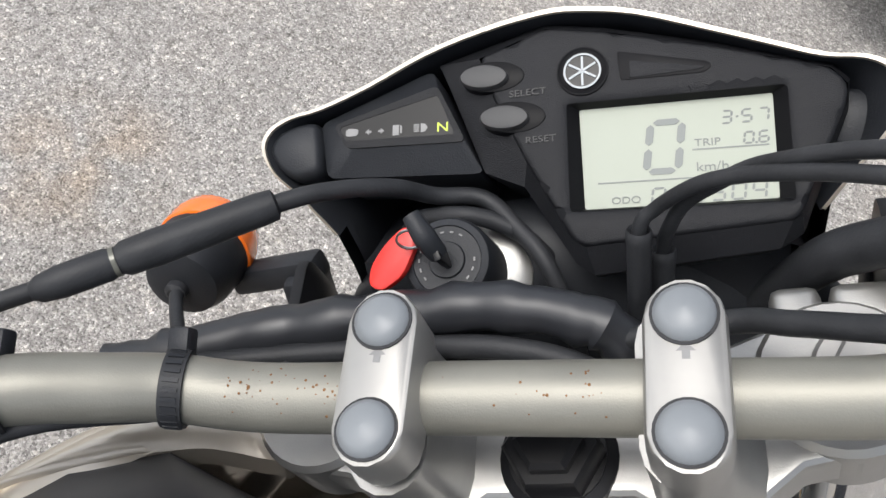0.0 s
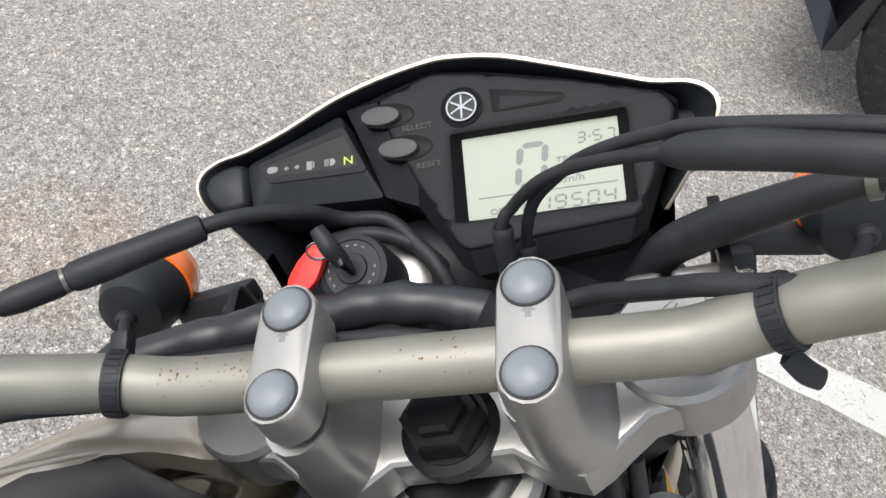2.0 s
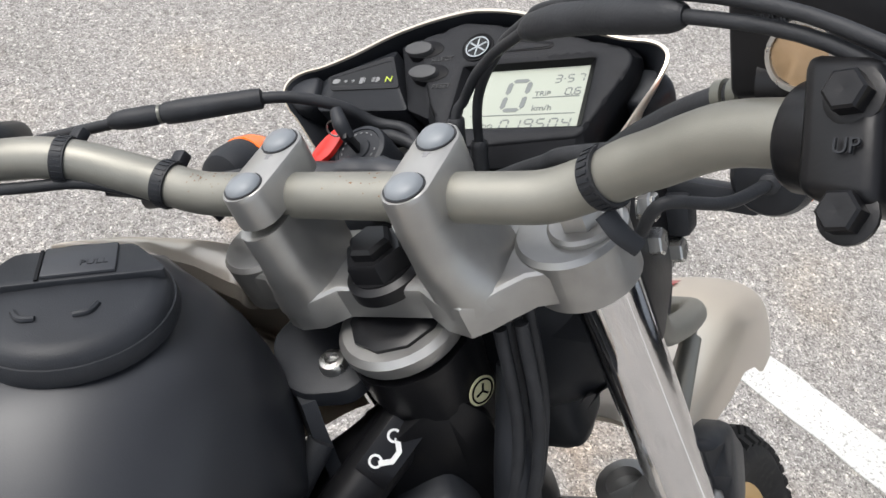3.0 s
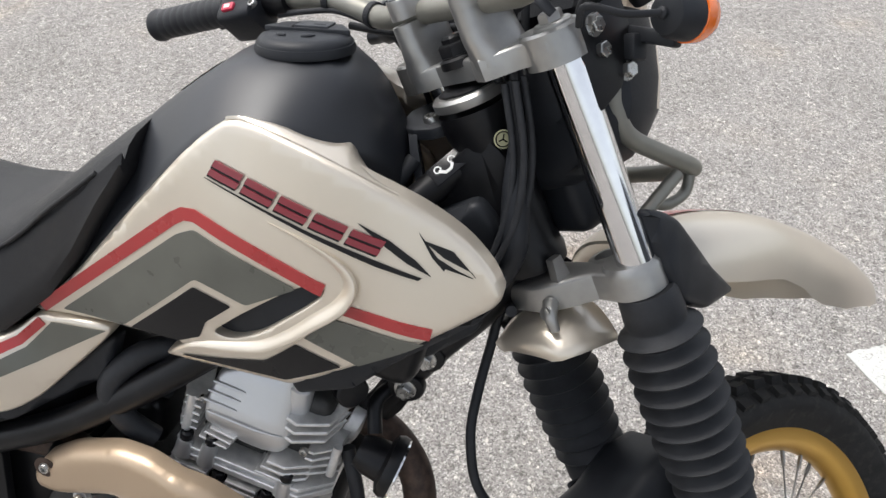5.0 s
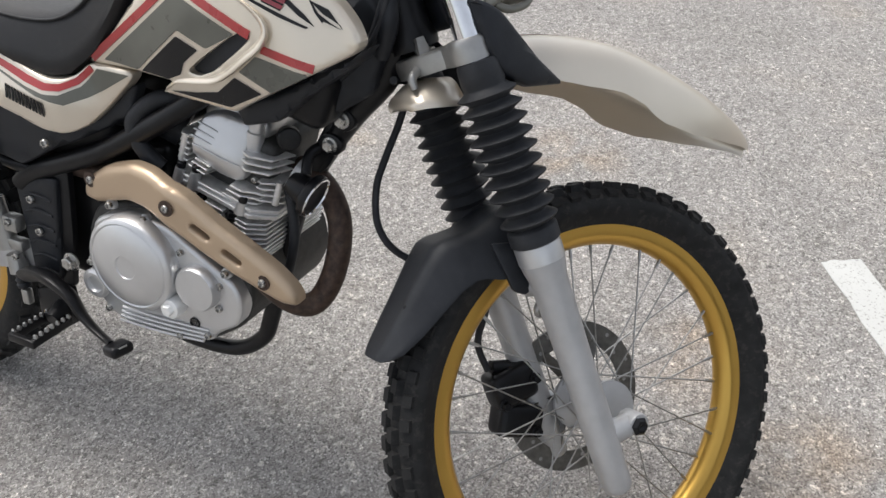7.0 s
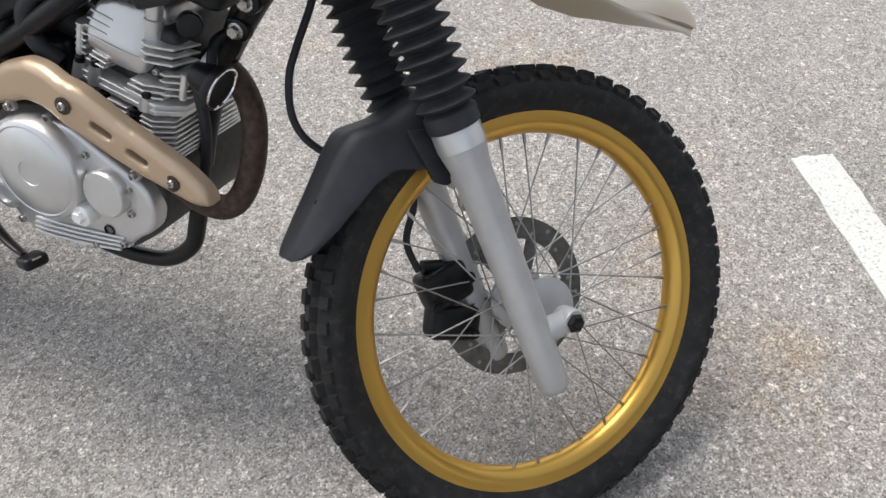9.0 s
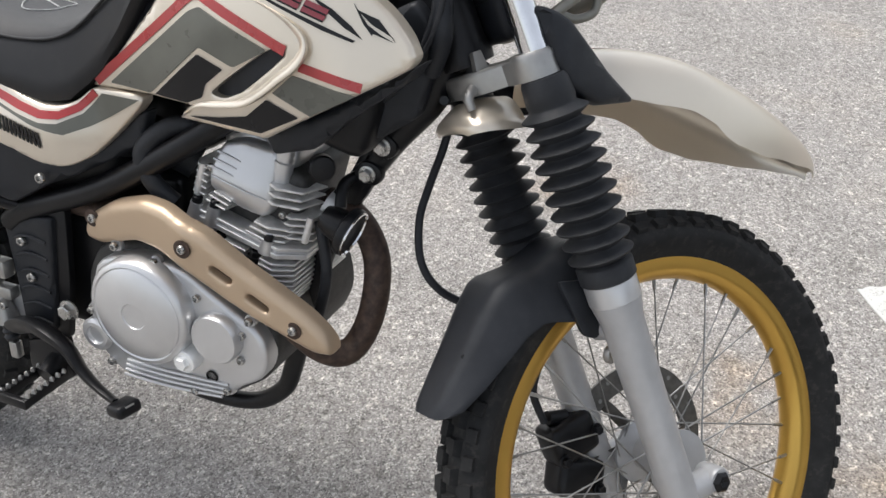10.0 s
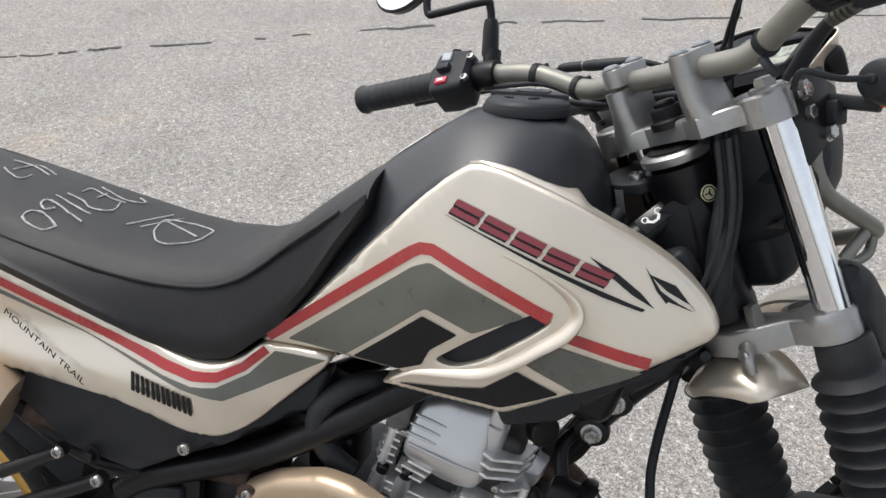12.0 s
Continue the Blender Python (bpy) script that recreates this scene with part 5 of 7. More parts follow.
for k, pts in enumerate(runs):
    cb = part("throttle_cable", tube(pts, 0.0024, 12), M_RUBBER, bike, "black throttle cable", TOP)
    part("cable_boot", lathe([(0.0024, -0.055), (0.0038, -0.050), (0.0040, -0.005), (0.0042, -0.003), (0.0042, 0.0), (0.0036, 0.0010), (0.0024, -0.001)], aim(pts[2], (0.06, -0.05, 1)), 20), M_RUBBER, cb)
    if k == 1:
        part("joint_boot", tube([(0.092, -0.4215, 1.1508), (0.0986, -0.4261, 1.1525), (0.112, -0.434, 1.1545), (0.128, -0.4420, 1.1550), (0.142, -0.449, 1.1548), (0.1575, -0.4555, 1.1542), (0.1630, -0.4575, 1.154)], [0.0032, 0.0056, 0.0062, 0.0060, 0.0062, 0.0056, 0.0032], 20), M_RUBBER, cb, "black rubber joint boot")
loom = spline([(-0.165, -0.396, 1.076), (-0.130, -0.388, 1.077), (-0.097, -0.381, 1.079), (-0.063, -0.379, 1.081), (-0.020, -0.377, 1.083), (0.010, -0.380, 1.079), (0.025, -0.380, 1.066), (0.03, -0.37, 1.02)], 6)
fold = random.Random(31)
harness = part("wiring_harness", tube([p + Vector((fold.uniform(-1, 1), fold.uniform(-1, 1), fold.uniform(-1, 1))) * 0.0006 for p in loom], [0.0088 + fold.uniform(-0.0011, 0.0011) - 0.0015 * (k < 4) for k in range(len(loom))], 14, smooth=False), M_TANK, bike, "black wrinkled wiring sleeve", TOP)
part("loom_branch", tube([(-0.17, -0.42, 1.086), (-0.120, -0.396, 1.076), (-0.060, -0.388, 1.074), (-0.012, -0.388, 1.073), (0.020, -0.394, 1.062), (0.03, -0.39, 1.02)], 0.0042, 12), M_RUBBER, harness)
part("bar_wire", tube([(-0.22, -0.475, 1.098), (-0.18, -0.462, 1.098), (-0.150, -0.446, 1.096), (-0.115, -0.425, 1.082), (-0.09, -0.40, 1.076)], 0.0032, 10), M_RUBBER, harness)
part("right_wire", tube([(0.020, -0.384, 1.072), (0.0576, -0.3889, 1.0837), (0.0736, -0.3977, 1.0897), (0.0879, -0.406, 1.0947), (0.103, -0.4159, 1.1004), (0.140, -0.434, 1.106), (0.180, -0.446, 1.108), (0.230, -0.458, 1.108)], 0.0040, 10), M_RUBBER, harness)
hose = part("brake_hose", tube([(0.195, -0.398, 1.122), (0.165, -0.388, 1.118), (0.140, -0.376, 1.108), (0.1168, -0.3625, 1.0948), (0.1006, -0.3524, 1.0842), (0.089, -0.3466, 1.0747), (0.070, -0.333, 1.048), (0.02, -0.31, 1.0)], [0.0050, 0.0050, 0.0068, 0.0082, 0.0085, 0.0082, 0.0075, 0.0065], 16), M_RUBBER, bike, "black front brake hose in a ribbed sleeve", TOP)
for k in range(5):
    part("hose_rib", lathe([(0.005, -0.002), (0.0074, -0.002), (0.0074, 0.002), (0.005, 0.002)], aim(Vector((0.158 + 0.0065 * k, -0.3855 - 0.0022 * k, 1.1158 + 0.0010 * k)), (1, -0.33, 0.18)), 20), M_GREYF, hose)
# the hose down to the caliper
part("caliper_hose", tube([tc(-0.01, -0.03, -0.24), (-0.070, -0.304, 0.815), (-0.095, -0.298, 0.788), (-0.105, -0.302, 0.757), (-0.110, -0.318, 0.708), (-0.110, -0.330, 0.664), (-0.108, -0.326, 0.610), (-0.100, -0.300, 0.573), (-0.085, -0.250, 0.550), (-0.070, -0.20, 0.535), (-0.060, -0.165, 0.50), (-0.060, -0.175, 0.44), (-0.060, -0.155, 0.395)], 0.0055, 12), M_RUBBER, bike, "black brake hose to the caliper", STEER)
cal = merge(box((0.050, 0.075, 0.060), Matrix.Translation((-0.060, -0.115, 0.372)) @ pose(0, 0, 0, 25, 0, 0), 0.012, 3), box((0.046, 0.080, 0.052), Matrix.Translation((-0.060, -0.100, 0.315)) @ pose(0, 0, 0, -5, 0, 0), 0.012, 3), tube([(-0.060, -0.15, 0.40), (-0.060, -0.12, 0.40)], 0.010, 12, smooth=False))
caliper = part("brake_caliper", cal, M_FRAME, bike, "dirty black brake caliper", STEER)
for p in ((-0.035, -0.135, 0.345), (-0.035, -0.085, 0.385), (-0.036, -0.075, 0.300)):
    bolt(caliper, p, (1, 0, 0), DARKHEX, 0.8)
part("caliper_bracket", prism([(-0.115, 0.42), (-0.075, 0.445), (-0.045, 0.40), (-0.08, 0.37)], axes((-0.085, 0, 0), (0, 1, 0), (0, 0, 1), (1, 0, 0)), 0.014, 0.003), M_SLIDER, caliper)

# ---- front fenders ----
def lower_fender():
    """The black rear splash guard between the fork legs."""
    rows = [(-0.3725, 0.4375, 0.026, 0.003), (-0.370, 0.4440, 0.040, 0.009), (-0.365, 0.4550, 0.047, 0.018), (-0.3495, 0.488, 0.053, 0.030), (-0.332, 0.5235, 0.058, 0.038), (-0.3137, 0.565, 0.062, 0.050), (-0.3000, 0.591, 0.064, 0.062), (-0.2900, 0.599, 0.065, 0.068), (-0.268, 0.606, 0.066, 0.075), (-0.249, 0.613, 0.068, 0.078), (-0.225, 0.630, 0.070, 0.085), (-0.203, 0.645, 0.072, 0.090), (-0.165, 0.652, 0.072, 0.090)]
    loops = []
    for y, z, w, drop in rows:
        nrm = Vector((0, y, z - 0.347)).normalized()
        loop = []
        for t in np.linspace(-1, 1, 17):
            k = abs(t)
            x = w * (t if k < 0.55 else math.copysign(0.55 + (k - 0.55) * 0.72, t)) * 1.15
            down = 0.0 if k < 0.45 else drop * ((k - 0.45) / 0.55) ** 1.25
            loop.append(Vector((x, y, z)) - nrm * down)
        loops.append(loop)
    bm = skin(loops, cap=False, closed=False)
    ex = bmesh.ops.extrude_face_region(bm, geom=bm.faces[:])["geom"]
    for v in ex:
        if isinstance(v, bmesh.types.BMVert):
            v.co -= Vector((0, v.co.y, v.co.z - 0.347)).normalized() * 0.004
    ob = part("lower_front_fender", bm, M_BLACK, bike, "matt black inner fender over the front tyre", STEER, angle=45)
    for s in (-1, 1):
        arm = prism(rounded([(-0.235, 0.600), (-0.150, 0.605), (-0.150, 0.560), (-0.176, 0.530), (-0.195, 0.535)], 0.006, 3), axes((s * 0.066, 0, 0), (0, 1, 0), (0, 0, 1), (1, 0, 0)), 0.006, 0.001)
        part("fender_arm", arm, M_BLACK, ob)
    for y, z in ((-0.337, 0.508), (-0.318, 0.545)):
        part("pin_hole", lathe([(0.0, 0), (0.003, 0), (0.002, 0.0006), (0, 0.0006)], aim((0.030, y, z + 0.002), (0.3, y, z - 0.347)), 10), M_PIT, ob)
    return ob


lower_fender()


def high_fender():
    crest = [(-0.225, 0.868, 0.060), (-0.20, 0.880, 0.068), (-0.155, 0.889, 0.074), (-0.10, 0.892, 0.077), (-0.04, 0.888, 0.077), (0.02, 0.876, 0.076), (0.08, 0.858, 0.072), (0.14, 0.835, 0.064), (0.20, 0.805, 0.050), (0.235, 0.783, 0.036), (0.258, 0.768, 0.020), (0.272, 0.758, 0.006)]
    path = spline(crest, 3)
    loops = []
    for p in path:
        y, z, w = p.x, p.y, p.z
        side = float(np.interp(y, [-0.335, -0.2, -0.10, -0.04, 0.0, 0.03, 0.10, 0.18, 0.235, 0.262], [0.010, 0.046, 0.058, 0.057, 0.064, 0.078, 0.070, 0.042, 0.014, 0.001]))
        loop = []
        for th in np.linspace(-math.pi / 2, math.pi / 2, 33):
            sn, cs = math.sin(th), max(0.0, math.cos(th))
            loop.append(Vector((w * math.copysign(abs(sn) ** 0.72, sn), y, z - (side + 0.012) * (1 - cs ** 0.62))))
        loops.append(loop)
    bm = skin(loops, cap=False, closed=False)
    ex = bmesh.ops.extrude_face_region(bm, geom=bm.faces[:])["geom"]
    for v in ex:
        if isinstance(v, bmesh.types.BMVert):
            v.co.z -= 0.0035
    ob = part("front_fender", bm, M_CHAMP, bike, "champagne high front fender with a beak", STEER, angle=50)
    stripe = [[l[k] + Vector((0, 0, 0.0015)) for k in (15, 16, 17)] for l in loops[4:16]]
    part("red_stripe", skin(stripe, cap=False, closed=False), M_RED, ob)
    low = []
    for y, z, w, drop in ((-0.353, 0.776, 0.030, 0.004), (-0.351, 0.788, 0.040, 0.014), (-0.336, 0.806, 0.046, 0.028), (-0.310, 0.816, 0.047, 0.034), (-0.282, 0.820, 0.047, 0.034)):
        low.append([Vector((w * 1.12 * t, y + 0.006 * t * t, z - drop * abs(t) ** 2.6)) for t in np.linspace(-1, 1, 27)])
    bm = skin(low, cap=False, closed=False)
    ex = bmesh.ops.extrude_face_region(bm, geom=bm.faces[:])["geom"]
    for v in ex:
        if isinstance(v, bmesh.types.BMVert):
            v.co += Vector((0, 0.004, -0.006))
    part("fender_tail", bm, M_CHAMP, ob, "champagne rear lip of the fender", angle=75)
    return ob


high_fender()
for s in (-1, 1):
    out = rounded([(-0.312, 0.905), (-0.285, 0.902), (-0.262, 0.893), (-0.235, 0.872), (-0.200, 0.845), (-0.150, 0.817), (-0.214, 0.806), (-0.258, 0.818), (-0.282, 0.845)], 0.008, 4)
    fld = lambda y, z: 0.122 - 1.4 * max(0.0, -(y + 0.30) * -0.3) ** 1.5 - 0.10 * max(0.0, y + 0.27)
    bm = patch(out, fld, 0.0, 0.010, 0.008, 0.018)
    part("fork_guard", bm if s > 0 else mirror_x(bm), M_BLACK, bike, "matt black plastic fork guard", STEER)


# ---- tank, seat and side panels ----
def shoulder(k):
    """Fall of the tank's cross-section from the middle to its side: a flat crown, then a steeper flank."""
    return 0.35 * k * k + 0.65 * max(0.0, (k - 0.40) / 0.60) ** 1.25


def tank():
    rows = [(-0.455, 0.950, 0.024, 0.935), (-0.461, 0.970, 0.038, 0.950), (-0.470, 0.990, 0.051, 0.962), (-0.482, 1.010, 0.063, 0.970), (-0.498, 1.026, 0.078, 0.977), (-0.520, 1.037, 0.101, 0.992), (-0.555, 1.040, 0.109, 0.997), (-0.590, 1.037, 0.112, 0.992), (-0.615, 1.030, 0.112, 0.976), (-0.647, 1.008, 0.110, 0.946), (-0.690, 0.976, 0.104, 0.896), (-0.730, 0.940, 0.096, 0.860), (-0.765, 0.900, 0.090, 0.820)]
    loops = []
    for y, zt, xe, ze in rows:
        half = [(k, zt - (zt - ze) * shoulder(k)) for k in (0.0, 0.2, 0.36, 0.46, 0.55, 0.64, 0.74, 0.84, 0.93, 1.0)]
        half = [(k * xe, z) for k, z in half] + [(xe + 0.001, ze - 0.008), (xe - 0.012, ze - 0.030), (min(xe, 0.080), 0.850), (min(xe, 0.070), 0.800)]
        loops.append([Vector((x, y, z)) for x, z in half] + [Vector((-x, y, z)) for x, z in half[:0:-1]])
    ob = part("fuel_tank", skin(loops), M_TANK, bike, "satin black fuel tank cover", angle=60)
    f = Matrix.Translation((0.002, -0.553, 1.036)) @ pose(0, 0, 0, 2, -1, 0) @ Matrix.Scale(0.94, 4)
    cap = part("fuel_cap", lathe([(0.0, 0), (0.0440, 0), (0.0465, 0.003), (0.0460, 0.0100), (0.0425, 0.0145), (0.036, 0.0165), (0.0, 0.0175)], f, 48), M_BLACK, ob, "round black locking fuel cap")
    part("cap_ring", lathe([(0.0300, -0.010), (0.0400, -0.010), (0.0395, 0.0), (0.0300, 0.001)], f, 48), M_TANK, cap)
    part("cap_bar", prism(rounded([(-0.031, -0.028), (-0.008, -0.043), (-0.004, -0.043), (-0.004, 0.043), (-0.008, 0.043), (-0.031, 0.028)], 0.004, 3), f @ pose(0, 0, 0.0150), 0.0052, 0.0014), M_BLACK, cap)
    part("lock_cover", box((0.024, 0.034, 0.0035), f @ Matrix.Translation((-0.018, 0.004, 0.0205)), 0.0012), M_TANK, cap, "hinged key cover")
    part("cover_gap", box((0.025, 0.0016, 0.0008), f @ Matrix.Translation((-0.0175, -0.0145, 0.0208)), 0), M_PIT, cap)
    part("cap_flange", ring([(0.0425, 0.0), (0.0480, 0.0), (0.0485, 0.004), (0.0470, 0.0085), (0.0440, 0.0090)], f, 48), M_BLACK, cap)
    words("cap_text", "PULL", 0.006, f @ Matrix.Translation((-0.012, 0.004, 0.0223)) @ pose(0, 0, 0, 0, 0, 90), M_BLACK, cap, 0.0003)
    for s in (-1, 1):
        part("grip_arc", tube([f @ Vector((0.013, s * 0.018 - 0.004, 0.0170)), f @ Vector((0.019, s * 0.0145 - 0.004, 0.0175)), f @ Vector((0.020, s * 0.008 - 0.004, 0.0172))], 0.0016, 8), M_BLACK, cap)
    # warning sticker on the rear slope
    def on(y, x):
        zt = float(np.interp(-y, [-r[0] for r in rows], [r[1] for r in rows]))
        xe = float(np.interp(-y, [-r[0] for r in rows], [r[2] for r in rows]))
        ze = float(np.interp(-y, [-r[0] for r in rows], [r[3] for r in rows]))
        return Vector((x, y, zt - (zt - ze) * shoulder(abs(x) / xe) + 0.0012))
    y0, y1 = -0.684, -0.640
    st = part("warning_sticker", skin([[on(y, x) for x in np.linspace(-0.018, 0.022, 7)] for y in np.linspace(y0, y1, 9)], cap=False, closed=False), M_WHITEF, ob, "white warning sticker with an orange band")
    part("sticker_band", skin([[on(y, x) + Vector((0, 0, 0.0004)) for x in np.linspace(-0.017, 0.021, 7)] for y in np.linspace(y1 - 0.009, y1 - 0.003, 3)], cap=False, closed=False), M_ORANGE, st)
    for k in range(6):
        yy = y0 + 0.004 + 0.0048 * k
        part("print_line", skin([[on(q, x) + Vector((0, 0, 0.0004)) for x in np.linspace(-0.013, 0.017 - 0.004 * (k % 3), 6)] for q in (yy, yy + 0.0007)], cap=False, closed=False), M_ICON, st)
    return ob


tank()


def smooth(a, b, v):
    t = min(1.0, max(0.0, (v - a) / (b - a)))
    return t * t * (3 - 2 * t)


EDGE = [(p.x, p.y, p.z) for p in spline([(-0.803, 0.779, 0.112), (-0.748, 0.832, 0.112), (-0.690, 0.897, 0.113), (-0.650, 0.941, 0.114), (-0.619, 0.9734, 0.1145), (-0.589, 0.9975, 0.1145), (-0.575, 1.0025, 0.1150), (-0.562, 1.0025, 0.1175), (-0.549, 1.0010, 0.1205), (-0.534, 0.9975, 0.1240), (-0.517, 0.9930, 0.1270), (-0.501, 0.9885, 0.1295), (-0.485, 0.9830, 0.1310), (-0.468, 0.9765, 0.1315), (-0.451, 0.9690, 0.1310), (-0.436, 0.9625, 0.1295), (-0.415, 0.9525, 0.1275), (-0.391, 0.9385, 0.1255), (-0.372, 0.9240, 0.1245), (-0.355, 0.9070, 0.1260), (-0.347, 0.8960, 0.1280)], 5)]
SHELF = [(-0.583, 1.0010, 0.1080), (-0.5755, 1.0020, 0.1070), (-0.562, 1.0020, 0.1050), (-0.549, 1.0003, 0.1035), (-0.535, 0.9984, 0.1030), (-0.5217, 0.9937, 0.1010), (-0.5077, 0.9895, 0.0980), (-0.4964, 0.9860, 0.0920), (-0.4895, 0.9850, 0.0865), (-0.4845, 0.9845, 0.0830), (-0.4800, 0.9795, 0.0820), (-0.4750, 0.9740, 0.0860), (-0.4660, 0.9685, 0.0945), (-0.4545, 0.9635, 0.1060), (-0.4440, 0.9600, 0.1150), (-0.432, 0.9570, 0.1200)]
EY = [e[0] for e in EDGE]


def panel_x(y, z):
    """How far the tank panel stands out from the middle plane."""
    base = float(np.interp(y, [-0.80, -0.64, -0.50, -0.42, -0.37, -0.34], [0.110, 0.131, 0.145, 0.148, 0.143, 0.134]))
    ze, xe = (float(np.interp(y, EY, [e[k] for e in EDGE])) for k in (1, 2))
    t = min(1.0, max(0.0, 1 - (ze - z) / 0.115)) ** 1.15
    base += (xe - base) * t
    low = max(0.0, 0.835 - z)
    return base - 1.6 * low * low


PANEL = [(y, z) for y, z, _ in EDGE] + rounded([(-0.3425, 0.890), (-0.3415, 0.882), (-0.347, 0.872), (-0.362, 0.862), (-0.396, 0.842), (-0.463, 0.802), (-0.526, 0.763), (-0.660, 0.763), (-0.632, 0.785), (-0.700, 0.785), (-0.790, 0.778)], 0.006, 3)[2:-2]
SCOOP = rounded([(-0.601, 0.807), (-0.572, 0.831), (-0.524, 0.866), (-0.500, 0.8795), (-0.490, 0.8800), (-0.4895, 0.870), (-0.504, 0.856), (-0.528, 0.836), (-0.552, 0.8165), (-0.580, 0.8035)], 0.010, 5)


def shelf():
    """The upper flange of the panel, from its ridge in to the tank."""
    loops = []
    for y, z, x in (p for p in spline(SHELF, 4)):
        yo = y + 0.35 * max(0.0, 0.112 - x) * (1 if y > -0.486 else -0.3)
        zo, xo = (float(np.interp(yo, EY, [e[k] for e in EDGE])) for k in (1, 2))
        a, b = Vector((xo - 0.0055, yo, zo + 0.0004)), Vector((x, y, z))
        row = [a.lerp(b, f) + Vector((0, 0, 0.0030 * math.sin(math.pi * f))) for f in np.linspace(0, 1, 6)]
        loops.append(row + [b - Vector((0.001, 0, 0.010))])
    return skin(loops, cap=False, closed=False)


def tank_panel(s):
    flip = (lambda b: b) if s > 0 else mirror_x
    ob = part("tank_panel", flip(merge(patch(PANEL, panel_x, 0.0, 0.018, 0.006, 0.009, [SCOOP]), shelf())), M_CHAMP, bike, "champagne tank panel with red, grey and black stripes", angle=60)
    part("air_scoop", flip(patch(rounded([(a * 1.0, b) for a, b in SCOOP], 0.001, 2), lambda y, z: panel_x(y, z) - 0.013 + 0.006 * smooth(-0.60, -0.50, y), 0.0, 0.002, 0.0, 0.02)), M_BLACK, ob, "black recessed air scoop")
    lip = [(-0.540, 0.926), (-0.510, 0.9165), (-0.486, 0.9055), (-0.470, 0.8930), (-0.4665, 0.8800), (-0.476, 0.8640), (-0.497, 0.8460), (-0.522, 0.8250), (-0.550, 0.8075), (-0.585, 0.7980), (-0.620, 0.7900), (-0.646, 0.7730)]
    pts = [flip_point(s, (panel_x(y, z) - 0.0005, y, z)) for y, z in lip]
    part("scoop_lip", tube(pts, [0.0010, 0.0030, 0.0065, 0.0105, 0.0125, 0.0125, 0.0115, 0.0105, 0.0095, 0.0075, 0.0055, 0.0025], 16, flat=0.40), M_CHAMP, ob, "raised champagne lip")
    film = lambda name, o, m, lift=0.0013: part(name, flip(patch(o, panel_x, lift, 0.0010, 0.0, 0.009)), m, ob)
    film("red_stripe", strip([(-0.790, 0.787), (-0.633, 0.911), (-0.622, 0.9175), (-0.610, 0.9185), (-0.597, 0.914), (-0.489, 0.8755)], 0.0115), M_RED)
    film("red_stripe", strip([(-0.471, 0.861), (-0.396, 0.8475)], 0.0105), M_RED)
    film("grey_band", rounded([(-0.767, 0.789), (-0.629, 0.898), (-0.611, 0.906), (-0.594, 0.900), (-0.513, 0.872), (-0.562, 0.845), (-0.611, 0.861), (-0.697, 0.789)], 0.004, 3), M_GREYF)
    film("black_band", rounded([(-0.688, 0.790), (-0.614, 0.852), (-0.577, 0.840), (-0.604, 0.818), (-0.612, 0.800), (-0.636, 0.789)], 0.002, 3), M_BLKF)
    film("grey_band", [(-0.480, 0.850), (-0.402, 0.8385), (-0.458, 0.8065), (-0.507, 0.8255)], M_GREYF)
    film("black_band", rounded([(-0.636, 0.7715), (-0.590, 0.779), (-0.548, 0.789), (-0.516, 0.816), (-0.474, 0.8015), (-0.529, 0.7715)], 0.002, 3), M_BLKF)
    # maker's name as plain slanted blocks over a swoosh
    a, b = Vector((-0.597, 0.9575)), Vector((-0.441, 0.9125))
    d = (b - a) / 5
    up = Vector((0.003, 0.0140))
    for i in range(5):
        p = a + d * (i + 0.04)
        q = a + d * (i + 0.91)
        k = 1.0 - 0.02 * i
        for lo, hi in ((0.0, 0.40), (0.58, 1.0)):
            blk = [tuple(o + (up + d * 0.12) * k * f) for o, f in ((p, lo), (q, lo), (q, hi), (p, hi))]
            film("name_shadow", [(x - 0.0016, z - 0.0020) for x, z in blk], M_BLKF, 0.0014)
            film("name_bar", blk, M_DKRED, 0.0024)
    film("swoosh", [(-0.600, 0.9535), (-0.440, 0.9065), (-0.407, 0.8965), (-0.410, 0.8945), (-0.446, 0.9035)], M_BLKF)
    film("swoosh", [(-0.461, 0.938), (-0.435, 0.926), (-0.413, 0.911), (-0.400, 0.8985), (-0.420, 0.9085), (-0.440, 0.922)], M_BLKF)
    film("swoosh", [(-0.412, 0.934), (-0.396, 0.914), (-0.380, 0.9045), (-0.3665, 0.8985), (-0.389, 0.9055), (-0.390, 0.9035), (-0.400, 0.914)], M_BLKF)
    film("swoosh", [(-0.408, 0.928), (-0.384, 0.9200), (-0.3645, 0.8990), (-0.368, 0.9035), (-0.391, 0.9145)], M_BLKF)
    return ob


def flip_point(s, p):
    return (p[0] * s, p[1], p[2])


right_panel, left_panel = tank_panel(1), tank_panel(-1)


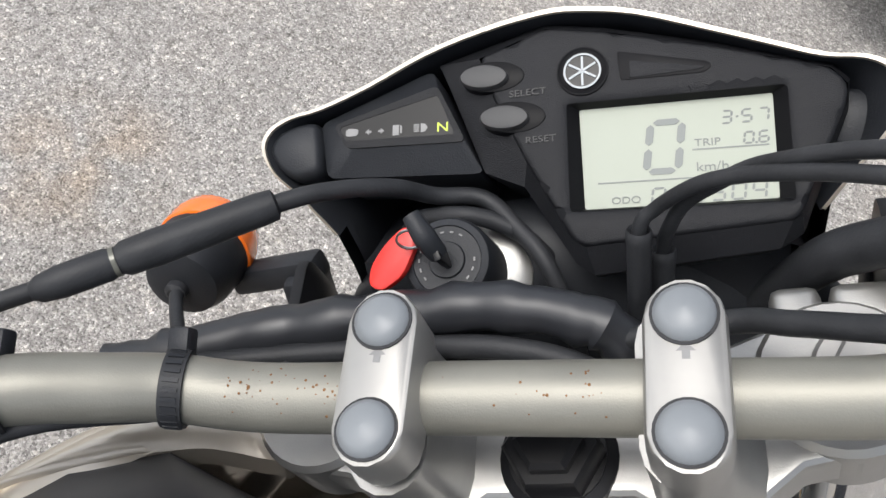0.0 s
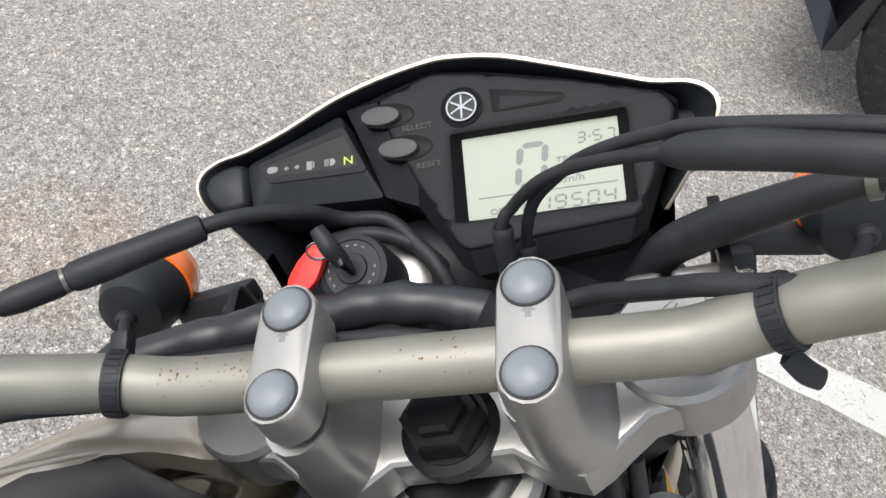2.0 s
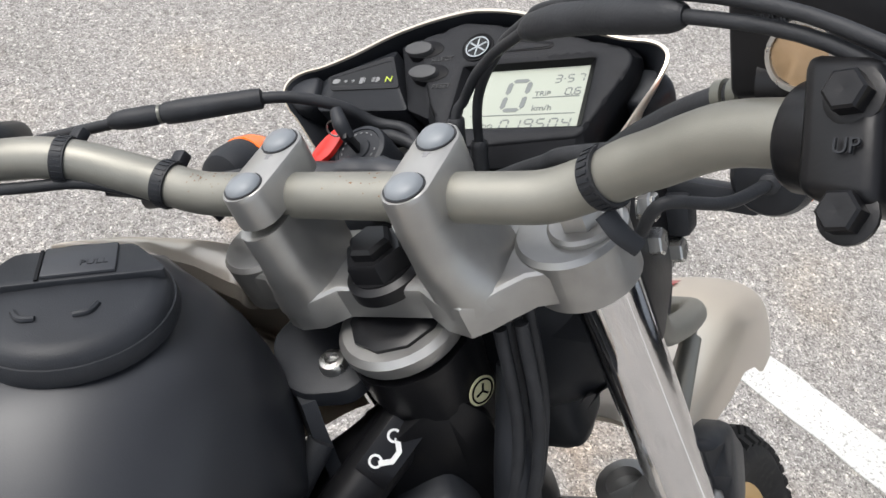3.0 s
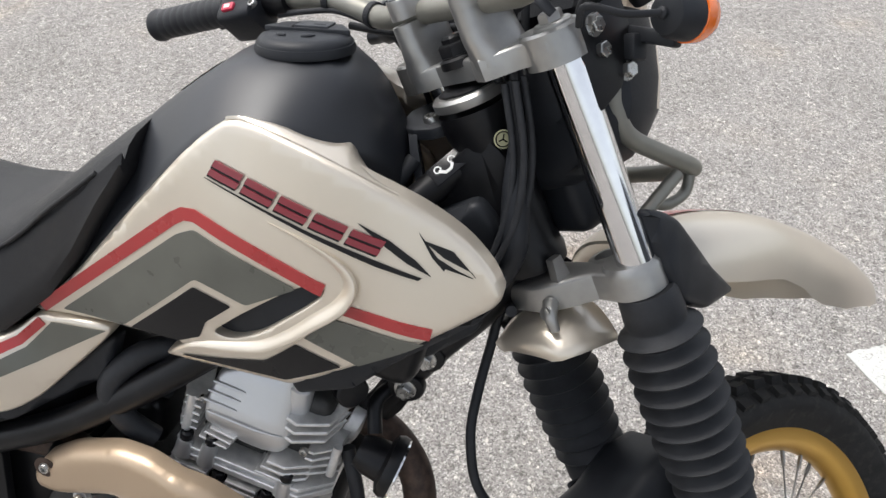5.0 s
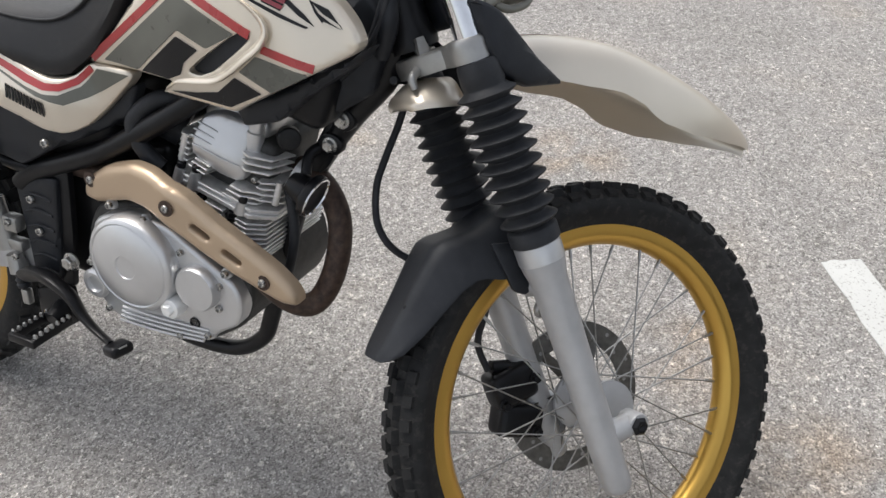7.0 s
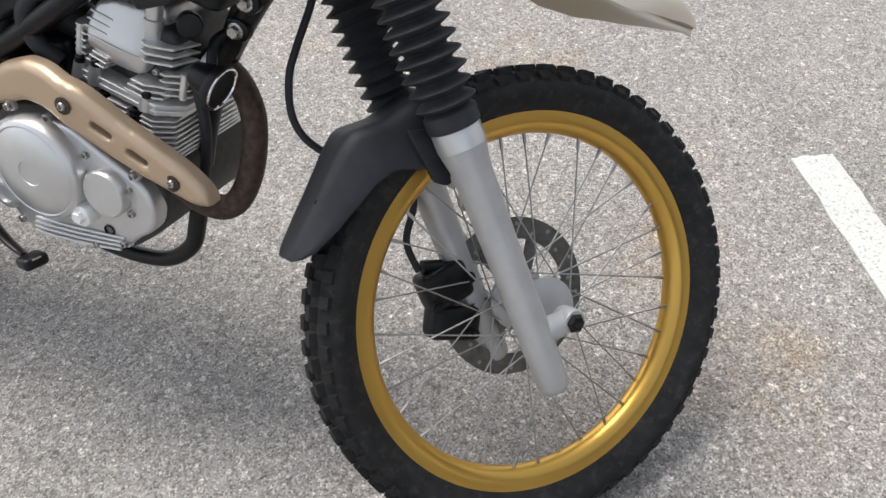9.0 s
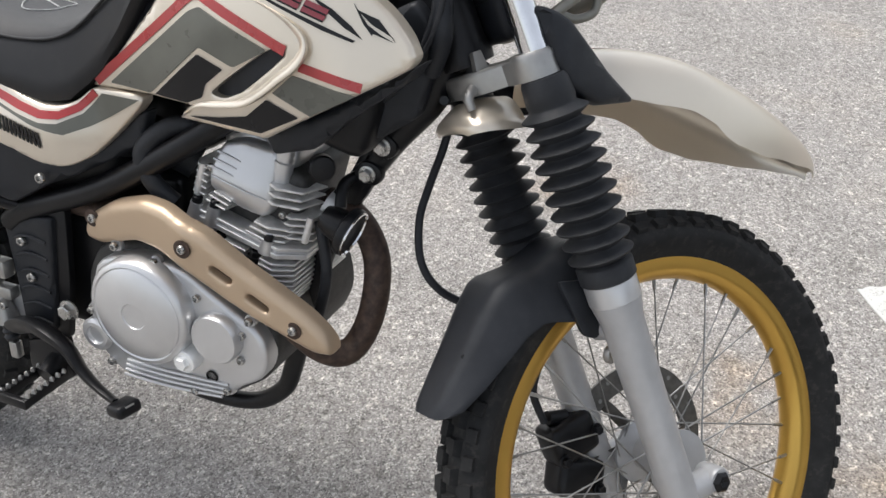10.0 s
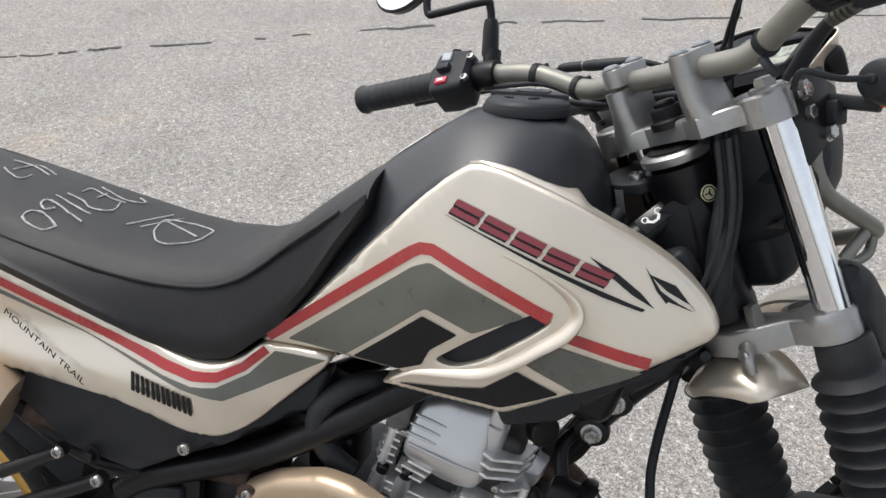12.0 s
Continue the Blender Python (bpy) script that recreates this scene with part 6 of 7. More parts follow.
def seat():
    rows = [(-0.688, 0.968, 0.935, 0.098, 0.106), (-0.715, 0.952, 0.895, 0.101, 0.111), (-0.745, 0.928, 0.845, 0.103, 0.115), (-0.775, 0.904, 0.805, 0.103, 0.118), (-0.800, 0.882, 0.783, 0.102, 0.117), (-0.830, 0.861, 0.758, 0.104, 0.123), (-0.87, 0.847, 0.750, 0.106, 0.127), (-0.93, 0.843, 0.762, 0.108, 0.130), (-1.00, 0.849, 0.783, 0.110, 0.131), (-1.08, 0.862, 0.807, 0.110, 0.131), (-1.16, 0.876, 0.830, 0.108, 0.130), (-1.28, 0.896, 0.858, 0.102, 0.124), (-1.40, 0.914, 0.882, 0.09, 0.112), (-1.46, 0.912, 0.890, 0.07, 0.09)]
    loops = []
    for y, zt, zb, wt, wb in rows:
        h = zt - zb
        half = [(0.0, zt + 0.004), (wt * 0.45, zt + 0.002), (wt * 0.75, zt - 0.003), (wt * 0.90, zt - 0.010), (wt * 0.99, zt - 0.020), (wt + (wb - wt) * 0.25, zt - 0.36 * h), (wt + (wb - wt) * 0.7, zt - 0.7 * h), (wb, zb + 0.012), (wb - 0.004, zb), (wb * 0.7, zb - 0.004)]
        loops.append([Vector((x, y, z)) for x, z in half] + [Vector((-x, y, z)) for x, z in half[:0:-1]])
    ob = part("seat", skin(loops), M_SEAT, bike, "long black vinyl seat with chalk marks", angle=50)
    for s in (-1, 1):
        seam = [flip_point(s, (w * 1.002 + 0.001, y, zt - 0.018)) for y, zt, zb, w, wb in rows[1:-1]]
        part("seat_piping", tube(seam, 0.0022, 8, 3), M_SEAT, ob)

    def on(x, y):
        zt = float(np.interp(-y, [-r[0] for r in rows], [r[1] for r in rows]))
        w = float(np.interp(-y, [-r[0] for r in rows], [r[3] for r in rows]))
        k = abs(x) / w
        return Vector((x, y, zt + float(np.interp(k, [0, 0.45, 0.75, 0.9, 0.99], [0.004, 0.002, -0.003, -0.010, -0.020])) + 0.0006))

    def stroke(line, r=0.0016):
        rg = random.Random(len(line) + int(line[0][1] * 1e4))
        path = spline([(x, y, 0) for x, y in line], 5) if len(line) > 2 else [Vector((*p, 0)) for p in line]
        pts = [on(p.x + rg.uniform(-0.0006, 0.0006), p.y) for p in path]
        part("chalk_stroke", tube(pts, [r * rg.uniform(0.30, 0.62) for _ in pts], 6, smooth=False, flat=1.0), M_CHALK, ob)

    # chalk: an oval sign with strokes, and rows of loops and strokes
    stroke([(0.078, -1.073), (0.062, -1.102), (0.066, -1.117), (0.081, -1.116), (0.089, -1.099), (0.089, -1.081), (0.078, -1.073)], 0.0030)
    stroke([(0.044, -1.101), (0.054, -1.107), (0.045, -1.12), (0.032, -1.121), (0.034, -1.105), (0.044, -1.082), (0.054, -1.057)], 0.0030)
    stroke([(0.013, -1.124), (0.023, -1.092), (0.031, -1.063)], 0.0024)
    stroke([(-0.0, -1.118), (0.004, -1.095), (0.016, -1.071), (0.004, -1.051), (-0.024, -1.061)], 0.0024)
    stroke([(-0.019, -1.112), (-0.038, -1.112), (-0.035, -1.095), (-0.029, -1.075), (-0.03, -1.057)], 0.0024)
    stroke([(-0.017, -1.088), (-0.037, -1.089)], 0.0024)
    stroke([(-0.054, -1.108), (-0.038, -1.063), (-0.05, -1.042), (-0.062, -1.058)], 0.0024)
    stroke([(0.044, -0.966), (0.023, -0.982), (-0.002, -0.989), (-0.019, -0.988), (-0.025, -0.953), (-0.018, -0.927), (0.017, -0.924), (0.037, -0.937), (0.048, -0.951), (0.044, -0.966)], 0.0024)
    stroke([(-0.012, -0.985), (0.01, -0.933)], 0.0024)
    stroke([(0.027, -1.016), (-0.039, -0.995)], 0.0024)
    stroke([(0.022, -1.001), (-0.036, -0.979)], 0.0024)
    stroke([(-0.045, -1.234), (-0.048, -1.206), (-0.036, -1.173)], 0.0024)
    stroke([(-0.016, -1.21), (-0.05, -1.208), (-0.058, -1.201), (-0.043, -1.168)], 0.0024)
    stroke([(-0.012, -1.22), (0.002, -1.195), (0.0, -1.183), (-0.017, -1.184)], 0.0024)
    return ob


seat()


def side_x(y, z):
    return 0.113 + 0.014 * smooth(-0.79, -0.86, y) + 0.018 * smooth(0.765, 0.715, z) * smooth(-0.76, -0.84, y)


def side_cover(s):
    flip = (lambda b: b) if s > 0 else mirror_x
    out = rounded([(-1.47, 0.918), (-1.250, 0.860), (-1.114, 0.820), (-1.040, 0.797), (-0.970, 0.776), (-0.897, 0.755), (-0.866, 0.749), (-0.836, 0.751), (-0.815, 0.762), (-0.798, 0.779), (-0.706, 0.781), (-0.763, 0.723), (-0.803, 0.684), (-0.831, 0.670), (-0.873, 0.670), (-0.951, 0.690), (-1.047, 0.700), (-1.124, 0.704), (-1.28, 0.745), (-1.47, 0.82)], 0.030, 5)
    ob = part("side_cover", flip(patch(out, side_x, 0.0, 0.018, 0.005, 0.011)), M_CHAMP, bike, "champagne side cover with red and grey stripes", angle=60)
    film = lambda name, o, m, lift=0.0013: part(name, flip(patch(o, side_x, lift, 0.0010, 0.0, 0.011)), m, ob)
    top = [(-1.45, 0.897), (-1.25, 0.841), (-1.116, 0.803), (-1.043, 0.782), (-0.973, 0.763), (-0.901, 0.744), (-0.866, 0.738), (-0.838, 0.740), (-0.814, 0.751), (-0.790, 0.7735)]
    film("red_stripe", strip(top, 0.0100), M_RED)
    film("grey_band", [(y, z - 0.0105) for y, z in top[:-2]] + [(-0.808, 0.744), (-0.780, 0.7735), (-0.722, 0.7735), (-0.770, 0.744), (-0.797, 0.729), (-0.829, 0.716), (-0.877, 0.723), (-0.933, 0.739), (-1.004, 0.760), (-1.116, 0.788), (-1.25, 0.824), (-1.45, 0.877)], M_GREYF)
    # names as plain blocks
    a, b = Vector((-0.937, 0.7115)), Vector((-0.860, 0.6940))
    d = (b - a) / 6
    for i in range(6):
        for k0, k1 in ((0.06, 0.36), (0.54, 0.84)):
            p, q = a + d * (i + k0), a + d * (i + k1)
            film("name_bar", [tuple(p), tuple(q), tuple(q + Vector((-0.002, 0.0205))), tuple(p + Vector((-0.002, 0.0205)))], M_BLKF, 0.0024)
    if s > 0:
        p0, p1, p2 = (Vector((side_x(y, z), y, z)) for y, z in ((-1.112, 0.7655), (-0.967, 0.7290), (-1.104, 0.7755)))
        ex = (p1 - p0).normalized()
        ez = ex.cross((p2 - p0).normalized()).normalized()
        put = axes(p0 + ez * 0.0030, ex, ez.cross(ex), ez)
        words("slogan", "MOUNTAIN TRAIL", 0.0130, put @ Matrix(((1.28, 0.25, 0, 0), (0, 0.72, 0, 0), (0, 0, 1, 0), (0, 0, 0, 1))), M_BLKF, ob)
    low = rounded([(-1.14, 0.720), (-1.047, 0.708), (-0.951, 0.697), (-0.873, 0.672), (-0.80, 0.690), (-0.735, 0.752), (-0.722, 0.756), (-0.738, 0.705), (-0.790, 0.676), (-0.830, 0.655), (-0.884, 0.630), (-0.954, 0.588), (-1.045, 0.605), (-1.105, 0.660)], 0.010, 4)
    dark = part("lower_side_cover", flip(patch(low, lambda y, z: side_x(y, z) - 0.012 - 0.10 * max(0.0, 0.66 - z), 0.0, 0.016, 0.006, 0.02)), M_BLACK, bike, "matt black lower side cover", angle=60)
    bolt(dark, (s * 0.141, -0.876, 0.648), (s, 0, 0), SOCK)
    return ob


side_cover(1)
side_cover(-1)


# ---- frame ----
def frame_parts():
    head = lathe([(0.0, -0.212), (0.034, -0.212), (0.035, -0.200), (0.031, -0.185), (0.0300, -0.085), (0.0330, -0.070), (0.0335, -0.048)], tcm(-0.006, 0.008, 0), 30)
    ob = part("frame", merge(head, tube([(0, -0.385, 0.950), (0, -0.42, 0.915), (0, -0.47, 0.885), (0, -0.60, 0.870)], [0.024, 0.022, 0.022, 0.022], 18), tube([(0, -0.352, 0.850), (0, -0.375, 0.800), (0, -0.424, 0.737), (0, -0.480, 0.650), (0, -0.520, 0.560), (0, -0.545, 0.470), (0, -0.575, 0.350), (0, -0.595, 0.300), (0, -0.65, 0.260), (0, -0.74, 0.250), (0, -0.85, 0.266)], [0.024, 0.021, 0.0185, 0.0165, 0.0155, 0.0150, 0.0145, 0.0140, 0.0140, 0.0140], 16)), M_FRAME, bike, "black tubular steel frame")
    part("head_bearing", merge(lathe([(0.020, -0.043), (0.033, -0.043), (0.0342, -0.040), (0.0342, -0.035), (0.031, -0.032), (0.020, -0.032)], tcm(-0.006, 0.008, 0), 34)), M_CAST, ob, "bright headset ring")
    part("headset_nut", lathe([(0.018, -0.042), (0.026, -0.042), (0.026, -0.030), (0.022, -0.028), (0.018, -0.028)], tcm(-0.006, 0.008, 0), 10), M_FRAME, ob)
    side = prism(rounded([(-0.335, 0.890), (-0.360, 0.965), (-0.385, 0.985), (-0.420, 0.945), (-0.470, 0.905), (-0.520, 0.86), (-0.48, 0.80), (-0.42, 0.77), (-0.385, 0.80), (-0.352, 0.845)], 0.01, 4), axes((0.012, 0, 0), (0, 1, 0), (0, 0, 1), (1, 0, 0)), 0.012, 0.003)
    part("frame_gusset", side, M_FRAME, ob)
    cover = patch(rounded([(-0.380, 0.928), (-0.432, 0.900), (-0.482, 0.858), (-0.505, 0.83), (-0.490, 0.79), (-0.420, 0.755), (-0.372, 0.79), (-0.352, 0.86), (-0.360, 0.905)], 0.010, 4), lambda y, z: 0.042 + 0.014 * smooth(-0.36, -0.46, y), 0.0, 0.040, 0.008, 0.02)
    part("frame_cover", cover, M_BLACK, ob, "black plastic cover beside the frame")
    pos = Vector((0.0185, -0.3665, 0.980))
    fb = aim(pos, (0.86, 0.45, 0.22), (0, 1, 0)) @ Matrix.Translation((0, 0, -0.0075))
    badge = part("round_sticker", lathe([(0.0, 0.009), (0.0085, 0.009), (0.0085, 0.0096), (0.0, 0.0098)], fb, 28), M_CREAM, ob, "round cream sticker")
    part("sticker_ring", ring([(0.0062, 0.0097), (0.0072, 0.0097), (0.0072, 0.0101), (0.0062, 0.0101)], fb, 28), M_BLKF, badge)
    for k in (0, 1, 2):
        part("sticker_mark", box((0.0012, 0.0045, 0.0004), fb @ Matrix.Rotation(radians(120 * k), 4, "Z") @ Matrix.Translation((0, 0.0022, 0.0100)), 0), M_BLKF, badge)
    t = Vector((0.41, -0.67, -0.62)).normalized()
    nrm = Vector((0.78, -0.15, 0.62))
    nrm = (nrm - t * nrm.dot(t)).normalized()
    mid = Vector((0.0258, -0.4138, 0.9502)) - nrm * 0.0155
    part("frame_tube", tube([mid - t * 0.050, mid - t * 0.02, mid + t * 0.03, mid + t * 0.075, mid + t * 0.12], 0.0148, 18), M_FRAME, ob, "black painted frame tube")
    fs = axes(mid + nrm * 0.0150, t, nrm.cross(t), nrm)
    st = part("frame_sticker", box((0.034, 0.019, 0.0012), fs, 0.0003), M_BLKF, ob, "black sticker with a white cycle sign")
    for x in (-0.010, 0.010):
        part("sticker_sign", ring([(0.0034, 0.0006), (0.0052, 0.0006), (0.0052, 0.0012), (0.0034, 0.0012)], fs @ Matrix.Translation((x * 0.8, -0.003, 0)) @ Matrix.Scale(0.72, 4), 20), M_WHITEF, st)
    part("sticker_sign", prism(strip([(-0.008, -0.001), (-0.003, 0.004), (0.003, 0.004), (0.008, -0.001)], 0.0030), fs @ Matrix.Translation((0, 0, 0.0006)), 0.0005), M_WHITEF, st)
    fp = aim((-0.0145, -0.4336, 0.968), (0.12, -0.30, 0.94))
    shape = rounded([(-0.060, 0.004), (-0.036, -0.030), (-0.006, -0.034), (0.012, -0.020), (0.020, 0.004), (0.012, 0.018), (-0.016, 0.018), (-0.040, 0.022)], 0.006, 3)
    pl = part("tank_bracket", prism(shape, fp, 0.011, 0.003), M_BLACK, ob, "black rubber tank mount")
    part("bolt", SOCK, None, pl, m=fp @ Matrix.Translation((0, 0, 0.0105)) @ Matrix.Scale(1.05, 4))
    part("mount_ear", skin([[fp @ Vector((x + dx, y, z)) for dx, y in ((-0.013, -0.028), (0.010, -0.022), (0.010, -0.014), (-0.013, -0.018))] for x, z in ((0.004, 0.006), (0.014, -0.006), (0.022, -0.024), (0.026, -0.034))]), M_BLACK, pl)
    part("ribbed_hose", tube([(0.010, -0.447, 0.948), (0.022, -0.462, 0.925), (0.034, -0.480, 0.895), (0.04, -0.50, 0.86)], 0.0075, 12), M_RUBBER, ob, "black corrugated hose")
    for k, (dx, dy) in enumerate(((0.035, 0.0), (0.045, -0.004), (0.052, 0.006), (0.030, 0.012))):
        part("frame_cable", tube([tc(0.018 + dx * 0.4, 0.056 + dy, -0.03), tc(0.022 + dx * 0.5, 0.040 + dy, -0.10), tc(0.036 + dx * 0.4, 0.004 + dy, -0.16), (0.045 + dx * 0.2, -0.39, 0.83), (0.04, -0.45, 0.78)], 0.0034, 10), M_RUBBER, ob, "black cable down the steering head")
    part("loom_sleeve", tube([tc(0.02, 0.05, -0.07), tc(0.038, 0.030, -0.12), tc(0.046, 0.010, -0.17), tc(0.036, -0.020, -0.205)], [0.008, 0.012, 0.014, 0.010], 14), M_BLACK, ob, "black loose sleeve")
    # side tubes, stays and plates
    for s in (-1, 1):
        main = [(s * 0.030, -0.50, 0.86), (s * 0.062, -0.56, 0.80), (s * 0.086, -0.643, 0.738), (s * 0.098, -0.72, 0.686), (s * 0.104, -0.812, 0.632), (s * 0.106, -0.944, 0.575), (s * 0.106, -0.985, 0.545)]
        part("frame_rail", tube(main, 0.0165, 16), M_FRAME, ob)
        part("seat_rail", tube([(s * 0.106, -0.930, 0.575), (s * 0.112, -1.00, 0.582), (s * 0.118, -1.07, 0.612), (s * 0.120, -1.14, 0.660), (s * 0.115, -1.30, 0.76), (s * 0.10, -1.45, 0.83)], 0.0115, 12), M_FRAME, ob)
        plate = prism(rounded([(-0.995, 0.560), (-0.880, 0.585), (-0.890, 0.470), (-0.908, 0.362), (-0.995, 0.335), (-0.985, 0.440)], 0.008, 3), axes((s * 0.100 - 0.006, 0, 0), (0, 1, 0), (0, 0, 1), (1, 0, 0)), 0.012, 0.002)
        side = part("side_plate", plate, M_FRAME, ob, "black frame plate")
        if s > 0:
            guard = patch(rounded([(-0.992, 0.556), (-0.900, 0.572), (-0.912, 0.47), (-0.925, 0.375), (-0.982, 0.358), (-0.985, 0.45)], 0.008, 3), lambda y, z: 0.116, 0.0, 0.010, 0.005, 0.02)
            gd = part("heel_guard", guard, M_BLACK, side, "ridged black heel guard")
            for k in range(6):
                z = 0.385 + 0.028 * k
                part("guard_ridge", tube([(0.1165, -0.975, z), (0.1185, -0.950, z + 0.010), (0.1165, -0.925 + 0.002 * k, z + 0.004)], 0.0022, 8), M_BLACK, gd)
            for y, z in ((-0.958, 0.524), (-0.950, 0.466)):
                bolt(gd, (0.117, y, z), (1, 0, 0), SOCK)
            bolt(side, (0.135, -0.868, 0.440), (1, 0, 0), HEX, 1.7)
            for (y, z), (y2, z2) in (((-1.030, 0.618), (-1.16, 0.545)), ((-0.980, 0.592), (-1.14, 0.505))):
                part("peg_stay", tube([(0.150, y, z), (0.150, y - 0.03, z - 0.02), (0.152, y2, z2)], 0.0085, 12), M_FRAME, side)
                bolt(side, (0.158, y, z), (1, 0, 0), SOCK)
            bolt(side, (0.132, -1.005, 0.606), (1, 0, 0), DARKHEX, 0.9)
            part("peg_bracket", tube([(0.152, -1.16, 0.545), (0.155, -1.185, 0.520), (0.152, -1.14, 0.505)], 0.0085, 12), M_FRAME, side)
    for y, z in ((-0.426, 0.738), (-0.446, 0.697)):
        tab = prism(oval(0, 0, 0.020, 0.017, 20), axes((0.010, y, z), (0, 1, 0), (0, 0, 1), (1, 0, 0)), 0.012, 0.003)
        tb = part("engine_mount", tab, M_FRAME, ob)
        bolt(tb, (0.022, y, z), (1, 0, 0), HEX, 1.25)
    hanger = prism(rounded([(-0.405, 0.755), (-0.440, 0.762), (-0.475, 0.690), (-0.515, 0.640), (-0.500, 0.61), (-0.452, 0.660)], 0.008, 3), axes((0.004, 0, 0), (0, 1, 0), (0, 0, 1), (1, 0, 0)), 0.010, 0.002)
    part("engine_hanger", hanger, M_FRAME, ob)
    return ob


frame_parts()


# ---- engine ----
def engine():
    case = rounded([(-0.852, 0.425), (-0.836, 0.378), (-0.795, 0.345), (-0.70, 0.338), (-0.618, 0.350), (-0.552, 0.398), (-0.530, 0.450), (-0.538, 0.505), (-0.580, 0.545), (-0.671, 0.566), (-0.752, 0.572), (-0.825, 0.545), (-0.852, 0.49)], 0.02, 4)
    F = lambda x: axes((x, 0, 0), (0, 1, 0), (0, 0, 1), (1, 0, 0))
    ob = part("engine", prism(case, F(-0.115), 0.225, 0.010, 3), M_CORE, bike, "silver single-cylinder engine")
    outer = rounded([(-0.835, 0.430), (-0.822, 0.388), (-0.785, 0.354), (-0.70, 0.354), (-0.606, 0.366), (-0.578, 0.394), (-0.545, 0.413), (-0.532, 0.450), (-0.545, 0.488), (-0.620, 0.530), (-0.66, 0.555), (-0.74, 0.562), (-0.81, 0.535)], 0.02, 4)
    cover = part("clutch_cover", prism(outer, F(0.106), 0.028, 0.008, 3), M_CASE, ob, "silver painted right engine cover")
    part("clutch_dome", lathe([(0.0, 0), (0.0795, 0), (0.0795, 0.022), (0.076, 0.027), (0.071, 0.029), (0.069, 0.0275), (0.066, 0.030), (0.030, 0.034), (0.0195, 0.0345), (0.0185, 0.0330), (0.0, 0.0325)], F(0.132) @ Matrix.Translation((-0.724, 0.484, 0)), 64), M_CASE, cover, "round silver clutch cover")
    part("filter_cover", lathe([(0.0, 0), (0.037, 0), (0.037, 0.015), (0.034, 0.019), (0.0, 0.0205)], F(0.132) @ Matrix.Translation((-0.608, 0.470, 0)), 40), M_CASE, cover, "round silver oil filter cover")
    part("oil_filler", merge(lathe([(0.0, -0.014), (0.0175, -0.014), (0.0175, 0.008), (0.016, 0.010), (0.0, 0.010)], F(0.146) @ Matrix.Translation((-0.655, 0.425, 0)), 30), lathe([(0.010, 0.009), (0.010, 0.016), (0.0085, 0.018), (0.0, 0.0175)], F(0.146) @ Matrix.Translation((-0.655, 0.425, 0)), 6)), M_ZINC, cover, "bright oil filler plug")
    part("drain_hole", lathe([(0.0, 0), (0.0095, 0), (0.0095, 0.003), (0.0075, 0.003), (0.007, 0.001), (0, 0.001)], F(0.133) @ Matrix.Translation((-0.625, 0.398, 0)), 24), M_FRAME, cover)
    part("lug", lathe([(0.0, 0), (0.0085, 0), (0.0085, 0.010), (0.006, 0.012), (0, 0.012)], F(0.132) @ Matrix.Translation((-0.690, 0.425, 0)), 20), M_CASE, cover)
    part("lower_boss", lathe([(0.0, 0), (0.026, 0), (0.026, 0.010), (0.021, 0.014), (0.015, 0.014), (0.013, 0.009), (0.0, 0.009)], F(0.126) @ Matrix.Translation((-0.822, 0.412, 0)), 28), M_CASE, cover)
    for k in range(4):
        rib = [(0.1345, -0.771 - 0.003 * k, 0.3825 - 0.0090 * k), (0.1360, -0.69, 0.3860 - 0.0085 * k), (0.1350, -0.598 - 0.004 * k, 0.3920 - 0.0078 * k)]
        part("cover_rib", tube(rib, [0.0022, 0.0028, 0.0024], 8), M_CASE, cover)
    for y, z in ((-0.826, 0.452), (-0.770, 0.567), (-0.705, 0.558), (-0.640, 0.520), (-0.575, 0.440), (-0.600, 0.382), (-0.655, 0.365), (-0.800, 0.372), (-0.572, 0.480), (-0.650, 0.475), (-0.560, 0.505)):
        part("cover_bolt", SOCKS, None, cover, m=aim((0.134, y, z), (1, 0, 0)) @ Matrix.Scale(1.25, 4))
        part("bolt_boss", lathe([(0.0, 0), (0.0095, 0), (0.0085, 0.006), (0, 0.006)], aim((0.126, y, z), (1, 0, 0)), 16), M_CASE, cover)
    # cylinder and head with fins, leaning forward
    tilt = radians(15)
    A = axes((0, -0.628, 0.545), RIGHT, Vector((0, math.cos(tilt), -math.sin(tilt))), Vector((0, math.sin(tilt), math.cos(tilt))))
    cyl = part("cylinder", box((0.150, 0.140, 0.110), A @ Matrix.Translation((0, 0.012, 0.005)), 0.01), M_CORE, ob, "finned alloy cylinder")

    def plate(outline, h, t, parent, name="fin", mat=M_FIN):
        return part(name, prism(outline, A @ Matrix.Translation((0, 0, h)), t, min(0.0009, t * 0.3), 1), mat, parent, angle=25)

    def fin_outline(hx, y0, y1, cut=0.026, notch=()):
        out = [(-hx, y0), (hx - 0.010, y0), (hx, y0 + 0.010)]
        for c in notch:
            out += [(hx, c - 0.011), (hx - 0.014, c - 0.009), (hx - 0.014, c + 0.009), (hx, c + 0.011)]
        return out + [(hx, y1 - cut), (hx - cut, y1), (-hx, y1)]

    for k in range(11):
        h = -0.034 + 0.0082 * k
        plate(fin_outline(0.096, -0.072 - 0.001 * (k % 2), 0.096 + 0.004 * math.sin(k * 0.4), 0.022, (-0.016, 0.040)), h, 0.0026, cyl)
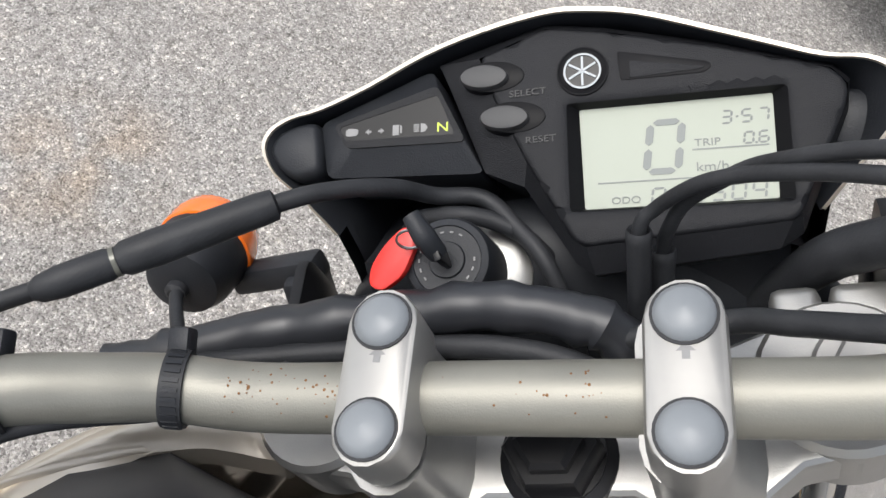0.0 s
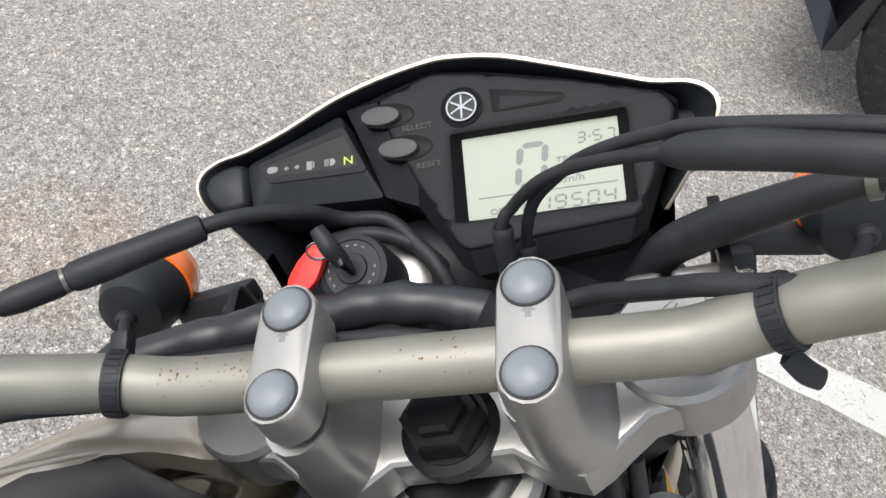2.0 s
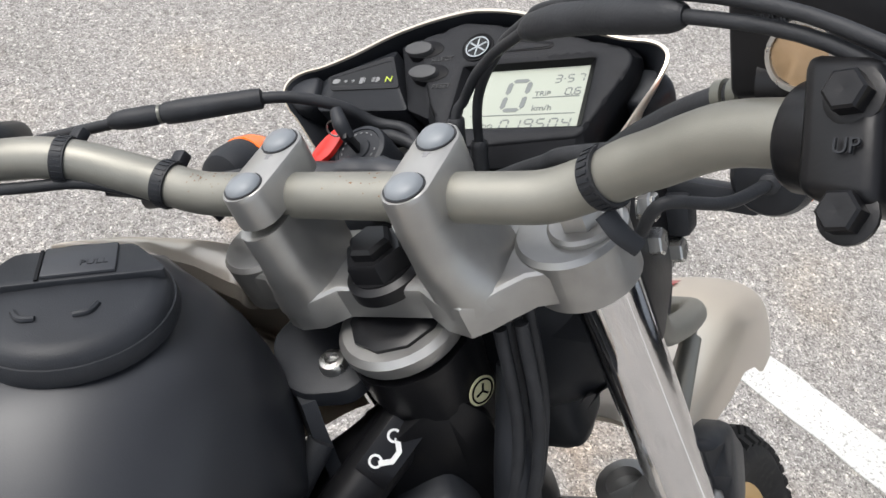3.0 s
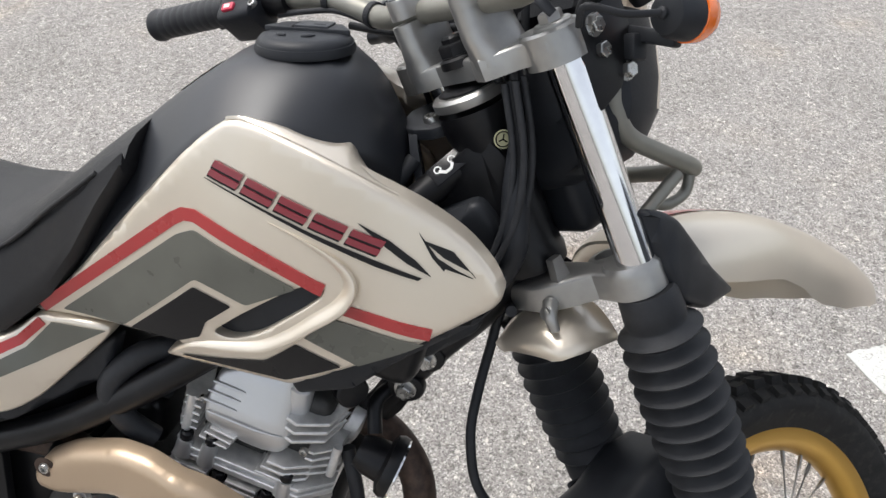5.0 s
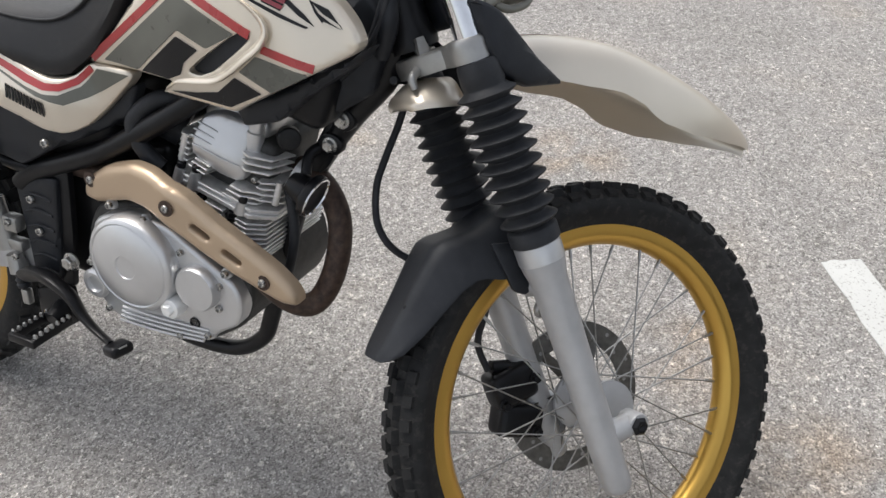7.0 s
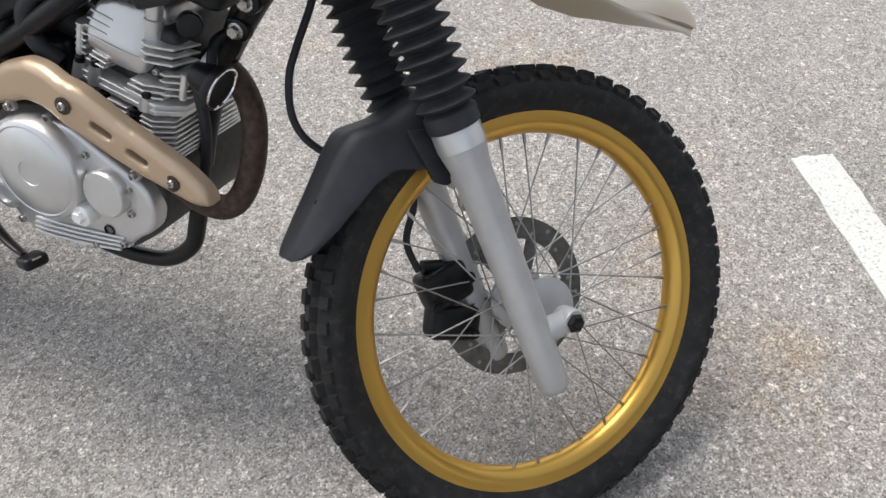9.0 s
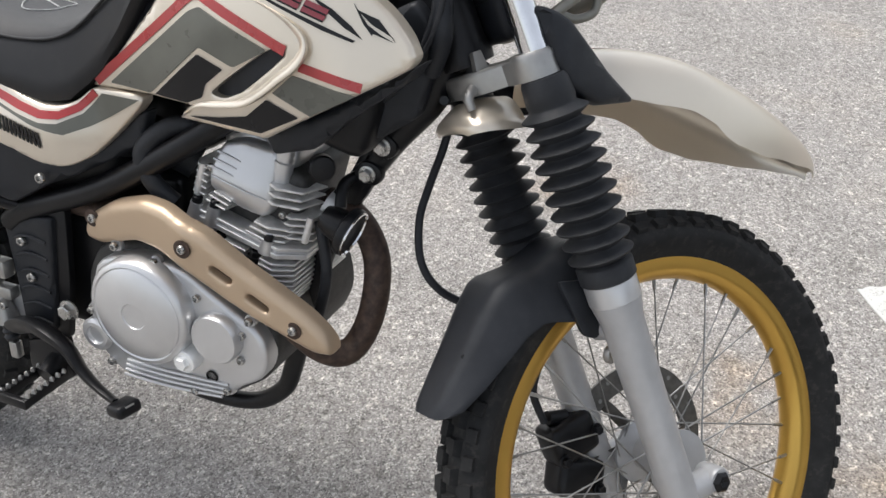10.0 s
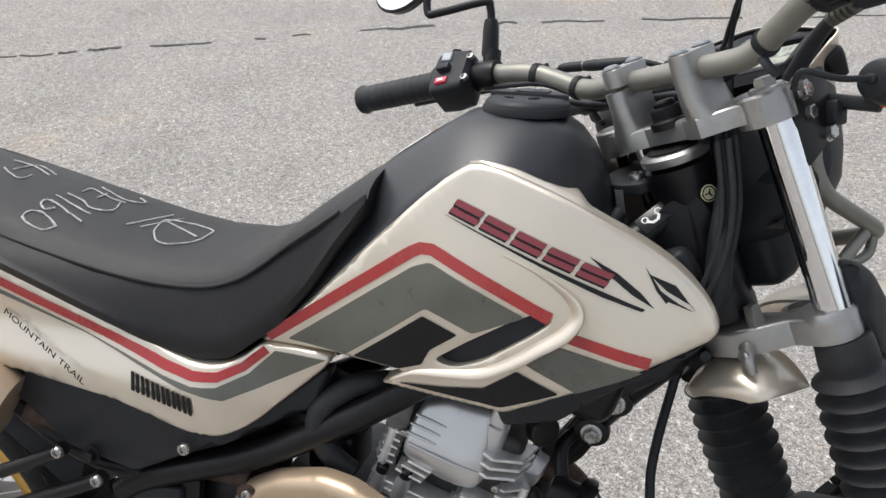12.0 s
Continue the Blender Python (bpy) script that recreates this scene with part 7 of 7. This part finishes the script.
    for y in (-0.016, 0.040):
        part("stud", lathe([(0.0, -0.035), (0.0058, -0.035), (0.0058, 0.047), (0.0, 0.047)], A @ Matrix.Translation((0.087, y, 0.0)), 14), M_CORE, cyl)
        part("stud_nut", DARKHEX, None, cyl, m=A @ Matrix.Translation((0.088, y, 0.043)) @ Matrix.Scale(0.85, 4))
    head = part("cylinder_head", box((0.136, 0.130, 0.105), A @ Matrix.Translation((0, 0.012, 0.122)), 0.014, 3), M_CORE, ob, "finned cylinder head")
    plate(fin_outline(0.094, -0.070, 0.102, 0.030), 0.059, 0.007, head, "head_flange")
    plate(fin_outline(0.090, -0.066, 0.100, 0.030), 0.066, 0.006, head, "head_flange", M_CASE)
    plate(fin_outline(0.094, -0.070, 0.102, 0.030), 0.072, 0.0035, head, "head_flange")
    for y, h in ((-0.031, 0.092), (0.055, 0.084), (-0.058, 0.086)):
        part("bolt_boss", lathe([(0.0, 0.06), (0.0105, 0.06), (0.0085, h - 0.008), (0.0085, h - 0.004), (0.0, h - 0.004)], A @ Matrix.Translation((0.090, y, 0)), 18), M_CASE, head)
        part("head_bolt", lathe([(0.0, h - 0.004), (0.0068, h - 0.004), (0.0068, h + 0.004), (0.0045, h + 0.006), (0.004, h + 0.003), (0.0, h + 0.003)], A @ Matrix.Translation((0.090, y, 0)), 14), M_FRAME, head)
    for k in range(5):
        plate([(-0.08, -0.074), (0.076, -0.074), (0.088, -0.068), (0.088, -0.050), (-0.08, -0.050)], 0.094 + 0.0100 * k, 0.0024, head)
    part("fin_post", lathe([(0.0, 0.09), (0.0052, 0.09), (0.0052, 0.138), (0.0, 0.138)], A @ Matrix.Translation((0.085, -0.062, 0)), 12), M_FIN, head)
    for k in range(3):
        plate([(0.06, -0.046 + 0.005 * k), (0.094, -0.044 + 0.005 * k), (0.097, -0.012 + 0.003 * k), (0.06, -0.006 + 0.003 * k)], 0.0935 + 0.0082 * k, 0.0022, head)
        plate([(0.05, 0.036), (0.088, 0.038), (0.092, 0.050), (0.074, 0.080), (0.03, 0.092)], 0.131 + 0.0118 * k, 0.0030, head)
        plate([(0.06, 0.020 + 0.005 * k), (0.096, 0.022 + 0.005 * k), (0.096, 0.052), (0.080, 0.074), (0.04, 0.080)], 0.0785 + 0.0095 * k, 0.0028, head)
    for k in range(4):
        plate([(0.03, 0.066), (0.080, 0.066), (0.080, 0.074), (0.058, 0.102 - 0.002 * k), (-0.06, 0.104)], 0.086 + 0.0100 * k, 0.0026, head)
    part("fin_post", lathe([(0.0, 0.084), (0.005, 0.084), (0.005, 0.124), (0.0, 0.124)], A @ Matrix.Translation((0.064, 0.094, 0)), 12), M_FIN, head)
    cov = rounded([(-0.046, 0.150), (-0.042, 0.177), (-0.017, 0.190), (0.032, 0.197), (0.040, 0.171), (0.049, 0.121), (0.042, 0.104), (0.002, 0.103), (-0.044, 0.114)], 0.008, 4)
    cf = lambda y, z: 0.096 - 0.34 * max(0.0, z - 0.134) - 0.16 * max(0.0, 0.134 - z) - 1.6 * max(0.0, y - 0.020) ** 1.5
    side = patch(cov, cf, 0.0, 0.05, 0.007, 0.010)
    side.transform(A)
    part("head_cover", side, M_CASE, head, "smooth silver cam cover", angle=30)
    for y0, y1, h in ((-0.044, -0.009, 0.165), (-0.046, -0.011, 0.1545), (-0.046, -0.012, 0.1445), (-0.040, 0.040, 0.1340)):
        part("cover_rib", tube([A @ Vector((cf(y, h) + 0.0004, y, h)) for y in np.linspace(y0, y1, 4)], [0.0016, 0.0020, 0.0018, 0.0009], 8, 2), M_CASE, head)
    bolt(head, A @ Vector((0.084, 0.064, 0.121)), (1, 0, 0), SOCKS)
    bolt(head, A @ Vector((0.084, -0.050, 0.137)), (1, 0, 0), SOCKS)
    part("top_cover", box((0.120, 0.110, 0.040), A @ Matrix.Translation((0, -0.002, 0.180)), 0.012, 3), M_CASE, head)
    part("breather_stub", lathe([(0.0, -0.05), (0.015, -0.05), (0.0135, -0.012), (0.0115, -0.010), (0.0115, 0.010), (0.009, 0.012), (0.0, 0.012)], A @ Matrix.Translation((0.066, 0.040, 0.196)), 20), M_CASE, head)
    part("cam_cap", lathe([(0.0, -0.02), (0.020, -0.02), (0.023, -0.014), (0.023, 0.004), (0.020, 0.007), (0.0, 0.009)], aim(A @ Vector((0.055, 0.088, 0.192)), (0.75, 0.62, 0.1)) @ Matrix.Scale(0.75, 4), 26), M_FRAME, head)
    part("exhaust_flange", lathe([(0.0, -0.01), (0.030, -0.01), (0.030, 0.004), (0.024, 0.008), (0, 0.008)], aim(A @ Vector((0.0, 0.098, 0.115)), A.to_3x3() @ Vector((0, 1, -0.2))), 28), M_FIN, head)
    fc = aim((0.074, -0.443, 0.637), (0.02, 0.94, -0.34))
    part("horn_body", lathe([(0.0, -0.040), (0.016, -0.040), (0.020, -0.030), (0.022, -0.012), (0.031, -0.008), (0.0335, -0.002), (0.0325, 0.004), (0.027, 0.004), (0.022, 0.001), (0.0, 0.003)], fc, 36), M_FRAME, ob, "round black horn ringed in chrome")
    part("horn_ring", ring([(0.0275, 0.0035), (0.0312, 0.0035), (0.0312, 0.0060), (0.0285, 0.0064)], fc, 36), M_CHROME, ob)
    part("horn_bracket", tube([(0.050, -0.470, 0.655), (0.030, -0.475, 0.680), (0.010, -0.462, 0.690)], 0.008, 10), M_FRAME, ob)
    part("intake_duct", tube([(0.03, -0.70, 0.67), (0.05, -0.75, 0.70), (0.06, -0.80, 0.70)], [0.028, 0.030, 0.032], 18), M_RUBBER, ob, "black intake rubber")
    part("throttle_body", merge(box((0.07, 0.06, 0.06), Matrix.Translation((0.03, -0.735, 0.625)), 0.012, 3), tube([(0.072, -0.72, 0.615), (0.085, -0.755, 0.600), (0.088, -0.79, 0.590)], 0.009, 12)), M_FRAME, ob)
    part("breather_hose", tube([(0.06, -0.66, 0.735), (0.085, -0.70, 0.735), (0.100, -0.735, 0.70), (0.100, -0.725, 0.66), (0.09, -0.70, 0.63)], 0.013, 14), M_RUBBER, ob, "black breather hose")
    part("front_hose", tube([(0.05, -0.50, 0.63), (0.06, -0.485, 0.56), (0.05, -0.505, 0.48), (0.03, -0.53, 0.43)], 0.008, 12), M_RUBBER, ob)
    part("under_tank_box", box((0.16, 0.17, 0.09), Matrix.Translation((0.0, -0.50, 0.795)) @ pose(0, 0, 0, -14, 0, 0), 0.02, 3), M_FRAME, ob)
    part("wedge_below_panel", patch(rounded([(-0.345, 0.872), (-0.36, 0.85), (-0.43, 0.795), (-0.475, 0.752), (-0.53, 0.735), (-0.545, 0.765), (-0.46, 0.80)], 0.006, 3), lambda y, z: 0.112 + 0.010 * smooth(-0.5, -0.38, y), 0.0, 0.05, 0.008, 0.02), M_BLACK, ob, "black shroud below the tank panel")
    part("swingarm_pivot", box((0.150, 0.130, 0.200), Matrix.Translation((0.0, -0.905, 0.470)), 0.02, 3), M_FRAME, ob)
    part("airbox", box((0.17, 0.26, 0.16), Matrix.Translation((0.0, -0.92, 0.66)), 0.03, 3), M_FRAME, ob)
    return ob


engine()

# ---- exhaust ----
pipe = [(0.0, -0.515, 0.640), (0.010, -0.462, 0.624), (0.026, -0.427, 0.578), (0.046, -0.424, 0.508), (0.066, -0.444, 0.456), (0.086, -0.478, 0.458), (0.104, -0.530, 0.506), (0.118, -0.62, 0.578), (0.116, -0.70, 0.610), (0.104, -0.77, 0.598), (0.080, -0.82, 0.588), (0.078, -0.95, 0.590), (0.120, -1.10, 0.640)]
exhaust = part("exhaust_pipe", tube(pipe, 0.0185, 20), M_RUST, bike, "brown heat-stained exhaust pipe")
hs = rounded([(-0.8318, 0.5772), (-0.815, 0.6021), (-0.7734, 0.6289), (-0.7147, 0.6486), (-0.6773, 0.6474), (-0.6176, 0.6247), (-0.5673, 0.5881), (-0.5231, 0.5607), (-0.4786, 0.5314), (-0.453, 0.5086), (-0.4425, 0.4914), (-0.4422, 0.4765), (-0.4681, 0.4752), (-0.507, 0.4918), (-0.5537, 0.5124), (-0.5994, 0.5381), (-0.6407, 0.5635), (-0.6887, 0.5831), (-0.7271, 0.5852), (-0.7987, 0.5599), (-0.8261, 0.5613)], 0.010, 4)
hx = lambda y, z: 0.155 - 0.14 * max(0.0, y + 0.645) - 0.15 * max(0.0, -0.645 - y)
slots = [stadium(-0.5916, 0.5717, 0.0115, 0.0062, radians(-31)), stadium(-0.5427, 0.5395, 0.0115, 0.0062, radians(-31))]
shield = part("heat_shield", patch(hs, hx, 0.0, 0.014, 0.013, 0.006, slots), M_BRONZE, exhaust, "bronze painted exhaust heat shield", angle=60)
for y, z in ((-0.8064, 0.5991), (-0.6421, 0.6012), (-0.4946, 0.5089)):
    part("shield_cup", lathe([(0.0, 0.0005), (0.0125, 0.0005), (0.0125, 0.0015), (0.0105, 0.0020), (0.0, 0.0018)], aim((hx(y, z) - 0.0012 * (abs(y + 0.65) > 0.1), y, z), (1, 0, 0)), 24), M_RUST, shield)
    part("bolt", SOCK, None, shield, m=aim((hx(y, z) - 0.0008 * (abs(y + 0.65) > 0.1), y, z), (1, 0, 0)) @ Matrix.Scale(0.85, 4))
muff = tube([(0.150, -1.10, 0.655), (0.165, -1.18, 0.690), (0.170, -1.30, 0.735), (0.170, -1.50, 0.80), (0.168, -1.58, 0.825)], [0.040, 0.056, 0.062, 0.062, 0.05], 28)
part("muffler", muff, M_BRONZE, exhaust, "bronze exhaust silencer")
part("pipe_band", tube([(0.104, -0.775, 0.585), (0.086, -0.815, 0.582)], 0.022, 18, smooth=False), M_FRAME, exhaust)

# ---- swingarm, rear brake, pedal and pegs ----
for s in (-1, 1):
    arm = [[Vector((s * 0.092 + dx, y, z + dz)) for dx, dz in rounded([(-0.014, -h), (0.014, -h), (0.014, h), (-0.014, h)], 0.005, 3)] for y, z, h in ((-0.985, 0.402, 0.024), (-1.02, 0.392, 0.025), (-1.20, 0.352, 0.024), (-1.38, 0.325, 0.020), (-1.43, 0.322, 0.018))]
    sw = part("swingarm", skin(arm), M_SLIDER, bike, "silver box-section swingarm")
    part("arm_cover", box((0.006, 0.20, 0.018), Matrix.Translation((s * 0.096, -1.10, 0.402)) @ pose(0, 0, 0, -11, 0, 0), 0.002), M_FRAME, sw)
mc = merge(tube([(0.118, -1.044, 0.508), (0.118, -1.038, 0.46), (0.118, -1.030, 0.415)], [0.014, 0.016, 0.017], 18), box((0.024, 0.032, 0.030), Matrix.Translation((0.120, -1.006, 0.470)), 0.006), tube([(0.118, -1.022, 0.405), (0.118, -1.015, 0.372)], [0.014, 0.018], 16, smooth=False), box((0.020, 0.040, 0.022), Matrix.Translation((0.118, -1.010, 0.428)), 0.005))
rear_mc = part("rear_master_cylinder", mc, M_CAST, bike, "alloy rear brake master cylinder")
part("cylinder_boot", lathe([(0.0, 0), (0.010, 0), (0.012, 0.006), (0.009, 0.010), (0.012, 0.016), (0.009, 0.020), (0.011, 0.028), (0.0, 0.03)], aim((0.118, -1.013, 0.340), (0, -0.15, 1)), 18), M_RUBBER, rear_mc)
part("clevis", box((0.014, 0.016, 0.030), Matrix.Translation((0.118, -1.010, 0.322)), 0.003), M_CAST, rear_mc)
for y, z in ((-1.004, 0.476), (-1.000, 0.412)):
    bolt(rear_mc, (0.133, y, z), (1, 0, 0), SOCK, 0.9)
pedal = merge(tube([(0.135, -0.985, 0.378), (0.140, -0.945, 0.396), (0.150, -0.900, 0.398), (0.156, -0.862, 0.386), (0.162, -0.835, 0.362), (0.168, -0.805, 0.346), (0.174, -0.775, 0.338), (0.179, -0.757, 0.338)], [0.018, 0.024, 0.024, 0.020, 0.016, 0.0135, 0.012, 0.012], 14, flat=0.5), box((0.040, 0.034, 0.020), Matrix.Translation((0.183, -0.744, 0.338)) @ pose(0, 0, 0, 12, 0, -14), 0.007, 3))
bp = part("brake_pedal", pedal, M_FRAME, bike, "scuffed black brake pedal")
part("pedal_pad", box((0.018, 0.010, 0.006), Matrix.Translation((0.185, -0.734, 0.345)) @ pose(0, 0, 0, 12, 0, -14), 0.002), M_CAST, bp)
peg = part("foot_peg", merge(box((0.085, 0.010, 0.016), Matrix.Translation((0.165, -0.958, 0.301)), 0.003), box((0.085, 0.010, 0.016), Matrix.Translation((0.165, -0.908, 0.306)), 0.003), tube([(0.11, -0.933, 0.316), (0.14, -0.933, 0.307)], [0.020, 0.015], 14, smooth=False), box((0.010, 0.058, 0.016), Matrix.Translation((0.205, -0.933, 0.304)), 0.003)), M_FRAME, bike, "black serrated steel foot peg")
tooth = mesh("tooth", lathe([(0.0045, 0), (0.003, 0.006), (0.0, 0.008)], Matrix.Identity(4), 5), M_CAST)
for k in range(7):
    for y, z in ((-0.958, 0.308), (-0.908, 0.313)):
        part("tooth", tooth, None, peg, m=Matrix.Translation((0.128 + 0.012 * k, y, z)))
part("peg_bracket", prism(rounded([(-0.99, 0.34), (-0.91, 0.37), (-0.90, 0.30), (-0.95, 0.262), (-0.99, 0.285)], 0.008, 3), axes((0.100, 0, 0), (0, 1, 0), (0, 0, 1), (1, 0, 0)), 0.014, 0.003), M_FRAME, peg)
part("rear_fender", skin([[Vector((x, y, z - 0.10 * (abs(x) / 0.11) ** 3)) for x in np.linspace(-0.11, 0.11, 13)] for y, z in ((-1.05, 0.62), (-1.16, 0.70), (-1.30, 0.775), (-1.45, 0.83), (-1.62, 0.87), (-1.75, 0.88))], cap=False, closed=False), M_BLACK, bike, "black rear mudguard")


# ---- a dark car parked beyond ----
def car():
    ob = thing("parked_car", "dark blue car parked beyond the white line", "car", pose(-0.64, 1.50, 0, 0, 0, 30))
    # x along the car, y across it, the near side at y = 0
    wheels = (0.0, 2.6)

    def side(z_low):
        low = []
        for cx in wheels[::-1]:
            low += [(cx + 0.37, z_low)] + [(cx + 0.36 * math.cos(t), 0.24 + 0.40 * math.sin(t)) for t in np.linspace(0.1, math.pi - 0.1, 12)] + [(cx - 0.37, z_low)]
        return low

    loops = []
    prof = [(-0.52, 0.66), (-0.30, 0.82), (0.40, 0.90), (1.8, 0.93), (3.0, 0.92), (3.40, 0.78), (3.46, 0.45), (3.40, 0.22)] + side(0.20) + [(-0.46, 0.30), (-0.57, 0.38), (-0.57, 0.54)]
    for y, k in ((0.03, 0.97), (0.0, 1.0), (0.02, 1.0), (1.68, 1.0), (1.70, 1.0), (1.67, 0.97)):
        loops.append([Vector((1.3 + (x - 1.3) * k, y, 0.50 + (z - 0.50) * k)) for x, z in prof])
    body = skin(loops, cap=False)
    bmesh.ops.triangle_fill(body, edges=[e for e in body.edges if len(e.link_faces) == 1], use_beauty=True)
    part("body", body, M_CARP, ob, angle=40)
    cabin = [[Vector((x, y, z)) for x, y in ((x0, y0), (x1, y0), (x1, 1.70 - y0), (x0, 1.70 - y0))] for z, x0, x1, y0 in ((0.88, 0.35, 3.05, 0.06), (1.15, 0.75, 2.75, 0.16), (1.38, 1.15, 2.35, 0.24), (1.42, 1.30, 2.20, 0.32))]
    part("cabin", skin(cabin), M_CARP, ob, angle=50)
    for x0, x1, x2, x3 in ((0.66, 1.72, 1.72, 1.14), (1.80, 2.86, 2.44, 1.80)):
        quad = [Vector((x0, 0.068, 0.93)), Vector((x1, 0.068, 0.93)), Vector((x2, 0.222, 1.33)), Vector((x3, 0.222, 1.33))]
        part("side_window", skin([quad, [p + Vector((0, -0.010, 0.004)) for p in quad]]), M_CARGL, ob)
    for cx in wheels:
        for y, s in ((0.11, -1), (1.59, 1)):
            f = axes((cx, y, 0.31), (1, 0, 0), (0, 0, 1), (0, s, 0))
            w = part("wheel", ring([(0.20, -0.09), (0.26, -0.10), (0.305, -0.085), (0.31, 0.0), (0.305, 0.085), (0.26, 0.10), (0.20, 0.09), (0.19, 0.0)], f, 48), M_TYRE, ob)
            part("wheel_rim", lathe([(0.0, 0.06), (0.05, 0.065), (0.12, 0.05), (0.18, 0.07), (0.20, 0.085), (0.205, 0.07), (0.20, 0.0), (0, 0)], f, 40), M_RIMC, w)


car()
